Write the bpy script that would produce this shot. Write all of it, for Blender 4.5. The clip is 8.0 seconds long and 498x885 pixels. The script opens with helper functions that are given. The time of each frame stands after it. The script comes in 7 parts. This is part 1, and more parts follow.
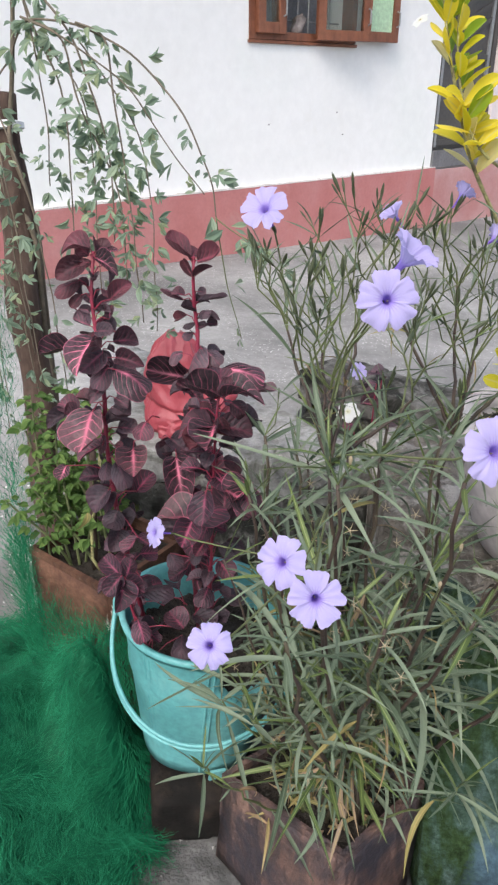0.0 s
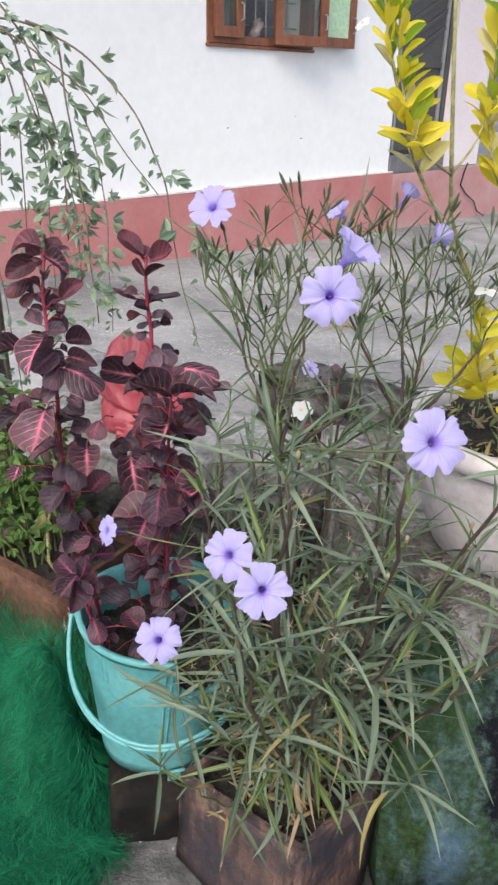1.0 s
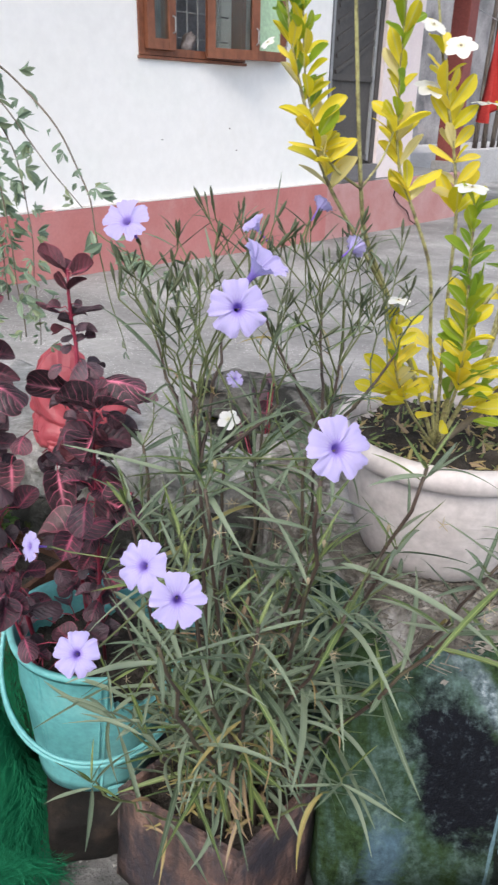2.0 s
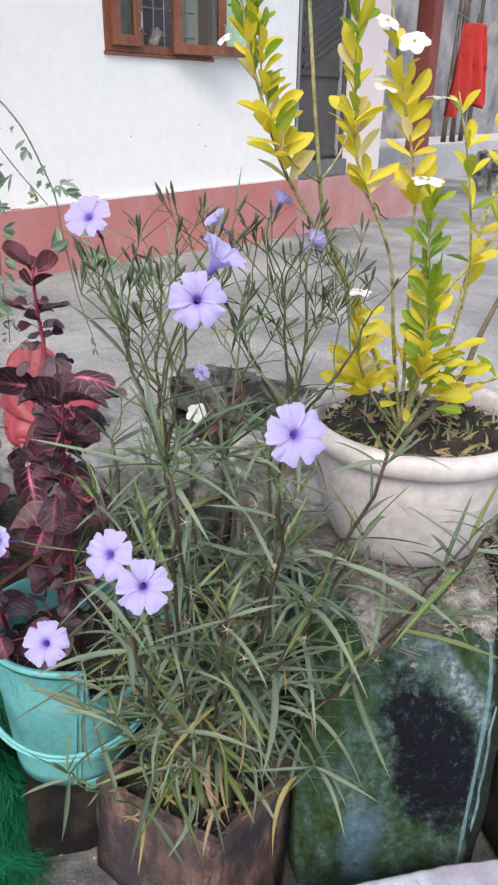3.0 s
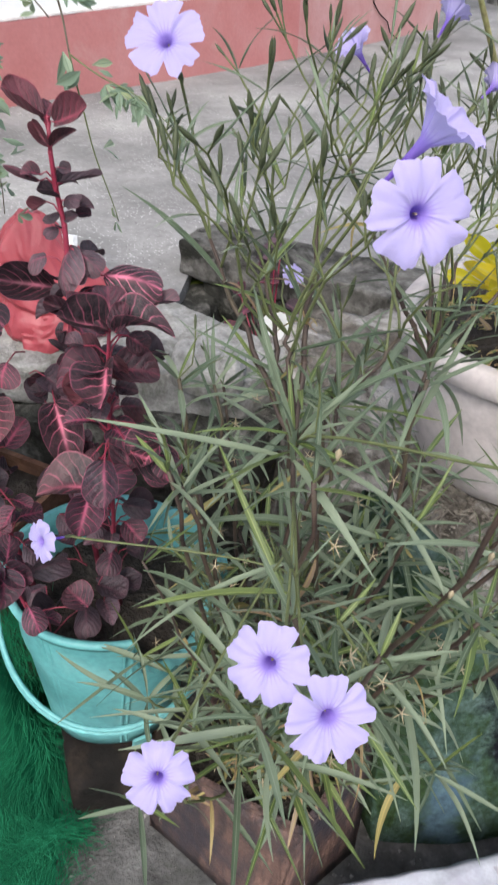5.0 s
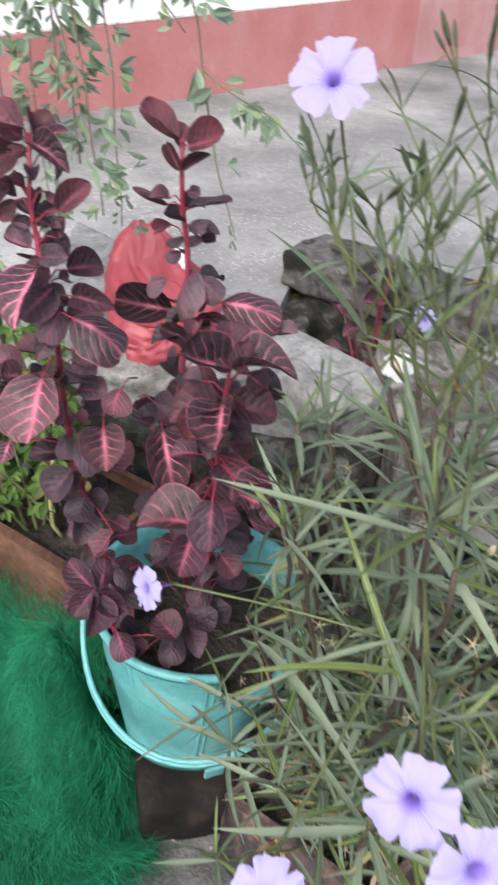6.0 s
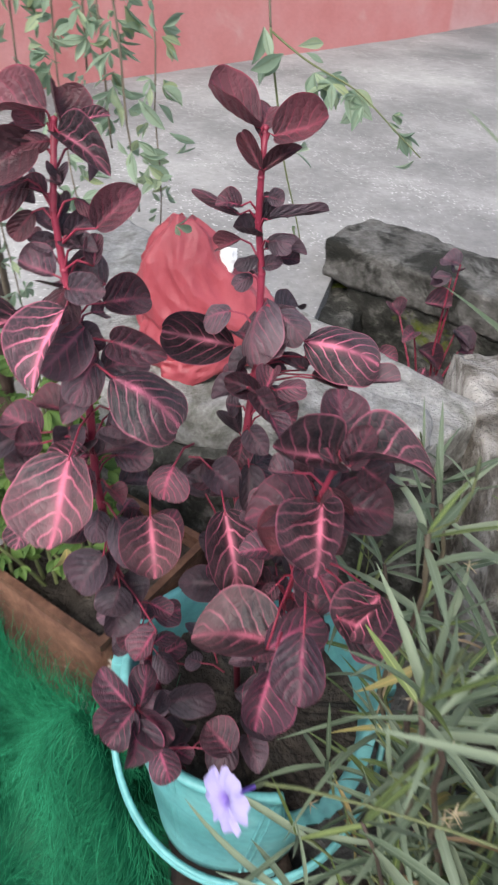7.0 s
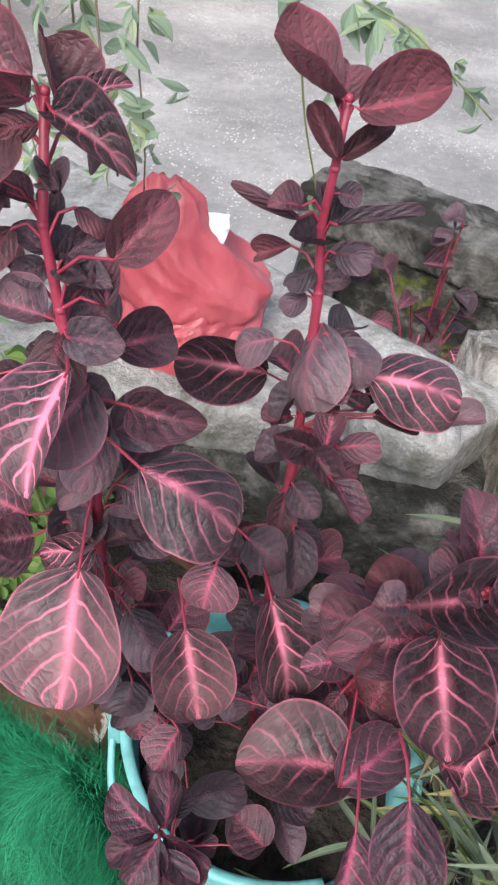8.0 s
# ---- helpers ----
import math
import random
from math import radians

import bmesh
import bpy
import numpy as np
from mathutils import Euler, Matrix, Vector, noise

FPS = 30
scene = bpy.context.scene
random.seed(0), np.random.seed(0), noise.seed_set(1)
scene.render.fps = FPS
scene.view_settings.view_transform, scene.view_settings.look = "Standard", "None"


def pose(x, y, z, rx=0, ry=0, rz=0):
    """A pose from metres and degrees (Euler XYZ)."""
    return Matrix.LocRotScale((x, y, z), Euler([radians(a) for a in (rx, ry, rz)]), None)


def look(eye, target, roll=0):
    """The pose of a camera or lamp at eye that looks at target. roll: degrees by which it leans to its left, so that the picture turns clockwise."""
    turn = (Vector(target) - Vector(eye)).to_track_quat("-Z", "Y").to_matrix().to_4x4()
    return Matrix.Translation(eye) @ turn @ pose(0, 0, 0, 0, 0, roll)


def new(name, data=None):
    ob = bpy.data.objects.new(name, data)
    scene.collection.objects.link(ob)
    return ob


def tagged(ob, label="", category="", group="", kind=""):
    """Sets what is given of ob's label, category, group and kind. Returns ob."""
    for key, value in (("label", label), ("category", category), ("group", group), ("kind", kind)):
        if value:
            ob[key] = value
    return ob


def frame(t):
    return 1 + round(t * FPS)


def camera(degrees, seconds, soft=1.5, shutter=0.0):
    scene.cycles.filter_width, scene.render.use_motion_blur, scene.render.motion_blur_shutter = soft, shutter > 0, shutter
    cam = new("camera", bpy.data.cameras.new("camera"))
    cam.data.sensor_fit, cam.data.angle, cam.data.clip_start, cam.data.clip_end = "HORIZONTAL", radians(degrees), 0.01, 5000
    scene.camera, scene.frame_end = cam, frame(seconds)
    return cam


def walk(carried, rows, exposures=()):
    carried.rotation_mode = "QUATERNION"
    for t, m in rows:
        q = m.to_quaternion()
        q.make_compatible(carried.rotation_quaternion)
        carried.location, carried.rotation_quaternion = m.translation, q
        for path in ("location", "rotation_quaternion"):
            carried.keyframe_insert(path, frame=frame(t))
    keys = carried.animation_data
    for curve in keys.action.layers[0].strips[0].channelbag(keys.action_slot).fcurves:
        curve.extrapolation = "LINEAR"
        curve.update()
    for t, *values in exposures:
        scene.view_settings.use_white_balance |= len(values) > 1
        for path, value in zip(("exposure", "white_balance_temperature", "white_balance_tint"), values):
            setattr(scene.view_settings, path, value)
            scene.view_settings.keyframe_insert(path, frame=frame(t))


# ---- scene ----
cam = camera(38.2, 8.0, soft=2.3, shutter=0.3)
PATH = [
    (0, (0.047, 0.01, 1.204), (-0.061, 1.8, 0.32), 0.1),
    (0.5, (0.054, 0.006, 1.202), (-0.028, 1.801, 0.323), 0.2),
    (0.8, (0.058, 0.004, 1.198), (0.008, 1.709, 0.36), 0.36),
    (1, (0.062, 0.002, 1.2), (0.053, 1.8, 0.325), 0.9),
    (1.5, (0.077, 0.0, 1.202), (0.13, 1.8, 0.333), 0.8),
    (2, (0.091, -0.007, 1.205), (0.228, 1.799, 0.356), 1.3),
    (2.2, (0.094, -0.014, 1.206), (0.272, 1.789, 0.359), 1.4),
    (3.3, (0.104, -0.024, 1.204), (0.303, 1.766, 0.336), 0.9),
    (3.5, (0.096, -0.016, 1.202), (0.24, 1.773, 0.319), 1.0),
    (3.8, (0.085, 0.018, 1.195), (0.185, 1.698, 0.314), 2.0),
    (4, (0.071, 0.071, 1.184), (0.149, 1.817, 0.21), 2.0),
    (4.2, (0.053, 0.144, 1.175), (0.152, 1.874, 0.176), 2.3),
    (5.3, (-0.005, 0.273, 1.162), (0.248, 1.774, -0.135), 1.9),
    (5.5, (-0.002, 0.277, 1.152), (0.253, 1.755, -0.171), 2.1),
    (5.8, (-0.021, 0.308, 1.17), (0.099, 1.771, -0.036), 1.45),
    (6, (-0.033, 0.328, 1.178), (-0.011, 1.913, -0.042), 1.9),
    (6.2, (-0.041, 0.35, 1.177), (-0.098, 1.867, 0.033), 1.72),
    (6.4, (-0.042, 0.376, 1.168), (-0.156, 1.893, 0.029), 1.63),
    (6.5, (-0.043, 0.393, 1.165), (-0.198, 1.978, -0.046), 1.6),
    (6.8, (-0.067, 0.47, 1.15), (-0.178, 1.947, -0.038), 1.9),
    (7, (-0.096, 0.531, 1.134), (-0.11, 2.07, -0.143), 1.8),
    (7.2, (-0.128, 0.583, 1.127), (-0.075, 2.028, -0.106), 2.0),
    (7.5, (-0.162, 0.641, 1.115), (-0.015, 2.1, -0.244), 4.5),
    (7.8, (-0.167, 0.678, 1.108), (-0.023, 2.051, -0.197), 4.5),
    (8, (-0.165, 0.696, 1.107), (-0.028, 2.109, -0.302), 4.5),
]
walk(cam, [(t, look(eye, target, roll)) for t, eye, target, roll in PATH], [(0, 0.95), (4.2, 0.97), (5.5, 1.13), (6, 1.2), (6.5, 1.19), (7.2, 1.15), (8, 1.4)])

# ---- light ----
world = bpy.data.worlds.new("sky")
scene.world = world
world.use_nodes = True
wn = world.node_tree.nodes
sky = wn.new("ShaderNodeTexSky")
sky.sky_type, sky.sun_disc = "NISHITA", False
sky.sun_elevation, sky.sun_rotation = radians(52), radians(200)
sky.air_density, sky.dust_density, sky.ozone_density = 1.0, 3.0, 1.0
wn["Background"].inputs["Strength"].default_value = 0.15
haze = wn.new("ShaderNodeHueSaturation")
haze.inputs["Saturation"].default_value = 0.75
world.node_tree.links.new(sky.outputs[0], haze.inputs["Color"])
world.node_tree.links.new(haze.outputs[0], wn["Background"].inputs["Color"])
sun = new("sun", bpy.data.lights.new("sun", "SUN"))
sun.data.energy, sun.data.angle, sun.data.color = 1.2, radians(25), (1.0, 0.96, 0.9)
sun.matrix_world = look((-2, -4.2, 6.2), (0, 1, 0))


# ---- materials ----
def material(name, rough=0.7, metal=0.0, spec=0.5):
    m = bpy.data.materials.new(name)
    m.use_nodes = True
    b = m.node_tree.nodes["Principled BSDF"]
    b.inputs["Roughness"].default_value, b.inputs["Metallic"].default_value = rough, metal
    b.inputs["Specular IOR Level"].default_value = spec
    return m, m.node_tree.nodes, m.node_tree.links, b


def ramp(nodes, links, fac, stops):
    r = nodes.new("ShaderNodeValToRGB")
    while len(r.color_ramp.elements) < len(stops):
        r.color_ramp.elements.new(0.5)
    for e, (p, c) in zip(r.color_ramp.elements, stops):
        e.position, e.color = p, (*c, 1)
    links.new(fac, r.inputs[0])
    return r.outputs[0]


def noise_tex(nodes, links, scale, detail=4.0, rough=0.55, coord="Object", distortion=0.0, stretch=None):
    tc = nodes.new("ShaderNodeTexCoord")
    n = nodes.new("ShaderNodeTexNoise")
    n.inputs["Scale"].default_value, n.inputs["Detail"].default_value = scale, detail
    n.inputs["Roughness"].default_value, n.inputs["Distortion"].default_value = rough, distortion
    out = tc.outputs[coord]
    if stretch:
        mp = nodes.new("ShaderNodeMapping")
        mp.inputs["Scale"].default_value = stretch
        links.new(out, mp.inputs[0])
        out = mp.outputs[0]
    links.new(out, n.inputs["Vector"])
    return n.outputs["Fac"]


def mixed(nodes, links, fac, a, b, blend="MIX"):
    x = nodes.new("ShaderNodeMix")
    x.data_type, x.blend_type = "RGBA", blend
    for socket, value in ((x.inputs[0], fac), (x.inputs[6], a), (x.inputs[7], b)):
        if isinstance(value, (int, float)):
            socket.default_value = value
        elif isinstance(value, tuple):
            socket.default_value = (*value, 1)
        else:
            links.new(value, socket)
    return x.outputs[2]


def calc(nodes, links, op, a, b=0.0, clamp=False):
    x = nodes.new("ShaderNodeMath")
    x.operation, x.use_clamp = op, clamp
    for socket, value in ((x.inputs[0], a), (x.inputs[1], b)):
        if isinstance(value, (int, float)):
            socket.default_value = value
        else:
            links.new(value, socket)
    return x.outputs[0]


def bump(nodes, links, b, height, strength=0.3, distance=0.01):
    n = nodes.new("ShaderNodeBump")
    n.inputs["Strength"].default_value, n.inputs["Distance"].default_value = strength, distance
    links.new(height, n.inputs["Height"])
    links.new(n.outputs[0], b.inputs["Normal"])


def rough_surface(name, colours, scale, rough=0.8, relief=0.3, fine=60.0, distance=0.01, second=None, metal=0.0, stretch=None, grain_share=0.7):
    """Two scales of noise: colours over the coarse one, fine grain over it; second: (colour, scale, from, to) of stains."""
    m, nodes, links, b = material(name, rough, metal, 0.18 if rough > 0.72 else 0.4)
    big = noise_tex(nodes, links, scale, 6, 0.6, stretch=stretch)
    small = noise_tex(nodes, links, fine, 3, 0.6)
    col = ramp(nodes, links, big, [(0.3 + 0.4 * i / max(1, len(colours) - 1), c) for i, c in enumerate(colours)])
    grain = ramp(nodes, links, small, [(0.3, (0.72, 0.72, 0.72)), (0.7, (1.15, 1.15, 1.15))])
    col = mixed(nodes, links, grain_share, col, grain, "MULTIPLY")
    if second:
        c2, s2, lo, hi = second
        st = noise_tex(nodes, links, s2, 5, 0.65, distortion=0.6)
        st = ramp(nodes, links, st, [(lo, (0, 0, 0)), (hi, (1, 1, 1))])
        col = mixed(nodes, links, st, col, c2)
    links.new(col, b.inputs["Base Color"])
    h = calc(nodes, links, "ADD", calc(nodes, links, "MULTIPLY", big, 0.6), calc(nodes, links, "MULTIPLY", small, 0.4))
    bump(nodes, links, b, h, relief, distance)
    return m


def yard_concrete():
    """Grey exposed concrete with pale and dark pebbles."""
    m, nodes, links, b = material("yard_concrete", 0.85, 0.0, 0.2)
    big = noise_tex(nodes, links, 1.1, 6, 0.6)
    mid = noise_tex(nodes, links, 42, 5, 0.75)
    col = ramp(nodes, links, big, [(0.34, (0.15, 0.148, 0.147)), (0.5, (0.235, 0.231, 0.228)), (0.64, (0.34, 0.335, 0.328))])
    col = mixed(nodes, links, 0.75, col, ramp(nodes, links, mid, [(0.3, (0.78, 0.78, 0.78)), (0.7, (1.15, 1.15, 1.15))]), "MULTIPLY")
    worn = noise_tex(nodes, links, 16, 8, 0.8)
    col = mixed(nodes, links, 0.5, col, ramp(nodes, links, worn, [(0.3, (0.66, 0.66, 0.66)), (0.7, (1.28, 1.28, 1.28))]), "MULTIPLY")
    tc = nodes.new("ShaderNodeTexCoord")
    v = nodes.new("ShaderNodeTexVoronoi")
    v.inputs["Scale"].default_value = 85
    links.new(tc.outputs["Object"], v.inputs["Vector"])
    sep = nodes.new("ShaderNodeSeparateColor")
    links.new(v.outputs["Color"], sep.inputs[0])
    near = calc(nodes, links, "LESS_THAN", v.outputs["Distance"], calc(nodes, links, "MULTIPLY", sep.outputs[2], 0.36))
    pale = calc(nodes, links, "MULTIPLY", near, calc(nodes, links, "GREATER_THAN", sep.outputs[0], 0.35))
    dark = calc(nodes, links, "MULTIPLY", near, calc(nodes, links, "LESS_THAN", sep.outputs[1], 0.12))
    patch = ramp(nodes, links, noise_tex(nodes, links, 2.2, 3), [(0.3, (0.25, 0.25, 0.25)), (0.6, (1, 1, 1))])
    col = mixed(nodes, links, calc(nodes, links, "MULTIPLY", pale, patch), col, (0.52, 0.51, 0.5))
    col = mixed(nodes, links, calc(nodes, links, "MULTIPLY", dark, 0.8), col, (0.09, 0.09, 0.09))
    links.new(col, b.inputs["Base Color"])
    bump(nodes, links, b, mid, 0.12, 0.003)
    return m


M_YARD = yard_concrete()
M_GROUND = rough_surface("damp_ground", [(0.045, 0.044, 0.043), (0.09, 0.089, 0.087), (0.16, 0.158, 0.155)], 16, 0.85, 1.0, 150, second=((0.05, 0.06, 0.035), 3.5, 0.55, 0.75))
M_WALL = rough_surface("white_limewash", [(0.82, 0.81, 0.79), (0.84, 0.83, 0.815), (0.81, 0.815, 0.79)], 1.3, 0.85, 0.04, 14, second=((0.78, 0.765, 0.73), 2.3, 0.62, 0.85), grain_share=0.12)
M_PLINTH = rough_surface("red_oxide_paint", [(0.43, 0.155, 0.145), (0.48, 0.195, 0.185), (0.5, 0.24, 0.23)], 2.2, 0.75, 0.15, 50, second=((0.5, 0.3, 0.27), 4.0, 0.6, 0.85), grain_share=0.25)
M_PINKWALL = rough_surface("pinkish_plaster", [(0.72, 0.62, 0.62), (0.78, 0.70, 0.69)], 1.7, 0.85, 0.1, 40, grain_share=0.2)
M_FADED = rough_surface("faded_red_plaster", [(0.44, 0.2, 0.19), (0.48, 0.26, 0.25), (0.52, 0.33, 0.32)], 2.5, 0.85, 0.12, 50, grain_share=0.25)
# backdrop grey: brightness of the open area past the porch put into colour
M_GREYWALL = rough_surface("pale_backdrop_grey", [(0.12, 0.12, 0.125), (0.28, 0.27, 0.275), (0.42, 0.405, 0.41)], 1.6, 0.85, 0.2, 30, second=((0.4, 0.36, 0.36), 1.1, 0.6, 0.7))
M_STEP = rough_surface("dark_cement_step", [(0.14, 0.135, 0.14), (0.2, 0.195, 0.2)], 5, 0.8, 0.2, 60)
M_EDGE = rough_surface("worn_white_edge", [(0.6, 0.55, 0.52), (0.75, 0.72, 0.7)], 9, 0.85, 0.3, 60)
M_WOOD = rough_surface("brown_varnished_wood", [(0.15, 0.052, 0.028), (0.21, 0.078, 0.042), (0.26, 0.1, 0.055)], 3, 0.5, 0.15, 30, stretch=(6, 6, 1))
M_DARK = rough_surface("dark_painted_door", [(0.06, 0.055, 0.052), (0.095, 0.086, 0.082)], 3, 0.55, 0.1, 40)
M_PORCH = rough_surface("grey_cement_floor", [(0.27, 0.265, 0.26), (0.38, 0.37, 0.36)], 2, 0.6, 0.1, 40)
M_TERRACE = rough_surface("pale_cement", [(0.42, 0.41, 0.41), (0.55, 0.54, 0.54)], 2, 0.7, 0.15, 40)
M_RAG = rough_surface("grey_brown_rag", [(0.12, 0.1, 0.09), (0.22, 0.19, 0.18), (0.3, 0.27, 0.26)], 14, 0.9, 0.4, 70)
M_POLE = rough_surface("weathered_pole", [(0.04, 0.03, 0.026), (0.09, 0.075, 0.065), (0.2, 0.18, 0.16)], 9, 0.85, 0.4, 60, stretch=(4, 4, 0.5))
M_STEEL = rough_surface("grey_steel_bar", [(0.3, 0.3, 0.3), (0.4, 0.4, 0.4)], 8, 0.5, 0.1, 80, metal=0.4)
M_REDPOST = rough_surface("dark_red_post_paint", [(0.2, 0.05, 0.045), (0.27, 0.075, 0.06)], 3, 0.6, 0.15, 40)
M_LEDGE = rough_surface("weathered_concrete", [(0.2, 0.195, 0.185), (0.3, 0.296, 0.285), (0.4, 0.395, 0.38)], 34, 0.85, 0.9, 180, 0.012, second=((0.1, 0.1, 0.08), 9.0, 0.5, 0.68))
M_MOSSY = rough_surface("black_mossy_concrete", [(0.016, 0.016, 0.014), (0.05, 0.05, 0.044), (0.21, 0.2, 0.185)], 19, 0.9, 1.0, 140, 0.02, second=((0.12, 0.15, 0.012), 5.5, 0.6, 0.68))
M_SLAB = rough_surface("stained_concrete_slab", [(0.05, 0.048, 0.044), (0.1, 0.097, 0.09), (0.18, 0.176, 0.168)], 22, 0.9, 0.8, 110, 0.016, second=((0.02, 0.02, 0.017), 6.0, 0.5, 0.6))
M_STONE = rough_surface("blackened_pale_stone", [(0.02, 0.02, 0.02), (0.1, 0.1, 0.098), (0.3, 0.3, 0.29), (0.5, 0.49, 0.48)], 7, 0.9, 0.8, 40, 0.03)
M_SOIL = rough_surface("dark_soil", [(0.016, 0.013, 0.011), (0.038, 0.032, 0.027), (0.072, 0.062, 0.053)], 25, 0.95, 1.0, 120, 0.02)
M_CURTAIN = rough_surface("pale_green_cloth", [(0.42, 0.6, 0.4), (0.5, 0.68, 0.46)], 3, 0.8, 0.1, 40)
M_REDCLOTH = rough_surface("red_cloth", [(0.5, 0.045, 0.04), (0.62, 0.07, 0.06)], 4, 0.85, 0.3, 60)


def glass_material():
    m, nodes, links, b = material("window_glass", 0.05)
    b.inputs["Base Color"].default_value = (0.75, 0.8, 0.78, 1)
    b.inputs["Transmission Weight"].default_value = 1.0
    b.inputs["IOR"].default_value = 1.45
    return m


M_GLASS = glass_material()


# ---- mesh helpers ----
def box(bm, sx, sy, sz, at=(0, 0, 0), turn=(0, 0, 0), bevel=0.0):
    m = pose(*at, *turn) @ Matrix.Diagonal((sx, sy, sz, 1))
    vs = bmesh.ops.create_cube(bm, size=1, matrix=m)["verts"]
    if bevel:
        es = {e for v in vs for e in v.link_edges}
        bmesh.ops.bevel(bm, geom=list(es), offset=bevel, segments=2, affect="EDGES", profile=0.7)
    return vs


def tube(bm, pts, radii, sides=8, cap=True):
    """A tapered tube along points."""
    rings = []
    pts = [Vector(p) for p in pts]
    for i, p in enumerate(pts):
        d = (pts[min(i + 1, len(pts) - 1)] - pts[max(i - 1, 0)]).normalized()
        a = d.orthogonal().normalized() if i == 0 else (rings_a - d * rings_a.dot(d)).normalized()
        rings_a = a
        c = d.cross(a)
        r = radii[i] if isinstance(radii, (list, tuple)) else radii
        rings.append([bm.verts.new(p + (a * math.cos(2 * math.pi * k / sides) + c * math.sin(2 * math.pi * k / sides)) * r) for k in range(sides)])
    for r0, r1 in zip(rings, rings[1:]):
        for k in range(sides):
            bm.faces.new((r0[k], r0[(k + 1) % sides], r1[(k + 1) % sides], r1[k]))
    if cap:
        bm.faces.new(rings[0][::-1])
        bm.faces.new(rings[-1])
    return rings


def lathe(bm, profile, sides=48, centre=(0, 0, 0), wob=None):
    """Turns a profile of (radius, height) round z."""
    rings = []
    for r, z in profile:
        ring = []
        for k in range(sides):
            a = 2 * math.pi * k / sides
            rr, zz = wob(r, z, a) if wob else (r, z)
            ring.append(bm.verts.new((centre[0] + rr * math.cos(a), centre[1] + rr * math.sin(a), centre[2] + zz)))
        rings.append(ring)
    for r0, r1 in zip(rings, rings[1:]):
        for k in range(sides):
            bm.faces.new((r0[k], r0[(k + 1) % sides], r1[(k + 1) % sides], r1[k]))
    return rings


def finish(bm, name, mat, smooth=True):
    me = bpy.data.meshes.new(name)
    bmesh.ops.recalc_face_normals(bm, faces=bm.faces)
    bm.to_mesh(me)
    bm.free()
    if smooth:
        me.polygons.foreach_set("use_smooth", [True] * len(me.polygons))
    me.materials.append(mat)
    return me


def part(name, bm, mat, parent=None, label="", smooth=False):
    ob = new(name, finish(bm, name, mat, smooth))
    if parent is not None:
        ob.parent = parent
    if label:
        ob["label"] = label
    return ob


def mesh_part(name, me, parent, m=None, label=""):
    ob = new(name, me)
    ob.parent = parent
    if m is not None:
        ob.matrix_basis = m
    if label:
        ob["label"] = label
    return ob


def thing(name, label, category, at=None, group="", kind=""):
    ob = new(name)
    ob.empty_display_size = 0.05
    if at is not None:
        ob.matrix_basis = at
    return tagged(ob, label, category, group, kind)


def bez(a, b, c, d, n):
    a, b, c, d = Vector(a), Vector(b), Vector(c), Vector(d)
    return [a * (1 - t) ** 3 + b * 3 * t * (1 - t) ** 2 + c * 3 * t * t * (1 - t) + d * t ** 3 for t in [i / (n - 1) for i in range(n)]]


# ---- ground, yard, drain ----
def sheet(name, outline, z, mat, label, category, thick=0.0, kind="structure", step=0.0, rough=0.0):
    bm = bmesh.new()
    top = [bm.verts.new((x, y, z(x, y) if callable(z) else z)) for x, y in outline]
    f = bm.faces.new(top)
    if thick:
        ext = bmesh.ops.extrude_face_region(bm, geom=[f])
        bmesh.ops.translate(bm, verts=[v for v in ext["geom"] if isinstance(v, bmesh.types.BMVert)], vec=(0, 0, -thick))
    return tagged(part(name, bm, mat), label, category, kind=kind)


def ground_sheet():
    bm = bmesh.new()
    bmesh.ops.create_grid(bm, x_segments=60, y_segments=60, size=1.6, matrix=Matrix.Translation((0, 0.6, 0)))
    for v in bm.verts:
        edge = max(abs(v.co.x), abs(v.co.y - 0.6)) > 1.55
        v.co.z = 0 if edge else 0.010 * noise.noise(v.co * 4) + 0.004 * noise.noise(v.co * 22)
    rim = [(-1.6, -1.0), (1.6, -1.0), (1.6, 2.2), (-1.6, 2.2)]
    far = [(-300, -300), (300, -300), (300, 300), (-300, 300)]
    for i in range(4):
        j = (i + 1) % 4
        bm.faces.new([bm.verts.new((*p, -0.002)) for p in (rim[i], far[i], far[j], rim[j])])
    return tagged(part("ground", bm, M_GROUND, smooth=True), "damp grey earth and cement ground with moss stains", "ground", kind="structure")


ground_sheet()
UX, UY = math.cos(radians(45)), math.sin(radians(45))
WALL_A = (-1.34, 4.25)


def on_wall(s, off=0.0):
    """The plan point s metres along the house wall, off metres in front of it."""
    return WALL_A[0] + UX * s + UY * off, WALL_A[1] + UY * s - UX * off


def yard_z(x, y):
    s = (x - WALL_A[0]) * UX + (y - WALL_A[1]) * UY
    return 0.19 - 0.032 * s if s < 4 else 0.062


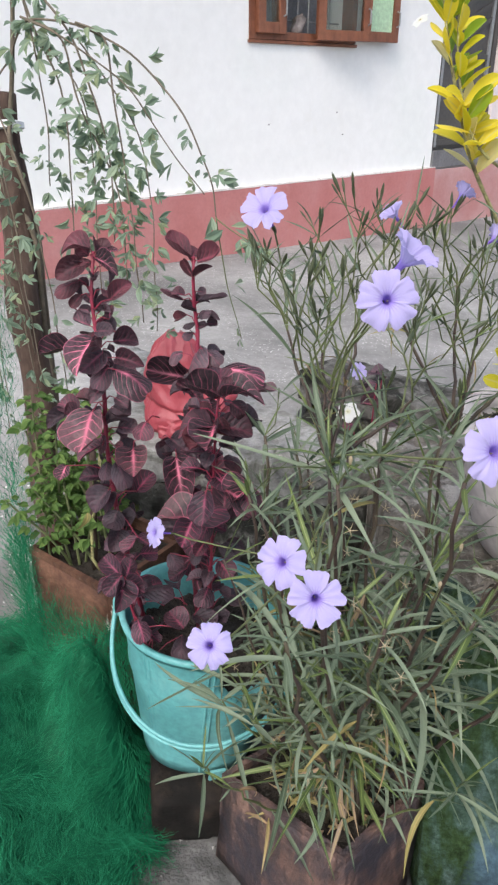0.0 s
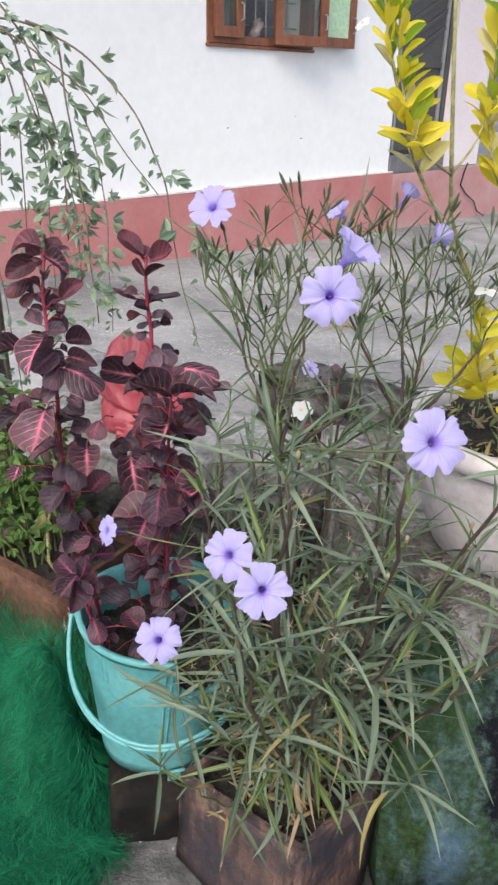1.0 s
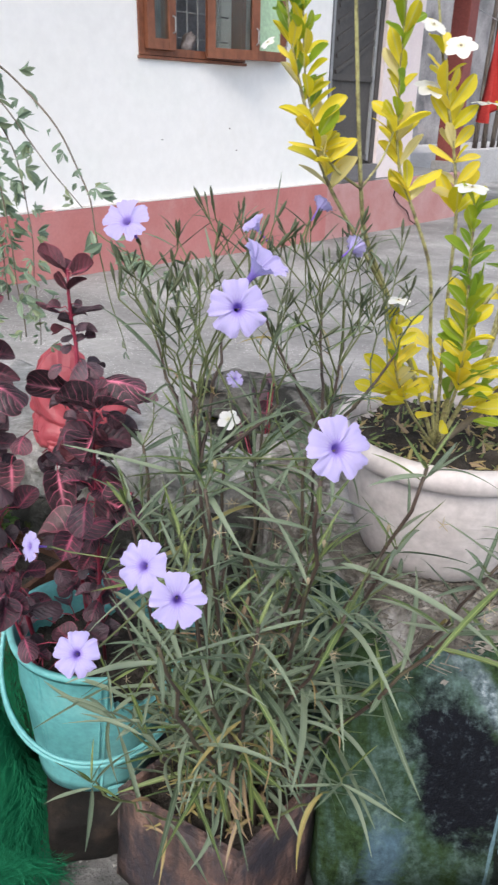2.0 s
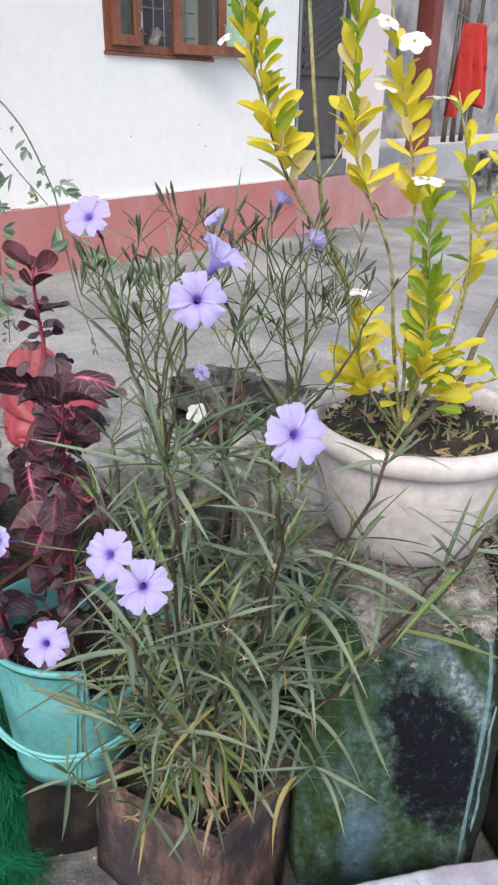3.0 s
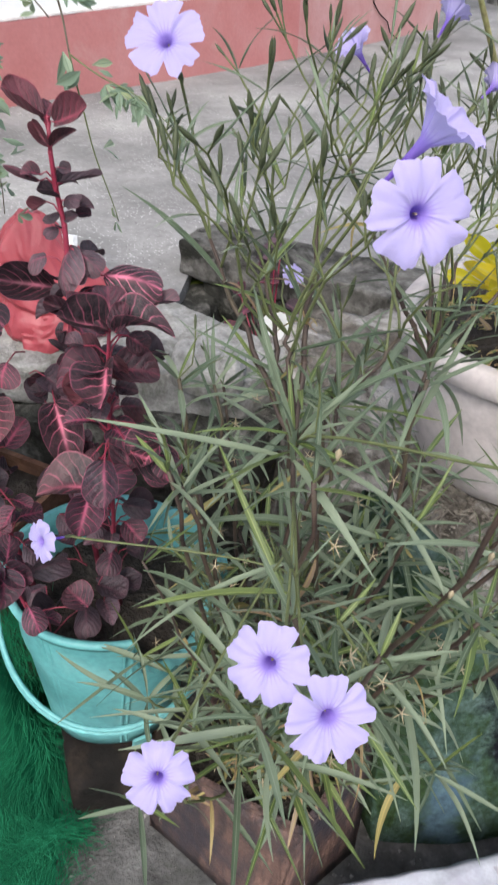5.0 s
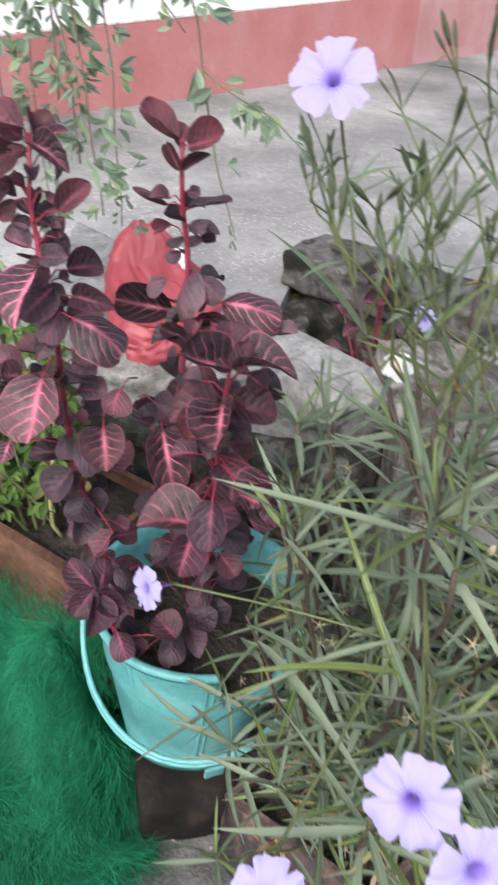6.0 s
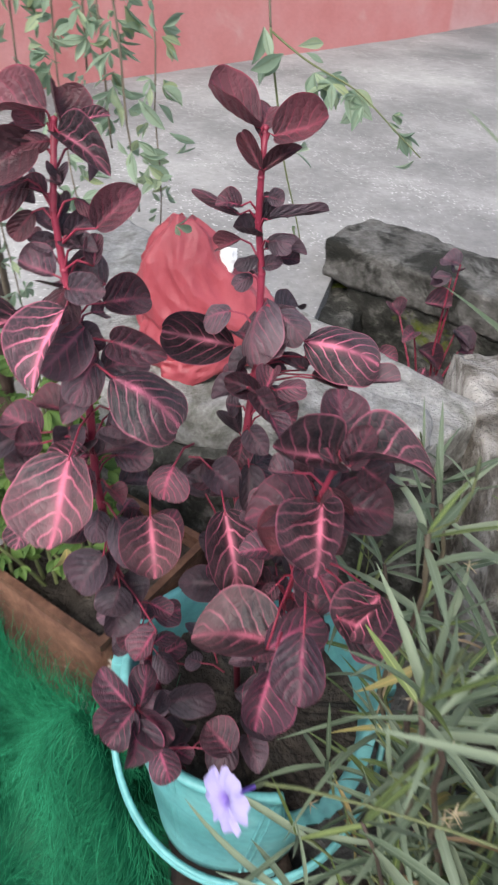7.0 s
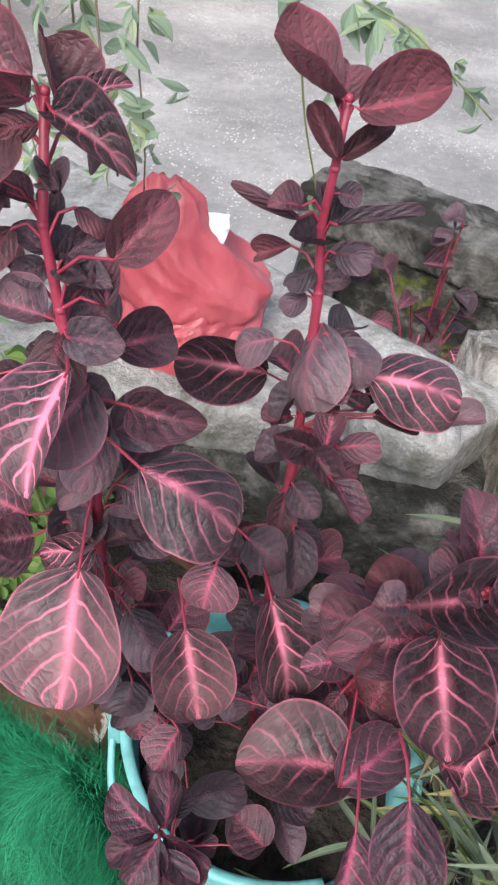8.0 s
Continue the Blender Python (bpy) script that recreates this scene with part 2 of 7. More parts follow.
def yard():
    """The paved yard: columns of faces from its broken near edge to the far side."""
    edge = [(-9, 0.9), (-0.66, 0.95), (-0.5, 1.4), (-0.36, 2.4), (-0.11, 2.168), (0.02, 2.05), (0.13, 2.50), (0.56, 2.15), (2.24, 0.83), (8, -1.2), (16, -1.2)]
    xs = []
    for (x0, _), (x1, _) in zip(edge, edge[1:]):
        n = max(2, min(12, int((x1 - x0) / 0.1)))
        xs += [x0 + (x1 - x0) * i / n for i in range(n)]
    xs.append(edge[-1][0])

    def near(x):
        for (x0, y0), (x1, y1) in zip(edge, edge[1:]):
            if x0 <= x <= x1:
                return y0 + (y1 - y0) * (x - x0) / (x1 - x0)
    bm = bmesh.new()
    cols = []
    for x in xs:
        y0 = near(x)
        col = [bm.verts.new((x, y0, -0.05))]
        for f in (0, 0.01, 0.03, 0.06, 0.1, 0.15, 0.22, 0.3, 0.45, 0.7, 1.0):
            y = y0 + (16 - y0) * f
            ease = min(1.0, (y - y0) / 0.9) if x < -0.45 else 1.0  # at its west end the paving runs out level with the earth
            col.append(bm.verts.new((x, y, 0.012 + (yard_z(x, y) - 0.012) * ease + (0.006 * noise.noise(Vector((x * 5, y * 5, 0))) if f else 0))))
        cols.append(col)
    for c0, c1 in zip(cols, cols[1:]):
        for i in range(len(c0) - 1):
            bm.faces.new((c0[i], c1[i], c1[i + 1], c0[i + 1]))
    return tagged(part("pavement", bm, M_YARD), "grey worn concrete yard with pale pebbles showing", "yard", kind="structure")


yard()


def rough_block(name, sx, sy, sz, at, rz, mat, label, category, seed, amount=0.012, cell=0.025, kind="structure", lean=0.0, round_by=0.02, plan=None):
    """A weathered block: a box of small cells with rounded, crumbled edges; plan: its four corners, where it is no rectangle."""
    bm = bmesh.new()
    n = [max(2, round(v / cell)) for v in (sx, sy, sz)]
    size = (sx, sy, sz)
    for axis in range(3):
        u, w = [i for i in range(3) if i != axis]
        for sign in (-1, 1):
            grid = []
            for i in range(n[u] + 1):
                row = []
                for j in range(n[w] + 1):
                    p = [0.0, 0.0, 0.0]
                    p[axis], p[u], p[w] = sign * size[axis] / 2, (i / n[u] - 0.5) * size[u], (j / n[w] - 0.5) * size[w]
                    row.append(bm.verts.new(p))
                grid.append(row)
            for i in range(n[u]):
                for j in range(n[w]):
                    bm.faces.new((grid[i][j], grid[i + 1][j], grid[i + 1][j + 1], grid[i][j + 1]))
    bmesh.ops.remove_doubles(bm, verts=bm.verts[:], dist=0.0005)
    for v in bm.verts:
        core = Vector([max(-s / 2 + round_by, min(s / 2 - round_by, c)) for s, c in zip(size, v.co)])
        d = v.co - core
        if d.length > 1e-6:
            v.co = core + d.normalized() * round_by
        q = v.co * 7 + Vector((seed, seed * 2, 0))
        v.co += Vector((noise.noise(q), noise.noise(q + Vector((9, 0, 0))), noise.noise(q + Vector((0, 9, 0))))) * amount
        v.co += Vector((noise.noise(q * 3.7), noise.noise(q * 3.7 + Vector((5, 0, 0))), noise.noise(q * 3.7 + Vector((0, 5, 0))))) * amount * 0.6
        v.co += Vector((noise.noise(q * 9), noise.noise(q * 9 + Vector((5, 0, 0))), noise.noise(q * 9 + Vector((0, 5, 0))))) * amount * 0.25
    if plan:
        a, b, c, d = [Vector(p) for p in plan]
        for v in bm.verts:
            p = a.lerp(b, v.co.x / sx + 0.5).lerp(d.lerp(c, v.co.x / sx + 0.5), v.co.y / sy + 0.5)
            v.co.x, v.co.y = p
    ob = part(name, bm, mat, smooth=True)
    ob.matrix_basis = pose(*at, lean, 0, rz)
    return tagged(ob, label, category, kind=kind)


rough_block("drain_wall", 0.75, 0.3, 0.44, (0, 0, 0.2), 0, M_MOSSY, "black mossy concrete drain wall", "drain wall", 3, 0.012, plan=((-0.45, 1.46), (0.16, 1.235), (0.25, 1.38), (-0.45, 2.08)))
rough_block("drain_cap", 1.0, 0.45, 0.085, (0, 0, 0.458), 0, M_LEDGE, "weathered pale concrete cap on the drain wall", "drain wall", 5, 0.006, 0.012, round_by=0.01,
            plan=((-0.46, 1.44), (0.14, 1.3), (0.26, 1.39), (-0.46, 2.12)))
rough_block("kerb_block", 1.46, 0.17, 0.26, (0.775, 1.993, 0.09), -38, M_MOSSY, "black mossy concrete kerb block beside the drain", "kerb", 11, 0.013, 0.018, round_by=0.012)
rough_block("kerb_slab", 1.52, 0.23, 0.11, (0.745, 2.035, 0.252), -38, M_SLAB, "weathered concrete slab on top of the mossy kerb", "kerb", 13, 0.009, 0.014, round_by=0.01)
rough_block("concrete_lump", 0.12, 0.08, 0.075, (0.08, 1.31, 0.52), -20, M_LEDGE, "broken lump of concrete lying on the drain wall", "rubble", 31, 0.012, 0.01, kind="", round_by=0.025)
rough_block("drain_end", 0.16, 0.62, 0.27, (0.10, 2.28, 0.02), -13.7, M_MOSSY, "mossy broken concrete at the end of the drain", "kerb", 17, 0.02, 0.02)
rough_block("drain_bed", 1.1, 0.55, 0.08, (0.62, 1.72, 0.02), -40, M_MOSSY, "wet dark drain bed with green moss", "drain", 21, 0.03)


# ---- house ----
def wall_box(bm, s0, s1, z0, z1, front, back, bevel=0.0):
    """A box along the wall from s0 to s1; front and back: metres in front of the wall's face."""
    x, y = on_wall((s0 + s1) / 2, (front + back) / 2)
    return box(bm, s1 - s0, front - back, z1 - z0, (x, y, (z0 + z1) / 2), (0, 0, 45), bevel)


def house():
    for i, (s0, s1, z0, z1) in enumerate(((-3.5, 1.5, 0.585, 3.4), (2.53, 3.62, 0.585, 3.4), (1.5, 2.53, 0.585, 1.485), (1.5, 2.53, 2.7, 3.4))):
        bm = bmesh.new()
        wall_box(bm, s0, s1, z0, z1, 0, -0.23)
        tagged(part("wall_%d" % (i + 1), bm, M_WALL), "white limewashed house wall above a red plinth", "wall", kind="structure")
    bm = bmesh.new()
    wall_box(bm, -3.5, 3.66, -0.05, 0.58, 0.035, -0.3, 0.006)
    tagged(part("plinth", bm, M_PLINTH), "faded red oxide painted plinth of the house", "plinth", kind="structure")
    bm = bmesh.new()
    for k in range(150):
        s = -3.4 + k * 0.047
        if random.random() < 0.96:
            wall_box(bm, s, s + random.uniform(0.04, 0.06), 0.5805, 0.588 + random.uniform(0, 0.004), 0.037 + random.uniform(-0.006, 0.003), 0.0)
    tagged(part("trim", bm, M_EDGE), "worn whitish edge along the top of the plinth", "trim", kind="structure")
    bm = bmesh.new()
    wall_box(bm, 3.66, 6.35, -0.05, 0.575, 0.0, -3.0, 0.01)
    tagged(part("porch_floor", bm, M_PORCH), "grey cement porch floor and step by the door", "floor", kind="structure")
    bm = bmesh.new()
    wall_box(bm, 6.36, 18, -0.05, 0.62, -1.6, -2.995, 0.02)
    tagged(part("terrace", bm, M_TERRACE), "low grey cement terrace beyond the porch", "terrace", kind="structure")
    bm = bmesh.new()
    wall_box(bm, 3.66, 6.3, 0.0, 0.56, 0.03, 0.002, 0.005)
    tagged(part("baseboard", bm, M_FADED), "faded pinkish plinth face below the porch", "plinth", kind="structure")
    bm = bmesh.new()
    wall_box(bm, 3.39, 3.62, 0.585, 3.4, -0.232, -1.2)
    tagged(part("wall_5", bm, M_WALL), "white wall beside the door recess", "wall", kind="structure")
    bm = bmesh.new()
    wall_box(bm, 4.49, 5.15, 0.58, 3.4, 0.0, -0.7)
    tagged(part("wall_6", bm, M_PINKWALL), "pinkish white plastered wall beyond the door", "wall", kind="structure")
    bm = bmesh.new()
    wall_box(bm, 3.625, 4.485, 0.576, 0.715, 0.02, -0.3, 0.004)
    tagged(part("door_step", bm, M_STEP), "grey cement step below the dark door", "step", kind="structure")
    # added backdrop, pale in place of the bright open area beyond the porch
    bm = bmesh.new()
    wall_box(bm, 3.4, 18, 0.58, 3.4, -3.0, -3.2)
    tagged(part("wall_7", bm, M_GREYWALL), "mottled grey backdrop wall added behind the porch", "wall", kind="structure")
    # added slab, never in view; it ends past the porch to let light in
    bm = bmesh.new()
    wall_box(bm, -3.5, 6.6, 3.4, 3.55, 0.6, -3.2)
    tagged(part("ceiling", bm, M_PORCH), "unseen grey roof slab added over the house", "roof slab", kind="structure")
    bm = bmesh.new()
    wall_box(bm, -3.5, 3.39, 0.5, 3.4, -2.6, -2.7)
    tagged(part("wall_8", bm, M_WALL), "plain inner wall of the room behind the window", "wall", kind="structure")


house()


def door():
    root = thing("door_1", "dark grey metal door with slanted bars in its upper panel", "door", kind="structure")
    bm = bmesh.new()
    wall_box(bm, 3.68, 4.42, 0.72, 2.75, -0.06, -0.10, 0.004)
    part("door_leaf", bm, M_DARK, root)
    bm = bmesh.new()
    for s in (3.622, 4.42):
        wall_box(bm, s, s + 0.06, 0.72, 2.8, -0.03, -0.12, 0.004)
    wall_box(bm, 3.68, 4.42, 2.75, 2.8, -0.03, -0.12, 0.004)
    part("door_frame", bm, M_DARK, root)
    for s0, s1 in ((3.69, 3.73), (4.37, 4.41)):
        bm = bmesh.new()
        wall_box(bm, s0, s1, 0.74, 2.73, -0.04, -0.059, 0.003)
        part("stile", bm, M_STEEL, root)
    for z in (0.75, 1.42, 2.68):
        bm = bmesh.new()
        wall_box(bm, 3.73, 4.37, z, z + 0.05, -0.04, -0.059, 0.003)
        part("rail", bm, M_DARK, root)
    for i in range(9):
        x, y = on_wall(4.09, -0.05)
        bm = bmesh.new()
        box(bm, 0.66, 0.012, 0.035, (0, 0, 0), (0, -24, 0), 0.003)
        ob = part("slat", bm, M_DARK, root)
        ob.matrix_basis = pose(x, y, 1.62 + i * 0.125, 0, 0, 45)


door()


def window():
    root = thing("window_1", "brown wooden casement window with open shutters and steel grille", "window", kind="structure")
    for s0, s1, z0, z1 in ((1.5, 1.55, 1.49, 2.69), (2.48, 2.53, 1.49, 2.69), (1.55, 2.48, 1.49, 1.54), (1.55, 2.48, 2.64, 2.69), (1.78, 1.83, 1.54, 2.64)):
        bm = bmesh.new()
        wall_box(bm, s0, s1, z0, z1, 0.012, -0.09, 0.004)
        part("window_frame", bm, M_WOOD, root)
    bm = bmesh.new()
    wall_box(bm, 1.49, 2.54, 1.468, 1.487, 0.02, -0.2, 0.004)
    part("window_sill", bm, M_WOOD, root)
    for k in range(6):
        x, y = on_wall(1.85 + k * 0.105, -0.12)
        bm = bmesh.new()
        tube(bm, [(x, y, 1.5), (x, y, 2.66)], 0.006, 6)
        part("grille_bar", bm, M_STEEL, root)
    for z in (1.62, 1.78, 1.94, 2.1, 2.26, 2.42):
        bm = bmesh.new()
        tube(bm, [(*on_wall(1.83, -0.125), z), (*on_wall(2.48, -0.125), z)], 0.006, 6)
        part("grille_bar", bm, M_STEEL, root)

    def leaf(s0, off, angle, width, z0, pane, mat_pane):
        sh = new("shutter")
        sh.parent = root
        x, y = on_wall(s0, off)
        sh.matrix_basis = pose(x, y, z0, 0, 0, 45 + angle)
        h, b = 1.13, 0.065
        for at, size in (((b / 2, 0, h / 2), (b, 0.035, h)), ((width - b / 2, 0, h / 2), (b, 0.035, h)), ((width / 2, 0, b / 2), (width - 2 * b, 0.033, b)), ((width / 2, 0, h - b / 2), (width - 2 * b, 0.033, b))):
            bm = bmesh.new()
            box(bm, *size, at, bevel=0.004)
            part("frame", bm, M_WOOD, sh)
        bm = bmesh.new()
        box(bm, width - 2 * b, 0.006, h - 2 * b, (width / 2, 0, h / 2))
        p = part(pane, bm, mat_pane, sh)
        bm = bmesh.new()
        tube(bm, [(width - 0.03, -0.02, 0.1), (width - 0.03, -0.045, 0.11), (width - 0.03, -0.045, 0.19), (width - 0.03, -0.02, 0.2)], 0.006, 6)
        part("handle", bm, M_STEEL, sh, "pale metal handle")
        return p
    leaf(1.545, 0.03, 0, 0.25, 1.525, "pane", M_GLASS)
    leaf(2.08, 0.05, -14, 0.44, 1.5, "pane", M_GLASS)
    leaf(2.545, 0.055, -2, 0.38, 1.51, "pane", M_CURTAIN)
    x, y = on_wall(2.0, -0.06)
    bm = bmesh.new()
    bmesh.ops.create_icosphere(bm, subdivisions=3, radius=0.05)
    for v in bm.verts:
        v.co.z *= 1.7
        v.co += Vector((noise.noise(v.co * 30), noise.noise(v.co * 30 + Vector((4, 0, 0))), noise.noise(v.co * 25))) * 0.02
    ob = part("cloth_bundle", bm, M_RAG, smooth=True)
    ob.matrix_basis = pose(x, y, 1.575, 0, 20, 0)
    tagged(ob, "crumpled grey-brown cloth bundle stuffed on the window sill", "cloth")


window()


def wall_nails():
    for s, z in ((1.681, 0.974), (2.371, 1.04), (2.447, 0.886)):
        x, y = on_wall(s, -0.01)
        x1, y1 = on_wall(s + 0.002, 0.01)
        bm = bmesh.new()
        tube(bm, [(x, y, z), (x1, y1, z + 0.004)], [0.0025, 0.0035], 8)
        tagged(part("nail", bm, M_RAG), "rusty nail stub in the white wall", "nail", group="nails in the wall")


wall_nails()


def porch_things():
    x, y = on_wall(6.22, -0.12)
    root = thing("porch_post", "dark red painted square wooden porch post", "post", pose(x, y, 0.575, 0, 0, 45))
    bm = bmesh.new()
    box(bm, 0.2, 0.2, 2.825, (0, 0, 1.4125), bevel=0.012)
    part("shaft", bm, M_REDPOST, root)
    bm = bmesh.new()
    box(bm, 0.26, 0.26, 0.1, (0, 0, 0.05), bevel=0.01)
    part("base", bm, M_PORCH, root)
    x, y = on_wall(7.85, -0.3)
    bm = bmesh.new()
    bmesh.ops.create_grid(bm, x_segments=30, y_segments=26, size=0.5)
    for v in bm.verts:
        u, w = v.co.x, v.co.y
        v.co = Vector((u * 0.62 * (0.85 - 0.45 * w * (1 + u)), 0.06 * math.sin(u * 19 + 2 * w) * (0.8 - w) + 0.03 * noise.noise(Vector((u * 6, w * 3, 0))), w * 0.95 + 0.14 * u * (w < 0) - 0.1 * u * u + 0.06 * math.cos(u * 9) * (w < 0)))
    bmesh.ops.solidify(bm, geom=bm.faces[:], thickness=0.004)
    cloth = part("hanging_cloth", bm, M_REDCLOTH, smooth=True)
    cloth.matrix_basis = pose(x, y, 1.66, 0, 0, 20)
    tagged(cloth, "bright red cloth hung out on a line by the porch", "cloth")
    bm = bmesh.new()
    tube(bm, [(*on_wall(6.22, -0.12), 2.25), (*on_wall(7.85, -0.3), 2.13), (*on_wall(10.5, -0.3), 2.3)], 0.004, 5)
    tagged(part("clothes_line", bm, M_STEEL), "thin grey clothes line holding the red cloth", "line")
    for k, (s, off, h, lean) in enumerate(((10.5, -1.8, 2.5, 2), (10.75, -1.75, 2.2, -3), (10.95, -1.85, 2.6, 1), (11.2, -1.8, 2.0, 4), (11.5, -1.8, 2.6, -2))):
        x, y = on_wall(s, off)
        bm = bmesh.new()
        tube(bm, [(0.006 * math.sin(i * 1.7 + k), 0, h * i / 7) for i in range(8)], [0.045 - 0.002 * i for i in range(8)], 9)
        ob = part("pole", bm, M_POLE, smooth=True)
        ob.matrix_basis = pose(x, y, 0.618, 0, lean, 45)
        tagged(ob, "dark weathered wooden pole leaning on the terrace", "pole", group="poles by the porch")


porch_things()
rough_block("yard_stone", 0.8, 0.55, 0.62, (5.0, 10.75, 0.29), 20, M_STONE, "rough pale stone block with a blackened side in the yard", "stone", 61, 0.05, 0.05, kind="", round_by=0.08)


def hanging_wire():
    bm = bmesh.new()
    pts = [(*on_wall(4.9, 0.045), 0.6), (*on_wall(4.84, 0.05), 0.5), (*on_wall(4.82, 0.045), 0.4), (*on_wall(4.95, 0.045), 0.3), (*on_wall(5.12, 0.05), 0.22), (*on_wall(5.2, 0.05), 0.12), (*on_wall(5.24, 0.12), 0.07)]
    tube(bm, pts, 0.006, 6)
    tagged(part("hanging_wire", bm, M_BRICK, smooth=True), "thin black wire hanging down the porch plinth", "wire")

# ---- containers ----
M_TEAL = rough_surface("sun_bleached_teal_plastic", [(0.09, 0.3, 0.305), (0.12, 0.35, 0.355), (0.16, 0.4, 0.4)], 5, 0.45, 0.08, 70, second=((0.24, 0.46, 0.45), 9, 0.6, 0.9))
M_TIN = rough_surface("rusted_brown_sheet", [(0.03, 0.023, 0.025), (0.07, 0.046, 0.042), (0.13, 0.076, 0.062), (0.22, 0.135, 0.105)], 17, 0.6, 1.0, 95, 0.012, stretch=(2.6, 2.6, 0.5), second=((0.034, 0.029, 0.036), 6, 0.47, 0.62))
M_RUST = rough_surface("rusty_oil_tin", [(0.05, 0.026, 0.018), (0.1, 0.05, 0.033), (0.17, 0.09, 0.058)], 10, 0.75, 0.7, 80, second=((0.5, 0.47, 0.43), 11, 0.6, 0.66))
M_WHITEPOT = rough_surface("dusty_white_plastic", [(0.44, 0.395, 0.39), (0.52, 0.48, 0.475), (0.58, 0.54, 0.535)], 5, 0.55, 0.1, 50, second=((0.45, 0.4, 0.36), 6, 0.62, 0.85))
M_BRICK = rough_surface("blackened_brick", [(0.005, 0.005, 0.0045), (0.012, 0.01, 0.009), (0.04, 0.028, 0.021)], 13, 0.9, 0.7, 60)
hanging_wire()


def bucket():
    root = thing("bucket", "broken sun-bleached teal plastic bucket planted with a red-leaved plant", "bucket", pose(-0.108, 1.0, 0.1, -3, 4.8, 0))
    h, r0, r1 = 0.285, 0.108, 0.152

    def top(a):
        """Height lost where the rim has broken away, by the angle from the front."""
        d = (math.degrees(a) - 283 + 180) % 360 - 180
        edge = 1.0 if 0 < d < 62 else 0.0
        return edge * (0.055 + 0.02 * math.sin(d * 0.06) + 0.004 * math.sin(d * 0.9))
    prof = []
    for i in range(13):
        t = i / 12
        prof.append((r0 + (r1 - r0) * t + (0.003 if 0.6 < t < 0.68 else 0), h * t))
    outer = prof + [(r1 + 0.0045, h - 0.011), (r1 + 0.0065, h - 0.005), (r1 + 0.005, h + 0.001), (r1 - 0.001, h + 0.001)]
    inner = [(r - 0.004, z) for r, z in prof[::-1]]
    bm = bmesh.new()

    def wob(r, z, a):
        cut = top(a)
        return r + 0.0015 * math.sin(5 * a), min(z, h - cut) if cut and z > h - 0.1 else z
    rings = lathe(bm, [(0.0001, 0.0), (r0 - 0.004, 0.0)] + outer + inner + [(0.0001, 0.006)], 120, wob=wob)
    bmesh.ops.remove_doubles(bm, verts=bm.verts[:], dist=0.0002)
    part("body", bm, M_TEAL, root, smooth=True)
    for a in (232, 236, 277, 281):
        bm = bmesh.new()
        c, s = math.cos(radians(a)), math.sin(radians(a))
        tube(bm, [((r0 + 0.0005) * c, (r0 + 0.0005) * s, 0.008), ((r1 - 0.001) * c, (r1 - 0.001) * s, h - 0.012)], 0.0022, 6)
        part("rib", bm, M_TEAL, root)
    bm = bmesh.new()
    pts = []
    for i in range(33):
        a = radians(178 + 184 * i / 32)
        d = math.sin(math.pi * i / 32)
        pts.append(((r1 + 0.012 + 0.012 * d) * math.cos(a), (r1 + 0.012 + 0.012 * d) * math.sin(a), h - 0.012 - 0.135 * d ** 0.8))
    for off in (0.0, 0.0085):
        tube(bm, [(x, y, z - off) for x, y, z in pts], 0.0038, 8)
    part("handle", bm, M_TEAL, root, smooth=True)
    for a in (178, 2):
        bm = bmesh.new()
        box(bm, 0.016, 0.03, 0.035, ((r1 + 0.009) * math.cos(radians(a)), (r1 + 0.009) * math.sin(radians(a)), h - 0.018), (0, 0, a), 0.004)
        part("handle_lug", bm, M_TEAL, root)
    bm = bmesh.new()
    box(bm, 0.03, 0.006, 0.03, (0.045, -r0 - 0.001, 0.004), (8, 0, 20), 0.002)
    part("foot_tab", bm, M_TEAL, root, "cracked teal tab")
    bm = bmesh.new()
    bmesh.ops.create_circle(bm, cap_ends=True, segments=40, radius=r1 - 0.013, matrix=Matrix.Translation((0, 0, h - 0.075)))
    bmesh.ops.subdivide_edges(bm, edges=bm.edges[:], cuts=2)
    bmesh.ops.poke(bm, faces=bm.faces[:])
    bmesh.ops.subdivide_edges(bm, edges=bm.edges[:], cuts=3, use_grid_fill=True)
    for v in bm.verts:
        v.co.z += 0.012 * noise.noise(v.co * 40) + 0.006 * noise.noise(v.co * 120)
    part("soil", bm, M_SOIL, root, "dark crumbly soil", smooth=True)


bucket()
rough_block("brick_block", 0.155, 0.25, 0.1, (-0.115, 0.965, 0.048), 12, M_BRICK, "blackened old brick block under the teal bucket", "brick", 8, 0.011, 0.012, kind="", round_by=0.01)


def prism(bm, base, top, z0, z1):
    """A closed four-sided prism from a base to a top outline."""
    a = [bm.verts.new((*p, z0)) for p in base]
    b = [bm.verts.new((*p, z1)) for p in top]
    bm.faces.new(a[::-1])
    bm.faces.new(b)
    for i in range(4):
        j = (i + 1) % 4
        bm.faces.new((a[i], a[j], b[j], b[i]))


def inset(points, d):
    c = Vector((sum(p[0] for p in points) / 4, sum(p[1] for p in points) / 4))
    return [tuple(Vector(p) + (c - Vector(p)).normalized() * d) for p in points]


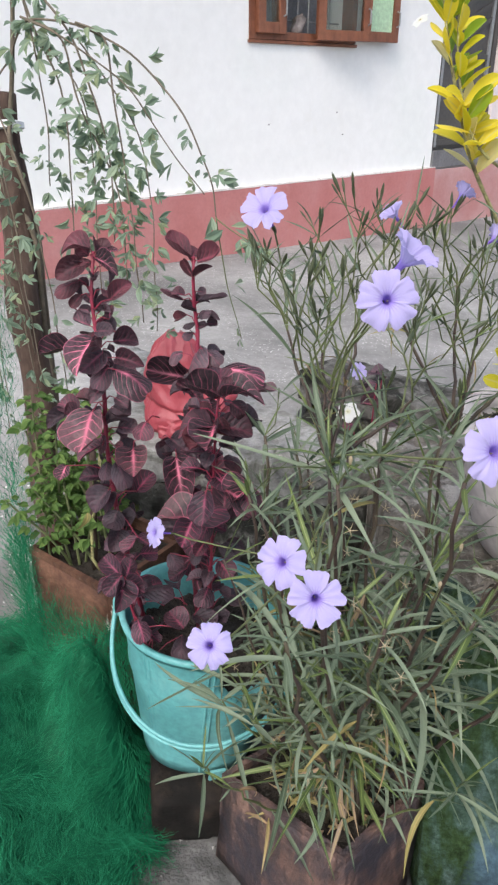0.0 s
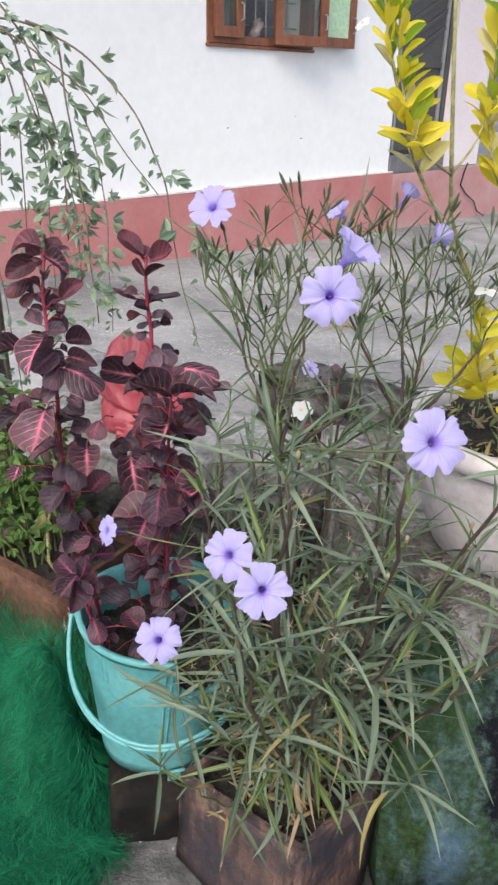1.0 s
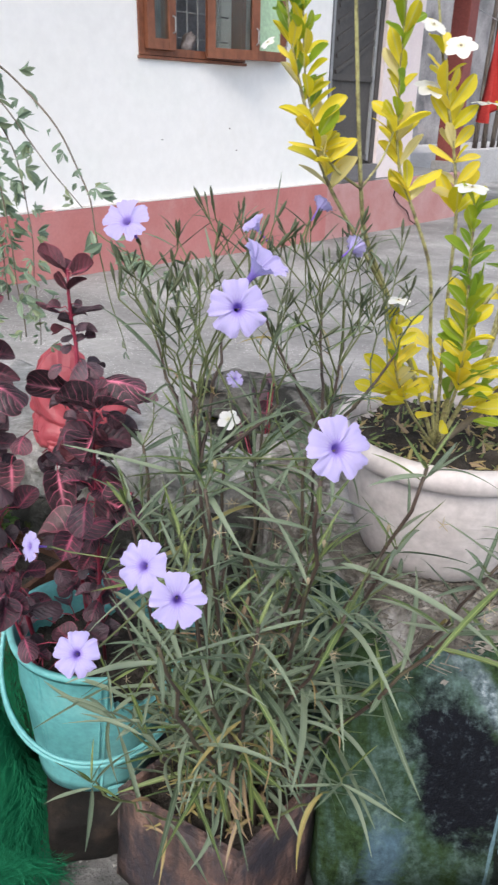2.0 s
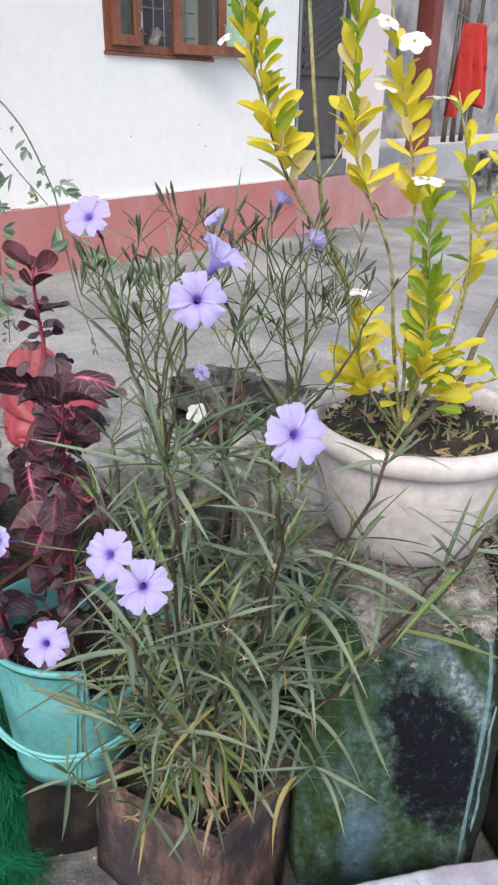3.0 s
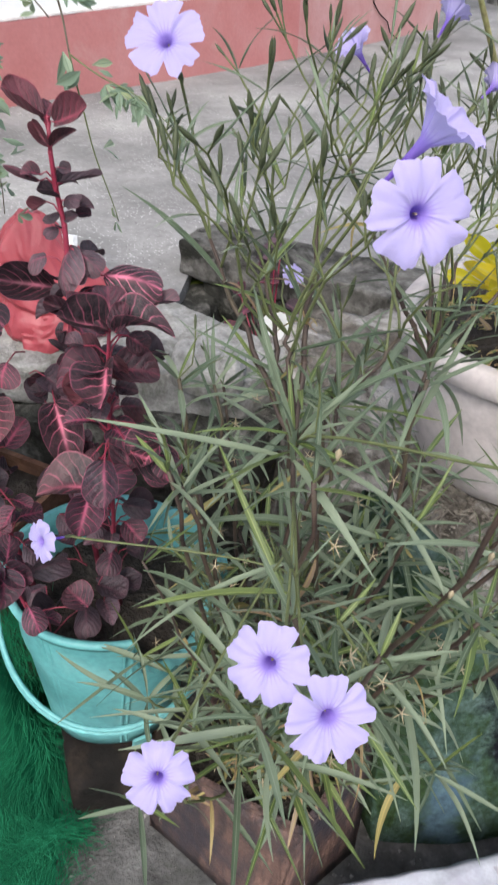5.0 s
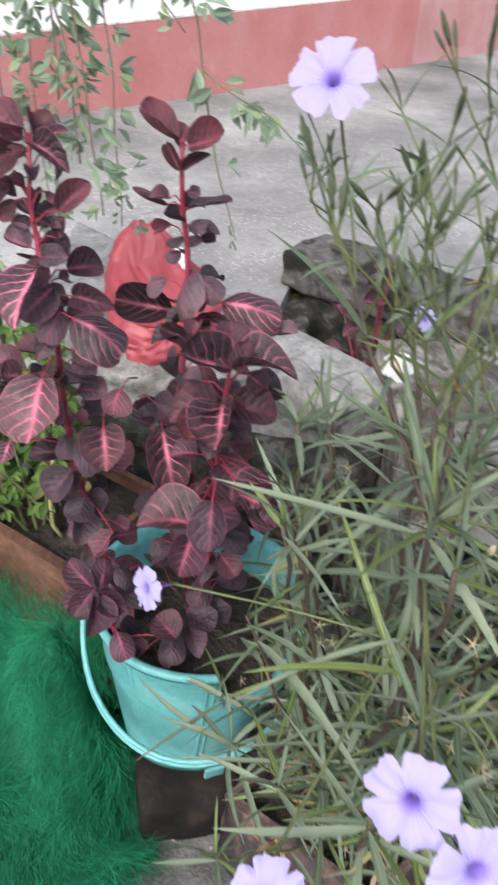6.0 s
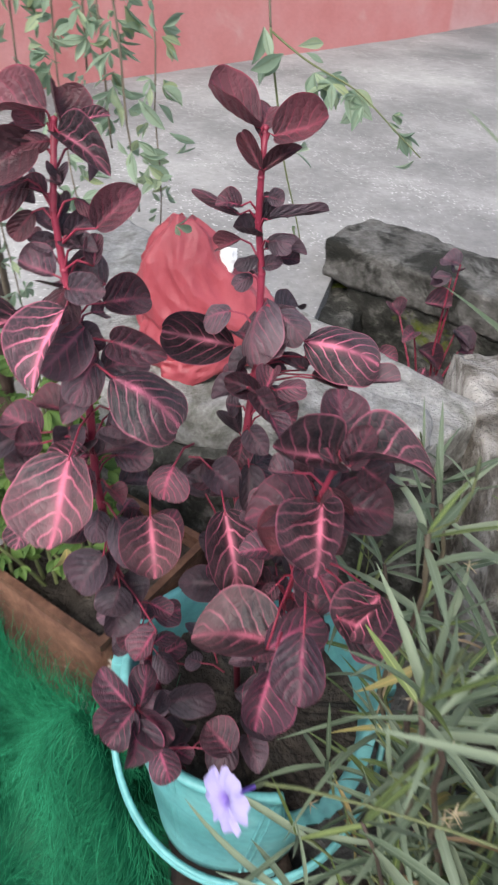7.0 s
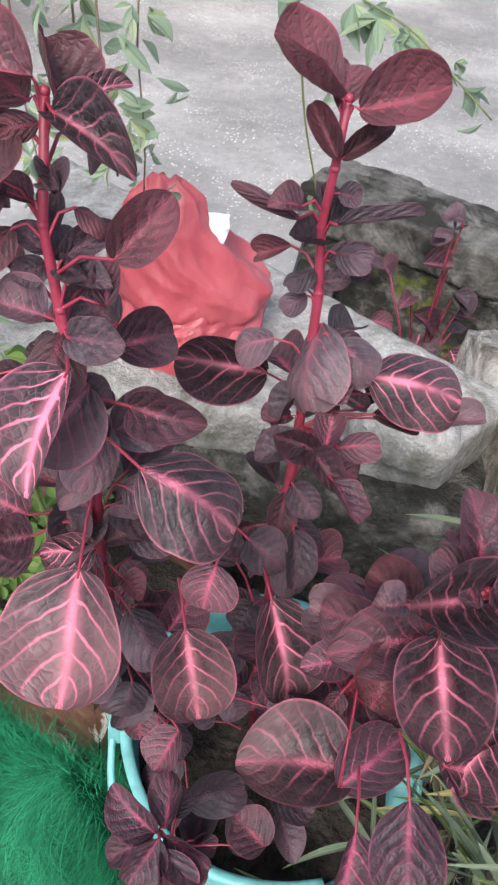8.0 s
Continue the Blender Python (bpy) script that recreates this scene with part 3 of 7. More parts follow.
def tin_pot(name, label, category, base, top, z1, mat, soil_drop, thick=0.006):
    """A four-sided sheet-metal pot: side panels, folded rim, soil."""
    root = thing(name, label, category, pose(0, 0, 0))
    bi, ti = inset(base, thick * 1.4), inset(top, thick * 1.4)
    for i in range(4):
        j = (i + 1) % 4
        bm = bmesh.new()
        prism(bm, [base[i], base[j], bi[j], bi[i]], [top[i], top[j], ti[j], ti[i]], 0.004, z1)
        bmesh.ops.subdivide_edges(bm, edges=[e for e in bm.edges if e.calc_length() > 0.05], cuts=6, use_grid_fill=True)
        for v in bm.verts:
            n = noise.noise(v.co * 14 + Vector((i * 7, 0, 0)))
            v.co += Vector((n, n * 0.7, 0)) * 0.004
        part("side_panel", bm, mat, root, smooth=True)
    ro = inset(top, -0.003)
    ri = inset(top, thick * 1.4 + 0.003)
    for i in range(4):
        j = (i + 1) % 4
        bm = bmesh.new()
        prism(bm, [ro[i], ro[j], ri[j], ri[i]], [ro[i], ro[j], ri[j], ri[i]], z1 - 0.008, z1 + 0.004)
        part("rim", bm, mat, root)
    ss = inset([tuple(Vector(base[i]).lerp(Vector(top[i]), 1 - soil_drop / z1)) for i in range(4)], thick * 1.5)
    bm = bmesh.new()
    f = bm.faces.new([bm.verts.new((*p, z1 - soil_drop)) for p in ss])
    bmesh.ops.subdivide_edges(bm, edges=bm.edges[:], cuts=14, use_grid_fill=True)
    for v in bm.verts:
        if not v.is_boundary:
            v.co.z += 0.014 * noise.noise(v.co * 35) + 0.005 * noise.noise(v.co * 110)
    part("soil", bm, M_SOIL, root, "dark soil with litter", smooth=True)
    return root


tin_pot("planter_box", "square rusted brown metal planter with a violet-flowered clump", "planter",
        [(0.103, 0.648), (-0.057, 0.81), (0.07, 0.94), (0.252, 0.735)], [(0.145, 0.672), (-0.04, 0.799), (0.1, 0.92), (0.28, 0.806)], 0.222, M_TIN, 0.03)
tin_pot("oil_tin", "rusty square oil tin with flaked label used as a flower pot", "tin",
        [(-0.28, 1.035), (-0.455, 1.15), (-0.345, 1.32), (-0.165, 1.205)], [(-0.27, 1.03), (-0.45, 1.15), (-0.335, 1.325), (-0.155, 1.205)], 0.395, M_RUST, 0.025)


def white_planter():
    root = thing("white_planter", "round dusty white plastic planter on the mossy stand", "planter", pose(0.508, 1.055, 0.518))
    h, rb, rr = 0.222, 0.145, 0.19
    prof = [(0.0001, -0.018), (rb - 0.045, -0.018), (rb - 0.026, -0.013), (rb - 0.012, 0.0), (rb + 0.001, 0.03), (rb + 0.016, 0.08), (rb + 0.025, 0.13), (rb + 0.03, 0.172), (rb + 0.028, 0.182), (rb + 0.034, 0.185)]
    bm = bmesh.new()
    lathe(bm, prof + [(rr - 0.018, 0.19), (rr - 0.022, 0.16), (rr - 0.03, 0.1), (0.0001, 0.09)], 72, wob=lambda r, z, a: (r * (1 + 0.006 * math.sin(2 * a)), z))
    part("body", bm, M_WHITEPOT, root, smooth=True)
    bm = bmesh.new()
    lathe(bm, [(rr - 0.02, 0.186), (rr - 0.006, 0.183), (rr + 0.003, 0.19), (rr + 0.004, 0.208), (rr - 0.002, 0.219), (rr - 0.014, 0.222), (rr - 0.021, 0.215), (rr - 0.02, 0.186)], 72)
    part("rim", bm, M_WHITEPOT, root, smooth=True)
    for z in (0.115,):
        bm = bmesh.new()
        lathe(bm, [(rb + 0.0215, z), (rb + 0.0245, z + 0.004), (rb + 0.0235, z + 0.009)], 72)
        part("band", bm, M_WHITEPOT, root, smooth=True)
    bm = bmesh.new()
    bmesh.ops.create_grid(bm, x_segments=44, y_segments=44, size=rr - 0.02)
    bmesh.ops.delete(bm, geom=[v for v in bm.verts if v.co.length > rr - 0.021], context="VERTS")
    for v in bm.verts:
        v.co.z = 0.188 + 0.02 * noise.noise(v.co * 22) + 0.009 * noise.noise(v.co * 80)
    part("soil", bm, M_SOIL, root, "dry dark soil with weeds", smooth=True)


white_planter()


def stand_material():
    """Old blue paint gone green with moss, one big black stain, bare pale patches on the shoulder."""
    m, nodes, links, b = material("flaking_blue_paint_moss", 0.85, 0.0, 0.12)
    tc = nodes.new("ShaderNodeTexCoord")
    sep = nodes.new("ShaderNodeSeparateXYZ")
    links.new(tc.outputs["Object"], sep.inputs[0])
    x, z = sep.outputs[0], sep.outputs[2]
    streak = noise_tex(nodes, links, 9, 6, 0.65, stretch=(1.6, 1.6, 0.45), distortion=0.5)
    blot = noise_tex(nodes, links, 12, 6, 0.72, distortion=0.4)
    fine = noise_tex(nodes, links, 70, 4, 0.75)
    rag = calc(nodes, links, "ADD", calc(nodes, links, "MULTIPLY", calc(nodes, links, "SUBTRACT", blot, 0.5), 2.2), calc(nodes, links, "MULTIPLY", calc(nodes, links, "SUBTRACT", fine, 0.5), 0.9))
    mottle = calc(nodes, links, "ADD", calc(nodes, links, "MULTIPLY", streak, 0.78), calc(nodes, links, "MULTIPLY", fine, 0.22))
    col = ramp(nodes, links, mottle, [(0.36, (0.014, 0.026, 0.01)), (0.44, (0.03, 0.056, 0.02)), (0.5, (0.036, 0.066, 0.045)), (0.56, (0.062, 0.1, 0.085)), (0.66, (0.1, 0.15, 0.14))])

    def band(value, centre, half):
        d = calc(nodes, links, "DIVIDE", calc(nodes, links, "ABSOLUTE", calc(nodes, links, "SUBTRACT", value, centre)), half)
        return calc(nodes, links, "ADD", d, rag)

    def soft(value, centre, half):
        return calc(nodes, links, "DIVIDE", calc(nodes, links, "SUBTRACT", value, centre), half)
    blue = calc(nodes, links, "MAXIMUM", band(x, -0.056, 0.04), band(z, -0.16, 0.11))
    col = mixed(nodes, links, ramp(nodes, links, blue, [(0.4, (0.75, 0.75, 0.75)), (1.3, (0, 0, 0))]), col, (0.08, 0.135, 0.19))
    # pale grey-blue flakes round the shoulder, then the big blue-black stain over them
    slope = calc(nodes, links, "ADD", x, calc(nodes, links, "MULTIPLY", z, 0.75))
    flake = calc(nodes, links, "MAXIMUM", band(slope, 0.2, 0.028), band(z, 0.14, 0.085))
    col = mixed(nodes, links, ramp(nodes, links, flake, [(0.5, (0.9, 0.9, 0.9)), (1.2, (0, 0, 0))]), col, ramp(nodes, links, fine, [(0.38, (0.07, 0.1, 0.11)), (0.55, (0.15, 0.19, 0.21)), (0.7, (0.3, 0.33, 0.35))]))
    sx = soft(calc(nodes, links, "ADD", x, calc(nodes, links, "MULTIPLY", z, 0.22)), 0.06, 0.082)
    sz = soft(z, 0.02, 0.165)
    wide = calc(nodes, links, "MULTIPLY", calc(nodes, links, "SUBTRACT", noise_tex(nodes, links, 7, 3, 0.6), 0.5), 1.1)
    stain = calc(nodes, links, "ADD", calc(nodes, links, "POWER", calc(nodes, links, "ADD", calc(nodes, links, "MULTIPLY", sx, sx), calc(nodes, links, "MULTIPLY", sz, sz)), 0.5), calc(nodes, links, "ADD", wide, calc(nodes, links, "MULTIPLY", rag, 0.42)))
    col = mixed(nodes, links, ramp(nodes, links, stain, [(0.72, (1, 1, 1)), (1.2, (0, 0, 0))]), col, ramp(nodes, links, fine, [(0.56, (0.006, 0.0068, 0.01)), (0.76, (0.05, 0.066, 0.075))]))
    # the corner: a narrow blue streak, a dark groove, a second fainter streak
    corner = calc(nodes, links, "SUBTRACT", x, calc(nodes, links, "MULTIPLY", z, 0.09))
    for centre, half, tint, share in ((0.153, 0.016, (0.012, 0.014, 0.013), 0.9), (0.131, 0.004, (0.15, 0.25, 0.29), 0.8), (0.166, 0.003, (0.1, 0.17, 0.2), 0.7)):
        edge = band(corner, centre, half)
        col = mixed(nodes, links, ramp(nodes, links, edge, [(0.7, (share, share, share)), (1.4, (0, 0, 0))]), col, tint)
    col = mixed(nodes, links, 0.8, col, ramp(nodes, links, fine, [(0.32, (0.5, 0.5, 0.5)), (0.7, (1.25, 1.25, 1.25))]), "MULTIPLY")
    links.new(col, b.inputs["Base Color"])
    bump(nodes, links, b, calc(nodes, links, "ADD", blot, fine), 0.6, 0.01)
    return m


M_STAND = stand_material()
M_FLAKE = rough_surface("flaked_blue_paint", [(0.04, 0.065, 0.07), (0.12, 0.19, 0.215), (0.2, 0.29, 0.32)], 18, 0.8, 0.5, 80)


def stand():
    """A stubby rounded block: narrower and domed at its top."""
    bm = bmesh.new()
    box(bm, 0.33, 0.6, 0.5, bevel=0.05)
    bmesh.ops.subdivide_edges(bm, edges=[e for e in bm.edges if e.calc_length() > 0.03], cuts=12, use_grid_fill=True)
    for v in bm.verts:
        if v.co.z > 0.06:
            k = (v.co.z - 0.06) / 0.19
            v.co.y += 0.06 * k * k if v.co.y < 0 else 0
            v.co.x *= 1 - (0.22 if v.co.x < 0 else 0.1) * k * k
            v.co.z -= 0.05 * k * (abs(v.co.x) / 0.17) ** 2
        if v.co.y < 0:
            v.co.y += 0.09 * (v.co.z + 0.25) / 0.5
        if v.co.x > 0:
            v.co.x += (-0.022 + 0.05 * (v.co.z + 0.25) / 0.5) * v.co.x / 0.165
        q = v.co * 8
        v.co += Vector((noise.noise(q), noise.noise(q + Vector((7, 0, 0))), 0.4 * noise.noise(q + Vector((0, 7, 0))))) * 0.012
    root = thing("mossy_stand", "old concrete stand with flaking blue paint, green moss and black stains", "stand", pose(0.455, 1.02, 0.244, 0, 0, -4))
    part("body", bm, M_STAND, root, smooth=True)
    # a pale ridge where the paint has lifted along the corner
    for x, y, z0, z1, r in ((0.124, -0.29, -0.235, 0.1, 0.0045),):
        bm = bmesh.new()
        n = 26
        pts = [(x + 0.03 * i / (n - 1) + 0.004 * noise.noise(Vector((i * 0.3, x * 90, 0))), y + 0.075 * (i / (n - 1)) * (z1 - z0) / 0.5 * 1.2, z0 + (z1 - z0) * i / (n - 1)) for i in range(n)]
        tube(bm, pts, [r * (0.9 + 0.2 * noise.noise(Vector((i * 0.4, x * 50, 3)))) * (1 - 0.6 * (i / (n - 1)) ** 3) for i in range(n)], 9)
        part("paint_ridge", bm, M_FLAKE, root, "lifted pale blue paint ridge", smooth=True)


stand()
M_LITTER = rough_surface("dry_straw", [(0.06, 0.052, 0.044), (0.16, 0.142, 0.12), (0.34, 0.32, 0.28)], 30, 0.9, 0.2, 90)
M_DEBRIS = rough_surface("dry_earth_debris", [(0.055, 0.048, 0.04), (0.125, 0.112, 0.096), (0.21, 0.195, 0.175)], 26, 0.95, 1.0, 120, 0.02, second=((0.36, 0.345, 0.325), 9, 0.5, 0.64))


def earth_bank():
    bm = bmesh.new()
    bmesh.ops.create_grid(bm, x_segments=90, y_segments=70, size=0.5)
    for v in bm.verts:
        x = 0.70 + v.co.x * 1.18
        front = 0.76 + 0.31 * min(1.0, max(0.0, (0.38 - x) / 0.08)) + 0.26 * min(1.0, max(0.0, (x - 0.6) / 0.04)) + 0.03 * noise.noise(Vector((x * 16, 0, 2)))
        y = front + (v.co.y + 0.5) * (1.6 - front)
        d = max(abs(v.co.x), abs(v.co.y)) * 2
        z = 0.508 - 0.55 * max(0.0, (d - 0.8) / 0.2) ** 0.6 - 0.07 * max(0.0, 0.88 - y) / 0.08
        far = min(1.0, max(0.0, math.hypot(x - 0.505, y - 1.06) - 0.15) / 0.05)
        z += far * (0.02 * noise.noise(Vector((x * 12, y * 12, 0))) + 0.012 * noise.noise(Vector((x * 40, y * 40, 4))))
        v.co = Vector((x, y, max(z, -0.02)))
    ob = part("earth_bank", bm, M_DEBRIS, smooth=True)
    tagged(ob, "grey dry earth bank with litter behind the stand", "earth", kind="structure")
    verts, faces = [], []
    for k in range(900):
        x, y = random.uniform(0.33, 0.85), random.uniform(0.81, 1.0)
        z = 0.511 - 0.07 * max(0.0, 0.88 - y) / 0.08
        a, l = random.uniform(0, 6.28), random.uniform(0.008, 0.04)
        p, q = Vector((x, y, z)), Vector((x + math.cos(a) * l, y + math.sin(a) * l, z + random.uniform(0, 0.012)))
        w = Vector((0, 0, 0.0012)) + Vector((-math.sin(a), math.cos(a), 0)) * random.uniform(0.0004, 0.0014)
        n = len(verts)
        verts += [tuple(p - w), tuple(p + w), tuple(q + w * 0.4), tuple(q - w * 0.4)]
        faces.append((n, n + 1, n + 2, n + 3))
    for k in range(700):
        x, y = random.uniform(0.36, 0.85), random.uniform(0.82 if k % 5 else 0.78, 1.0)
        r = 0.0015 + 0.0055 * random.random() ** 2.5
        z = 0.512 - 0.07 * max(0.0, 0.88 - y) / 0.08 + r * 0.3
        n = len(verts)
        for dx, dy, dz in ((1, 0, 0), (0.2, 1, 0), (-1, 0.3, 0), (-0.3, -0.9, 0), (0.1, 0.1, 0.8), (0, 0, -0.8)):
            verts.append((x + r * (dx + random.gauss(0, 0.2)), y + r * (dy + random.gauss(0, 0.2)), z + r * dz))
        for i in range(4):
            j = (i + 1) % 4
            faces += [(n + i, n + j, n + 4), (n + j, n + i, n + 5)]
    me = bpy.data.meshes.new("litter")
    me.from_pydata(verts, [], faces)
    me.materials.append(M_LITTER)
    tagged(new("litter", me), "dry straw, clods and leaf litter on the earth bank", "litter", kind="stuff")


earth_bank()

rough_block("stained_block", 0.2, 0.44, 0.47, (0.728, 0.97, 0.23), 3, M_BRICK, "black stained concrete block beside the mossy stand", "block", 44, 0.01, 0.02, kind="")


def grit():
    """Loose grit on the ground round the pots."""
    verts, faces = [], []
    for k in range(1500):
        x, y = random.uniform(-0.75, 0.85), random.uniform(0.2, 1.0)
        r = 0.0012 + 0.004 * random.random() ** 3
        z = 0.010 * noise.noise(Vector((x, y, 0)) * 4) + 0.004 * noise.noise(Vector((x, y, 0)) * 22) + r * 0.3
        n = len(verts)
        for dx, dy, dz in ((1, 0, 0), (0.2, 1, 0), (-1, 0.3, 0), (-0.3, -0.9, 0), (0.1, 0.1, 0.8), (0, 0, -0.8)):
            verts.append((x + r * (dx + random.gauss(0, 0.2)), y + r * (dy + random.gauss(0, 0.2)), z + r * dz))
        for i in range(4):
            j = (i + 1) % 4
            faces += [(n + i, n + j, n + 4), (n + j, n + i, n + 5)]
    me = bpy.data.meshes.new("grit")
    me.from_pydata(verts, [], faces)
    me.materials.append(M_GRIT)
    tagged(new("grit", me), "loose grey and pale grit on the ground", "grit", kind="stuff")


M_GRIT = rough_surface("mixed_grit", [(0.05, 0.05, 0.048), (0.15, 0.148, 0.143), (0.36, 0.35, 0.34)], 60, 0.9, 0.3, 150)
grit()

# ---- sack ----
M_SACK = rough_surface("white_woven_sack", [(0.29, 0.265, 0.32), (0.37, 0.375, 0.425), (0.48, 0.505, 0.55)], 11, 0.45, 0.15, 220, grain_share=0.35)
M_SACKPINK = rough_surface("faded_pink_print", [(0.21, 0.11, 0.14), (0.285, 0.205, 0.24), (0.36, 0.325, 0.37)], 26, 0.5, 0.15, 160)
M_INK = rough_surface("grey_print", [(0.27, 0.26, 0.29), (0.36, 0.35, 0.38)], 20, 0.7, 0.1, 90)


def sack():
    root = thing("woven_sack", "folded white woven plastic sack with faded pink print, frayed edge", "sack", pose(0.355, 0.505, 0.0, 0, 0, 4))

    def crumple(x, y, seed):
        p = Vector((x, y, seed))
        calm = 1 - 0.8 * min(1.0, max(0.0, (y - 0.04) / 0.05)) * (seed < 5)
        return calm * (0.014 * (0.5 - abs(noise.noise(p * 8)) * 2) + 0.013 * (0.5 - abs(noise.noise(Vector((x * 7 + y * 9, y * 24 - x * 12, seed)))) * 2) + 0.007 * (0.5 - abs(noise.noise(Vector((x * 34 + y * 10, y * 14, seed + 3)))) * 2) + 0.0018 * (0.5 - abs(noise.noise(p * 45)) * 2) + 0.01 * noise.noise(p * 5))

    def sheet_pile(w, d, top, seed, folds, rag, shift=0.0):
        """A slack folded pile: a creased upper sheet whose rim turns down to the foot."""
        bm = bmesh.new()
        n = 150
        grid = []
        for i in range(n + 1):
            row = []
            for j in range(n + 1):
                u, v = 2 * i / n - 1, 2 * j / n - 1
                e = max(abs(u), abs(v))
                out = rag * (noise.noise(Vector((u * 3, v * 3, seed))) + 0.5 * noise.noise(Vector((u * 9, v * 9, seed))))
                out *= 0.25 if v > 0.3 and seed < 5 else 1.0
                x, y = shift + u * (w + out * (e > 0.5)), v * (d + out * (e > 0.5))
                drop = max(0.0, (e - 0.82) / 0.18)
                z = (top + folds * crumple(x, y, seed)) * (1 - drop ** 2.2)
                row.append(bm.verts.new((x, y, max(0.002, z))))
            grid.append(row)
        for i in range(n):
            for j in range(n):
                bm.faces.new((grid[i][j], grid[i + 1][j], grid[i + 1][j + 1], grid[i][j + 1]))
        bm.faces.new([grid[i][0] for i in range(n)] + [grid[n][j] for j in range(n)] + [grid[i][n] for i in range(n, 0, -1)] + [grid[0][j] for j in range(n, 0, -1)])
        return bm
    part("body", sheet_pile(0.25, 0.165, 0.155, 2.0, 0.9, 0.02, 0.065), M_SACK, root, smooth=True)
    bm = sheet_pile(0.115, 0.055, 0.014, 7.0, 0.45, 0.012)
    bmesh.ops.translate(bm, verts=bm.verts[:], vec=(0.01, 0.045, 0.148))
    part("folded_flap", bm, M_SACKPINK, root, "crumpled faded pink flap", smooth=True)
    bm = bmesh.new()
    for k in range(200):
        x0, y0 = -0.178 + random.uniform(-0.012, 0.02), random.uniform(-0.15, 0.155)
        a, l = random.uniform(2.3, 4.0), random.uniform(0.015, 0.055)
        p = Vector((x0, y0, 0.06 + random.uniform(-0.04, 0.05)))
        pts = [p]
        for i in range(4):
            p = p + Vector((math.cos(a) * l / 4, math.sin(a) * l / 4, random.uniform(-0.008, 0.006)))
            a += random.gauss(0, 0.6)
            pts.append(p)
        tube(bm, pts, 0.0008, 4, cap=False)
    tagged(part("frayed_thread", bm, M_SACK, root), kind="stuff")
    for w, x in ((0.018, 0.035), (0.008, 0.056), (0.016, 0.074), (0.017, 0.096), (0.016, 0.118), (0.017, 0.14)):
        bm = bmesh.new()
        bmesh.ops.create_grid(bm, x_segments=6, y_segments=8, size=0.5)
        for v in bm.verts:
            v.co = Vector((x + 0.02 + v.co.x * w * 0.3 - v.co.y * 0.004, 0.115 + v.co.y * 0.02, 0))
            v.co.z = 0.1562 + 0.9 * crumple(v.co.x, v.co.y, 2.0)
        part("print_bar", bm, M_INK, root, "grey printed bar", smooth=True)


sack()

# ---- red bag on the drain wall ----
M_REDBAG = rough_surface("red_plastic_bag", [(0.24, 0.036, 0.05), (0.32, 0.055, 0.072), (0.37, 0.08, 0.098)], 8, 0.45, 0.4, 40, 0.015, stretch=(2.2, 1, 0.6), grain_share=0.1)
M_PAPER = rough_surface("white_paper", [(0.66, 0.66, 0.66), (0.74, 0.74, 0.75)], 12, 0.7, 0.2, 60)


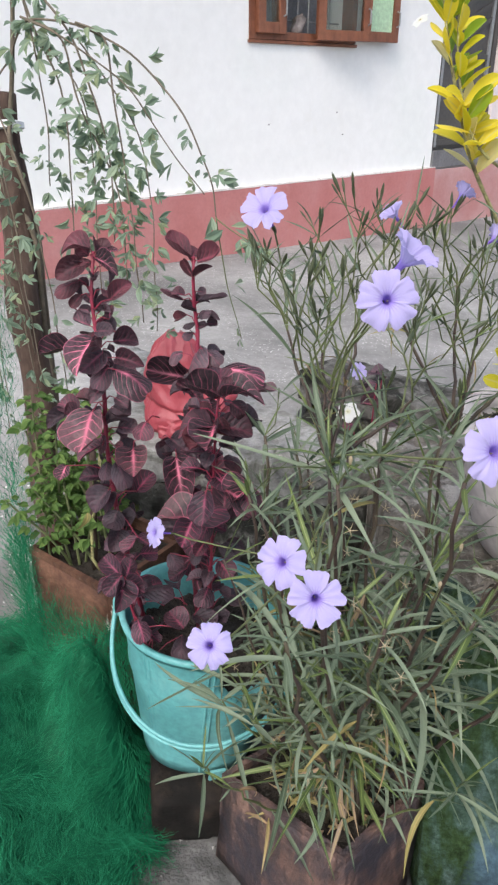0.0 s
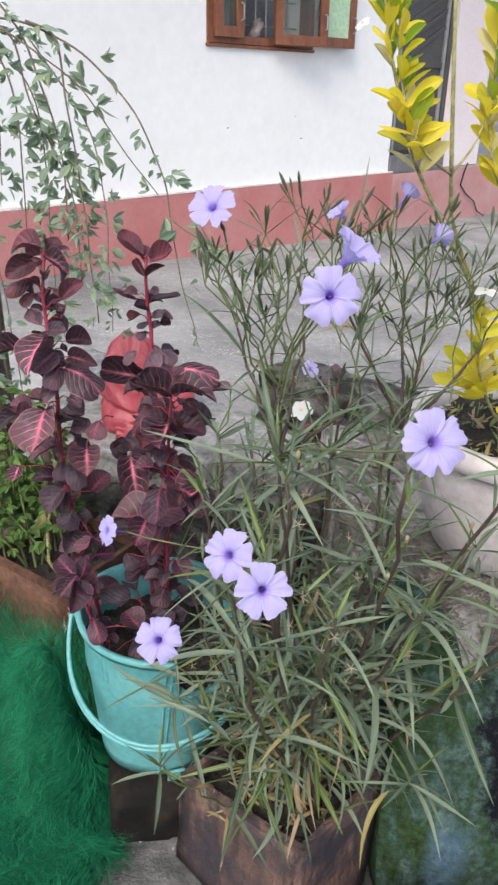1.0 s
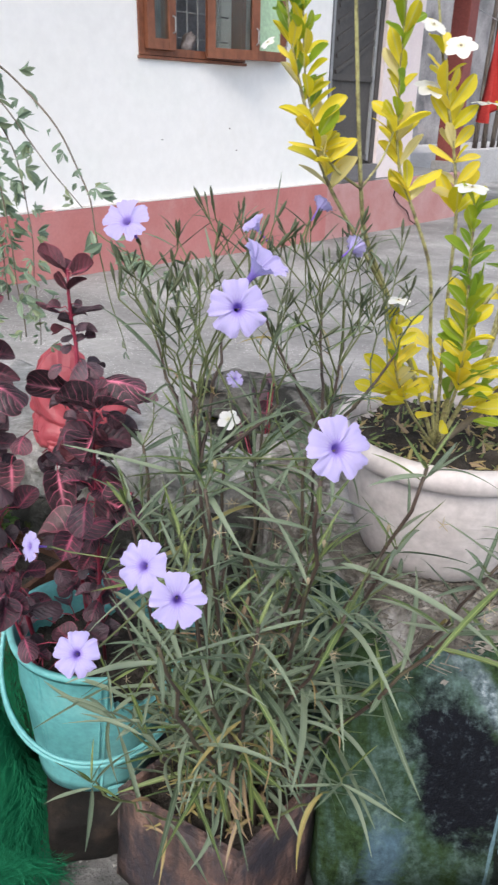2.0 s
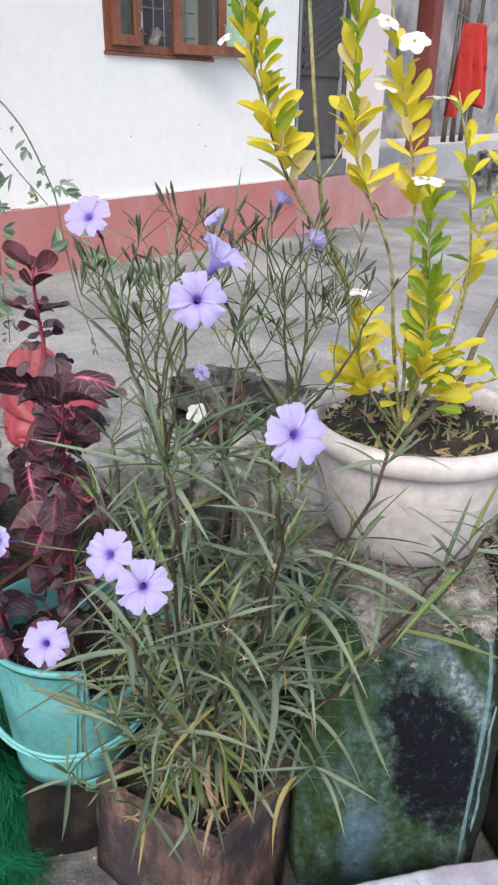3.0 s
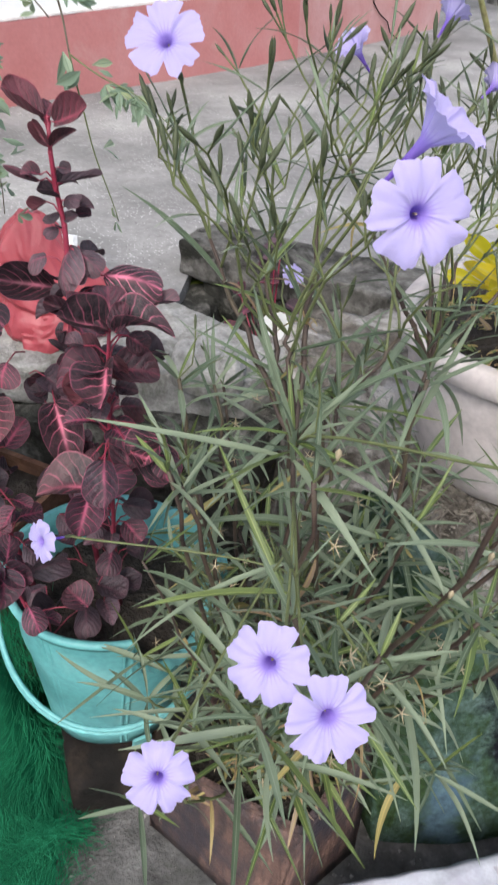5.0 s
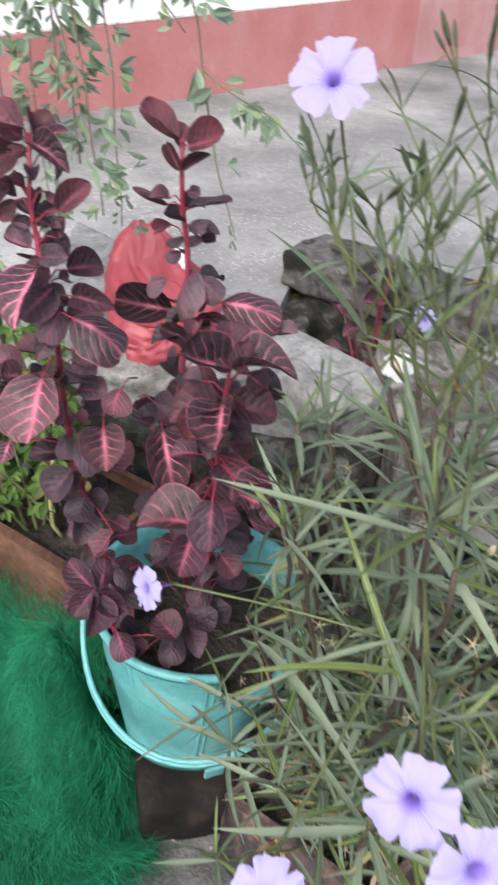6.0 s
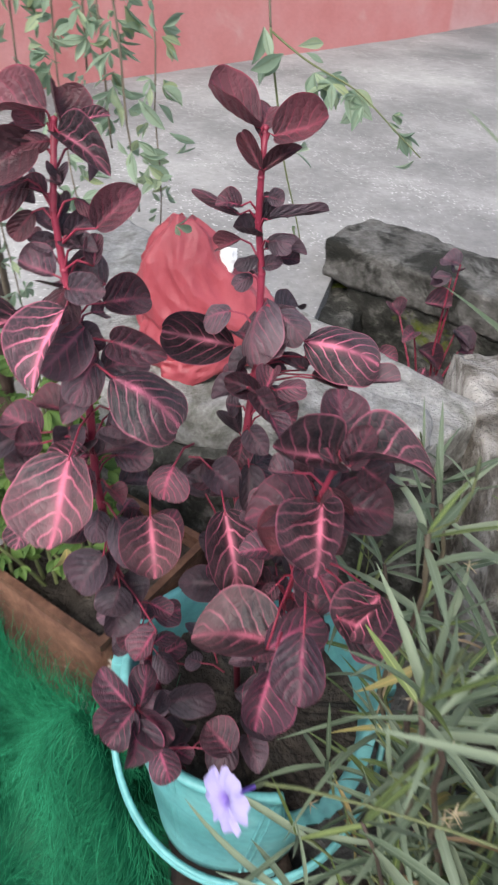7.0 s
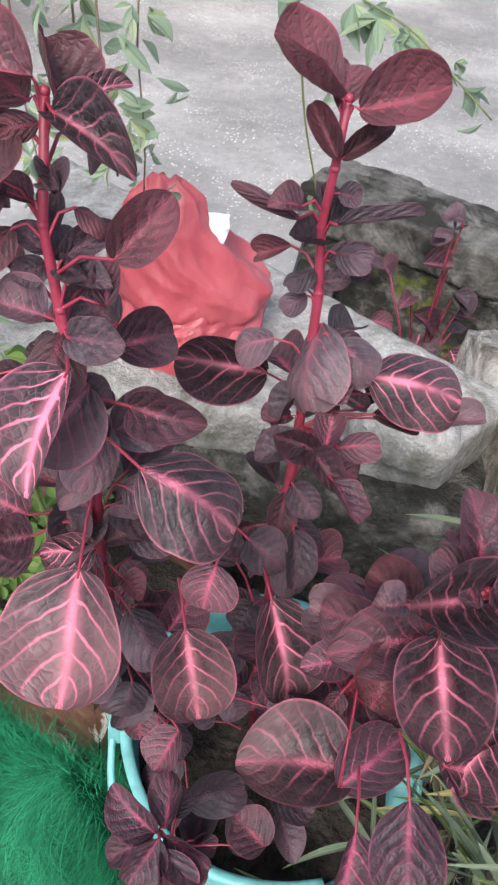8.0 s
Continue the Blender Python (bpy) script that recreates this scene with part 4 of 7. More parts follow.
def red_bag():
    """A slack bag slumped on the drain wall: creased sheet with a blunt ridge and a long fall to one side."""
    root = thing("plastic_bag", "slumped dark red plastic bag lying on the drain wall", "bag", pose(-0.19, 1.525, 0.495))
    bm = bmesh.new()
    na, nh, height = 160, 70, 0.225
    # the outline at each height: (height, west, east, near, far)
    shape = [(0.0, -0.08, 0.07, -0.06, 0.075), (0.08, -0.092, 0.09, -0.07, 0.085), (0.25, -0.092, 0.11, -0.064, 0.082), (0.38, -0.092, 0.115, -0.06, 0.078),
             (0.55, -0.088, 0.075, -0.052, 0.066), (0.75, -0.08, 0.036, -0.04, 0.045), (0.92, -0.062, 0.024, -0.022, 0.026), (1.0, -0.04, 0.0, -0.008, 0.01)]

    def outline(h):
        for p, q in zip(shape, shape[1:]):
            if h <= q[0]:
                f = (h - p[0]) / (q[0] - p[0])
                return [x + (y - x) * f for x, y in zip(p[1:], q[1:])]
    rings = []
    for i in range(nh + 1):
        h = i / nh
        w, e, n0, f0 = outline(h)
        ring = []
        for k in range(na):
            a = 2 * math.pi * k / na
            ca, sa = math.cos(a), math.sin(a)
            sq = 1 / (abs(ca) ** 2.6 + abs(sa) ** 2.6) ** (1 / 2.6)
            q = Vector((ca * 1.2, sa * 1.2, h * 1.5))
            fold = 0.22 * (0.3 - abs(noise.noise(q * 1.1 + Vector((3, 0, 0))))) + 0.07 * (0.3 - abs(noise.noise(q * 2.3 + Vector((0, 4, 0)))))
            fold += 0.11 * (0.3 - abs(noise.noise(Vector((ca * 3 + h * 3, sa * 3 - h * 4, h * 2))))) + 0.02 * (0.3 - abs(noise.noise(q * 7)))
            fold += 0.13 * h * (0.6 - abs(math.sin(a * 3.5 + 2.5 * noise.noise(Vector((ca, sa, h * 1.5))) - 1.2 * h)))
            tuck = -0.1 * math.exp(-((h - 0.27 - 0.05 * math.sin(a * 2 + 1)) / 0.035) ** 2) + 0.05 * math.exp(-((h - 0.17) / 0.06) ** 2)
            r = sq * (1 + fold + tuck)
            x = (w + e) / 2 + (e - w) / 2 * ca * r
            y = (n0 + f0) / 2 + (f0 - n0) / 2 * sa * r
            z = height * h + 0.015 * noise.noise(q * 1.5 + Vector((0, 0, 6))) * min(1, h * 4)
            ring.append(bm.verts.new((x, y, max(z, 0.0))))
        rings.append(ring)
    for r0, r1 in zip(rings, rings[1:]):
        for k in range(na):
            bm.faces.new((r0[k], r0[(k + 1) % na], r1[(k + 1) % na], r1[k]))
    bm.faces.new(rings[-1])
    bm.faces.new(rings[0][::-1])
    part("body", bm, M_REDBAG, root, smooth=True)
    bm = bmesh.new()
    bmesh.ops.create_grid(bm, x_segments=26, y_segments=18, size=0.5)
    for v in bm.verts:
        u, w = v.co.x, v.co.y
        v.co = 0.75 * Vector((u * 0.2, w * 0.1 + 0.02 * math.sin(u * 5), 0.025 * math.cos(u * 4) - 0.06 * w * w + 0.025 * (0.3 - abs(noise.noise(Vector((u * 5, w * 5, 1))))) + 0.008 * noise.noise(Vector((u * 12, w * 12, 4)))))
    bmesh.ops.solidify(bm, geom=bm.faces[:], thickness=0.0015)
    ob = part("flap", bm, M_REDBAG, root, smooth=True)
    ob.matrix_basis = pose(0.02, -0.06, 0.04, 62, 0, 8)
    bm = bmesh.new()
    bmesh.ops.create_grid(bm, x_segments=18, y_segments=18, size=0.018)
    for v in bm.verts:
        v.co.x *= 1 + 4 * v.co.y
        v.co.z = 0.03 * noise.noise(v.co * 30) + 0.009 * noise.noise(v.co * 90)
    bmesh.ops.solidify(bm, geom=bm.faces[:], thickness=0.001)
    ob = part("paper_scrap", bm, M_PAPER, smooth=True)
    ob.matrix_basis = pose(-0.152, 1.51, 0.668, 55, 20, 20)
    tagged(ob, "crumpled white paper scrap stuck on the red bag", "paper")


red_bag()

# ---- green net heap ----
def net_material():
    m, nodes, links, b = material("green_shade_net", 0.6, 0.0, 0.15)
    geo = nodes.new("ShaderNodeNewGeometry")
    t = calc(nodes, links, "ADD", calc(nodes, links, "MULTIPLY", noise_tex(nodes, links, 9, 4, 0.6), 0.68), calc(nodes, links, "MULTIPLY", geo.outputs["Random Per Island"], 0.32))
    col = ramp(nodes, links, t, [(0.2, (0.003, 0.046, 0.02)), (0.5, (0.009, 0.128, 0.058)), (0.8, (0.032, 0.29, 0.14))])
    links.new(col, b.inputs["Base Color"])
    return m


M_NET = net_material()


def net_height(x, y):
    """The heap's top: high against the tin, low at its skirts."""
    d = math.hypot((x + 0.56) / 0.375, (y - 0.83) / 0.52)
    base = max(0.0, 1 - d * d)
    gap = 0.17 * math.exp(-((x + 0.3) / 0.055) ** 2 - ((y - 0.985) / 0.06) ** 2)
    tin = ((x + 0.28) * 0.549 + (y - 1.035) * 0.836) / 1.0
    lean = 0.05 * math.exp(-((tin + 0.03) / 0.05) ** 2) * math.exp(-((x + 0.36) / 0.1) ** 2)
    return 0.2 * base ** 0.7 + (gap + lean + 0.045 * noise.noise(Vector((x * 7, y * 7, 0))) + 0.012 * noise.noise(Vector((x * 23, y * 23, 5)))) * min(1.0, base * 3)


def net_heap():
    root = thing("shade_net", "heap of tangled green shade net beside the pots", "net")
    bm = bmesh.new()
    bmesh.ops.create_grid(bm, x_segments=60, y_segments=60, size=0.5)
    for v in bm.verts:
        x, y = -0.56 + v.co.x * 0.78, 0.83 + v.co.y * 1.06
        v.co = Vector((x, y, net_height(x, y) - 0.012 + 0.006 * noise.noise(Vector((x * 40, y * 40, 3)))))
    bmesh.ops.delete(bm, geom=[v for v in bm.verts if net_height(v.co.x, v.co.y) < 0.004], context="VERTS")
    part("under_layer", bm, M_NET, root, smooth=True)
    verts, faces = [], []
    for k in range(42000):
        a, r = random.uniform(0, 2 * math.pi), math.sqrt(random.random())
        x, y = -0.56 + 0.385 * r * math.cos(a), 0.83 + 0.53 * r * math.sin(a)
        z = net_height(x, y) + 0.035 * max(0.0, noise.noise(Vector((x * 14, y * 14, 9)))) + random.uniform(-0.012, 0.012)
        th = noise.noise(Vector((x * 5, y * 5, 1))) * 6 + random.gauss(0, 0.3)
        p = Vector((x, y, z))
        bend, lift, l, w = random.gauss(0, 0.16), random.uniform(-0.06, 0.1), random.uniform(0.006, 0.014), random.uniform(0.00015, 0.00032)
        n0 = len(verts)
        for i in range(7):
            side = Vector((-math.sin(th), math.cos(th), 0)) * w
            verts += [tuple(p - side), tuple(p + side)]
            step = Vector((math.cos(th), math.sin(th), lift)) * l
            p = p + step
            p.z = max(p.z, net_height(p.x, p.y) - 0.004)
            th += bend
            lift -= 0.04
            bend += random.gauss(0, 0.09)
        for i in range(6):
            j = n0 + 2 * i
            faces.append((j, j + 1, j + 3, j + 2))
    me = bpy.data.meshes.new("net_fibre")
    me.from_pydata(verts, [], faces)
    me.materials.append(M_NET)
    tagged(mesh_part("net_fibre", me, root), "loose green net fibres", kind="stuff")
    verts, faces = [], []
    for k in range(5200):
        kind = random.random()
        if kind < 0.45:
            # over the lower half of the tin's face
            f = random.random()
            x0, y0 = -0.285 - 0.17 * f - 0.012, 1.03 + 0.118 * f - 0.018
            z = 0.3 * random.random() ** 1.6
        elif kind < 0.65:
            # a strand up the tin's corner
            x0, y0, z = -0.462 + random.gauss(0, 0.008), 1.14 + random.gauss(0, 0.01), random.uniform(0.05, 0.42)
        elif kind < 0.85:
            # bunched between the tin and the bucket
            x0, y0, z = random.gauss(-0.27, 0.03), random.gauss(1.005, 0.02), random.uniform(0.1, 0.31)
        else:
            # loose gauze that rises past the herb to the post
            z = random.uniform(0.2, 0.85)
            x0, y0 = -0.49 + random.gauss(0, 0.016) - 0.03 * z, 1.2 + 0.1 * z
        p, th, l = Vector((x0, y0, z)), random.choice((1.57, 1.57, 0.9, 2.2)) + random.gauss(0, 0.3), random.uniform(0.006, 0.016)
        n0 = len(verts)
        for i in range(6):
            verts += [tuple(p + Vector((-0.0003, 0, 0))), tuple(p + Vector((0.0003, 0, 0.0003)))]
            p = p + Vector((math.cos(th) * l, random.gauss(0, 0.003), math.sin(th) * l))
            th += random.gauss(0, 0.25)
        for i in range(5):
            j = n0 + 2 * i
            faces.append((j, j + 1, j + 3, j + 2))
    me = bpy.data.meshes.new("net_veil")
    me.from_pydata(verts, [], faces)
    me.materials.append(M_NET)
    tagged(mesh_part("net_veil", me, root), "thin green net hanging up the tin", kind="stuff")


net_heap()

# ---- plants: leaf meshes and materials ----
def uv_node(nodes, links):
    tc = nodes.new("ShaderNodeTexCoord")
    sep = nodes.new("ShaderNodeSeparateXYZ")
    links.new(tc.outputs["UV"], sep.inputs[0])
    across = calc(nodes, links, "ABSOLUTE", calc(nodes, links, "SUBTRACT", calc(nodes, links, "MULTIPLY", sep.outputs[0], 2.0), 1.0))
    return across, sep.outputs[1]


def leaf_shader(m, nodes, links, b, through_colour, share):
    """Lets part of the light shine through the leaf."""
    tr = nodes.new("ShaderNodeBsdfTranslucent")
    links.new(through_colour, tr.inputs["Color"])
    mx = nodes.new("ShaderNodeMixShader")
    mx.inputs[0].default_value = share
    links.new(b.outputs[0], mx.inputs[1])
    links.new(tr.outputs[0], mx.inputs[2])
    links.new(mx.outputs[0], nodes["Material Output"].inputs["Surface"])


VEINS, SWEEP = 5.2, 2.3  # pairs of side veins on a red leaf, and how far they sweep towards its tip


def red_leaf_material(name, blade, blade2, vein, flush, amount):
    """A purple leaf: sweeping pink side veins off a bright midrib, a fine net between them, quilted."""
    m, nodes, links, b = material(name, 0.48, 0.0, 0.32)
    across, along = uv_node(nodes, links)
    warp = noise_tex(nodes, links, 3.0, 2, coord="UV")
    info = nodes.new("ShaderNodeObjectInfo")
    rnd = info.outputs["Random"]
    arc = calc(nodes, links, "MULTIPLY", calc(nodes, links, "POWER", across, 1.25), SWEEP)
    ph = calc(nodes, links, "SUBTRACT", calc(nodes, links, "MULTIPLY", along, VEINS), arc)
    ph = calc(nodes, links, "ADD", ph, calc(nodes, links, "MULTIPLY", calc(nodes, links, "SUBTRACT", warp, 0.5), 0.9))
    tri = calc(nodes, links, "MULTIPLY", calc(nodes, links, "ABSOLUTE", calc(nodes, links, "SUBTRACT", calc(nodes, links, "FRACT", calc(nodes, links, "ADD", ph, 20.0)), 0.5)), 2.0)
    fade = ramp(nodes, links, across, [(0.1, (1, 1, 1)), (0.55, (0.6, 0.6, 0.6)), (0.97, (0.18, 0.18, 0.18))])
    glow = mixed(nodes, links, 1.0, ramp(nodes, links, tri, [(0.6, (0, 0, 0)), (1.0, (0.14, 0.14, 0.14))]), fade, "MULTIPLY")
    side = mixed(nodes, links, 1.0, ramp(nodes, links, tri, [(0.8, (0, 0, 0)), (0.92, (1, 1, 1))]), fade, "MULTIPLY")
    side = mixed(nodes, links, 1.0, side, glow, "LIGHTEN")
    mid = ramp(nodes, links, calc(nodes, links, "ADD", across, calc(nodes, links, "MULTIPLY", along, 0.035)), [(0.035, (1, 1, 1)), (0.13, (0.25, 0.25, 0.25)), (0.3, (0, 0, 0))])
    veins = mixed(nodes, links, 1.0, side, mid, "LIGHTEN")
    # the fine net of veinlets
    v = nodes.new("ShaderNodeTexVoronoi")
    v.feature = "DISTANCE_TO_EDGE"
    v.inputs["Scale"].default_value = 13
    tc = nodes.new("ShaderNodeTexCoord")
    links.new(tc.outputs["UV"], v.inputs["Vector"])
    net = ramp(nodes, links, v.outputs["Distance"], [(0.02, (0.09, 0.09, 0.09)), (0.08, (0, 0, 0))])
    veins = mixed(nodes, links, 1.0, veins, net, "LIGHTEN")
    worn = ramp(nodes, links, calc(nodes, links, "ADD", noise_tex(nodes, links, 2.2, 3, coord="UV"), calc(nodes, links, "MULTIPLY", calc(nodes, links, "SUBTRACT", rnd, 0.5), 0.3)), [(0.32, (0.35, 0.35, 0.35)), (0.62, (1, 1, 1))])
    veins = mixed(nodes, links, 1.0, veins, worn, "MULTIPLY")
    veins = mixed(nodes, links, 1.0, veins, (amount, amount, amount), "MULTIPLY")
    cells = noise_tex(nodes, links, 7, 4, coord="UV")
    edge = calc(nodes, links, "ADD", calc(nodes, links, "MULTIPLY", across, 0.5), calc(nodes, links, "MULTIPLY", calc(nodes, links, "SUBTRACT", cells, 0.5), 1.4))
    col = mixed(nodes, links, ramp(nodes, links, edge, [(0.1, (0, 0, 0)), (0.7, (1, 1, 1))]), blade, blade2)
    blotch = noise_tex(nodes, links, 2.6, 3, coord="UV")
    soft = calc(nodes, links, "ADD", calc(nodes, links, "ADD", along, calc(nodes, links, "MULTIPLY", rnd, 0.45)), calc(nodes, links, "MULTIPLY", calc(nodes, links, "SUBTRACT", blotch, 0.5), 1.1))
    col = mixed(nodes, links, ramp(nodes, links, soft, [(0.6, (0, 0, 0)), (1.15, (1, 1, 1))]), col, flush)
    rim = ramp(nodes, links, across, [(0.95, (0, 0, 0)), (1.0, (0.6, 0.6, 0.6))])
    col = mixed(nodes, links, rim, col, vein)
    col = mixed(nodes, links, veins, col, vein)
    val = nodes.new("ShaderNodeHueSaturation")
    links.new(calc(nodes, links, "ADD", calc(nodes, links, "MULTIPLY", rnd, 0.5), 0.68), val.inputs["Value"])
    links.new(col, val.inputs["Color"])
    links.new(val.outputs[0], b.inputs["Base Color"])
    swell = calc(nodes, links, "MULTIPLY", calc(nodes, links, "COSINE", calc(nodes, links, "MULTIPLY", tri, math.pi)), calc(nodes, links, "MINIMUM", calc(nodes, links, "MULTIPLY", across, 4.0), 1.0))
    h = calc(nodes, links, "ADD", calc(nodes, links, "MULTIPLY", cells, 0.55), calc(nodes, links, "MULTIPLY", swell, 0.12))
    h = calc(nodes, links, "ADD", h, calc(nodes, links, "MULTIPLY", calc(nodes, links, "MINIMUM", v.outputs["Distance"], 0.25), 0.6))
    bump(nodes, links, b, h, 0.7, 0.0025)
    leaf_shader(m, nodes, links, b, val.outputs[0], 0.2)
    return m


M_RED = {
    "a": red_leaf_material("dark_purple_leaf", (0.04, 0.03, 0.039), (0.092, 0.07, 0.087), (0.22, 0.07, 0.105), (0.085, 0.055, 0.07), 0.4),
    "b": red_leaf_material("wine_red_leaf", (0.038, 0.023, 0.032), (0.096, 0.053, 0.068), (0.42, 0.075, 0.14), (0.1, 0.05, 0.063), 0.7),
    "t": red_leaf_material("crimson_top_leaf", (0.062, 0.029, 0.037), (0.12, 0.056, 0.067), (0.36, 0.06, 0.105), (0.135, 0.05, 0.062), 0.5),
    "c": red_leaf_material("pink_veined_leaf", (0.02, 0.018, 0.022), (0.066, 0.05, 0.058), (0.74, 0.2, 0.31), (0.078, 0.05, 0.059), 1.25),
    # paler violet copy: the sky's sheen on upper leaves put into the colour
    "s": red_leaf_material("sky_sheen_violet_leaf", (0.058, 0.043, 0.055), (0.14, 0.11, 0.13), (0.38, 0.1, 0.16), (0.13, 0.085, 0.1), 0.6),
    "d": red_leaf_material("dusky_violet_leaf", (0.026, 0.018, 0.026), (0.066, 0.045, 0.06), (0.5, 0.085, 0.18), (0.072, 0.042, 0.054), 0.6),
    "p": red_leaf_material("faded_pink_leaf", (0.034, 0.026, 0.031), (0.088, 0.061, 0.067), (0.6, 0.15, 0.23), (0.115, 0.066, 0.072), 0.85),
}


def simple_leaf_material(name, colours, rough=0.5, share=0.25, midrib=(0.2, 0.26, 0.1), dry=None, lines=0.0, spec=0.4):
    """A green leaf: colour varies from leaf to leaf, a paler midrib, fine lengthwise lines."""
    m, nodes, links, b = material(name, rough, 0.0, spec)
    across, along = uv_node(nodes, links)
    info = nodes.new("ShaderNodeObjectInfo")
    geo = nodes.new("ShaderNodeNewGeometry")
    rnd = calc(nodes, links, "FRACT", calc(nodes, links, "ADD", info.outputs["Random"], geo.outputs["Random Per Island"]))
    mott = noise_tex(nodes, links, 5, 4, coord="UV")
    col = ramp(nodes, links, calc(nodes, links, "ADD", calc(nodes, links, "MULTIPLY", rnd, 0.7), calc(nodes, links, "MULTIPLY", mott, 0.35)), [(i / max(1, len(colours) - 1), c) for i, c in enumerate(colours)])
    mid = ramp(nodes, links, across, [(0.04, (0.75, 0.75, 0.75)), (0.2, (0, 0, 0))])
    col = mixed(nodes, links, mid, col, midrib)
    if dry:
        tip = calc(nodes, links, "ADD", along, calc(nodes, links, "MULTIPLY", mott, 0.5))
        tip = calc(nodes, links, "MULTIPLY", ramp(nodes, links, tip, [(1.1, (0, 0, 0)), (1.22, (1, 1, 1))]), calc(nodes, links, "GREATER_THAN", rnd, 0.55))
        col = mixed(nodes, links, tip, col, dry)
    links.new(col, b.inputs["Base Color"])
    wave = calc(nodes, links, "SINE", calc(nodes, links, "MULTIPLY", across, 22.0)) if lines else mott
    bump(nodes, links, b, wave, 0.15, 0.001)
    leaf_shader(m, nodes, links, b, col, share)
    return m


M_STRAP = simple_leaf_material("grey_green_strap_leaf", [(0.05, 0.074, 0.044), (0.1, 0.137, 0.087), (0.162, 0.206, 0.139), (0.222, 0.262, 0.181)], 0.42, 0.2, (0.2, 0.245, 0.175), (0.36, 0.28, 0.15), 1.0, 0.2)
M_STRAP_NEW = simple_leaf_material("fresh_green_strap_leaf", [(0.065, 0.105, 0.04), (0.105, 0.15, 0.05), (0.155, 0.2, 0.065)], 0.45, 0.25, (0.3, 0.36, 0.12), lines=1.0)
M_STRAP_DRY = simple_leaf_material("yellowed_strap_leaf", [(0.17, 0.18, 0.075), (0.26, 0.22, 0.08), (0.27, 0.18, 0.11), (0.27, 0.23, 0.17)], 0.6, 0.2, (0.45, 0.33, 0.12), lines=1.0)
M_YELLOW = simple_leaf_material("yellow_leaf", [(0.5, 0.49, 0.03), (0.68, 0.6, 0.03), (0.8, 0.66, 0.05), (0.84, 0.68, 0.14)], 0.5, 0.5, (0.66, 0.6, 0.2), spec=0.3)
M_LIME = simple_leaf_material("lime_green_leaf", [(0.15, 0.29, 0.04), (0.29, 0.42, 0.035), (0.48, 0.51, 0.035)], 0.5, 0.6, (0.4, 0.47, 0.16), spec=0.3)
M_CREAM = simple_leaf_material("faded_cream_leaf", [(0.68, 0.58, 0.18), (0.78, 0.68, 0.3), (0.8, 0.74, 0.42)], 0.5, 0.6, (0.7, 0.62, 0.3), spec=0.25)
M_VINE = simple_leaf_material("grey_green_vine_leaf", [(0.17, 0.24, 0.17), (0.24, 0.33, 0.235), (0.33, 0.42, 0.31), (0.36, 0.4, 0.17)], 0.55, 0.5, (0.2, 0.26, 0.17), spec=0.3)
M_HERB = simple_leaf_material("soft_green_herb_leaf", [(0.05, 0.1, 0.03), (0.095, 0.17, 0.045), (0.18, 0.265, 0.075)], 0.6, 0.4, (0.09, 0.15, 0.04), spec=0.2)
M_REDSTEM = rough_surface("crimson_stem", [(0.18, 0.017, 0.038), (0.29, 0.036, 0.07)], 30, 0.45, 0.2, 90)
M_PURPLESTEM = rough_surface("purple_brown_stem", [(0.032, 0.022, 0.019), (0.06, 0.04, 0.031), (0.09, 0.078, 0.046)], 14, 0.6, 0.2, 90)
M_GREENSTEM = rough_surface("olive_green_stem", [(0.09, 0.11, 0.045), (0.13, 0.15, 0.06)], 14, 0.55, 0.2, 90)
M_YELLOWSTEM = rough_surface("yellow_green_stem", [(0.1, 0.08, 0.055), (0.24, 0.22, 0.1), (0.4, 0.38, 0.17), (0.13, 0.095, 0.065)], 60, 0.6, 0.3, 120)
M_BARK = rough_surface("brown_bark", [(0.038, 0.025, 0.02), (0.082, 0.054, 0.043), (0.14, 0.098, 0.08)], 11, 0.85, 0.6, 60, stretch=(3, 3, 0.6))
M_TWIG = rough_surface("grey_brown_twig", [(0.12, 0.1, 0.075), (0.2, 0.165, 0.125)], 20, 0.75, 0.3, 90)
M_BUD = rough_surface("dark_green_bud", [(0.045, 0.06, 0.03), (0.085, 0.1, 0.05)], 40, 0.55, 0.2, 120)
M_TAN = rough_surface("dry_tan_calyx", [(0.3, 0.24, 0.15), (0.44, 0.38, 0.26)], 40, 0.8, 0.2, 120)


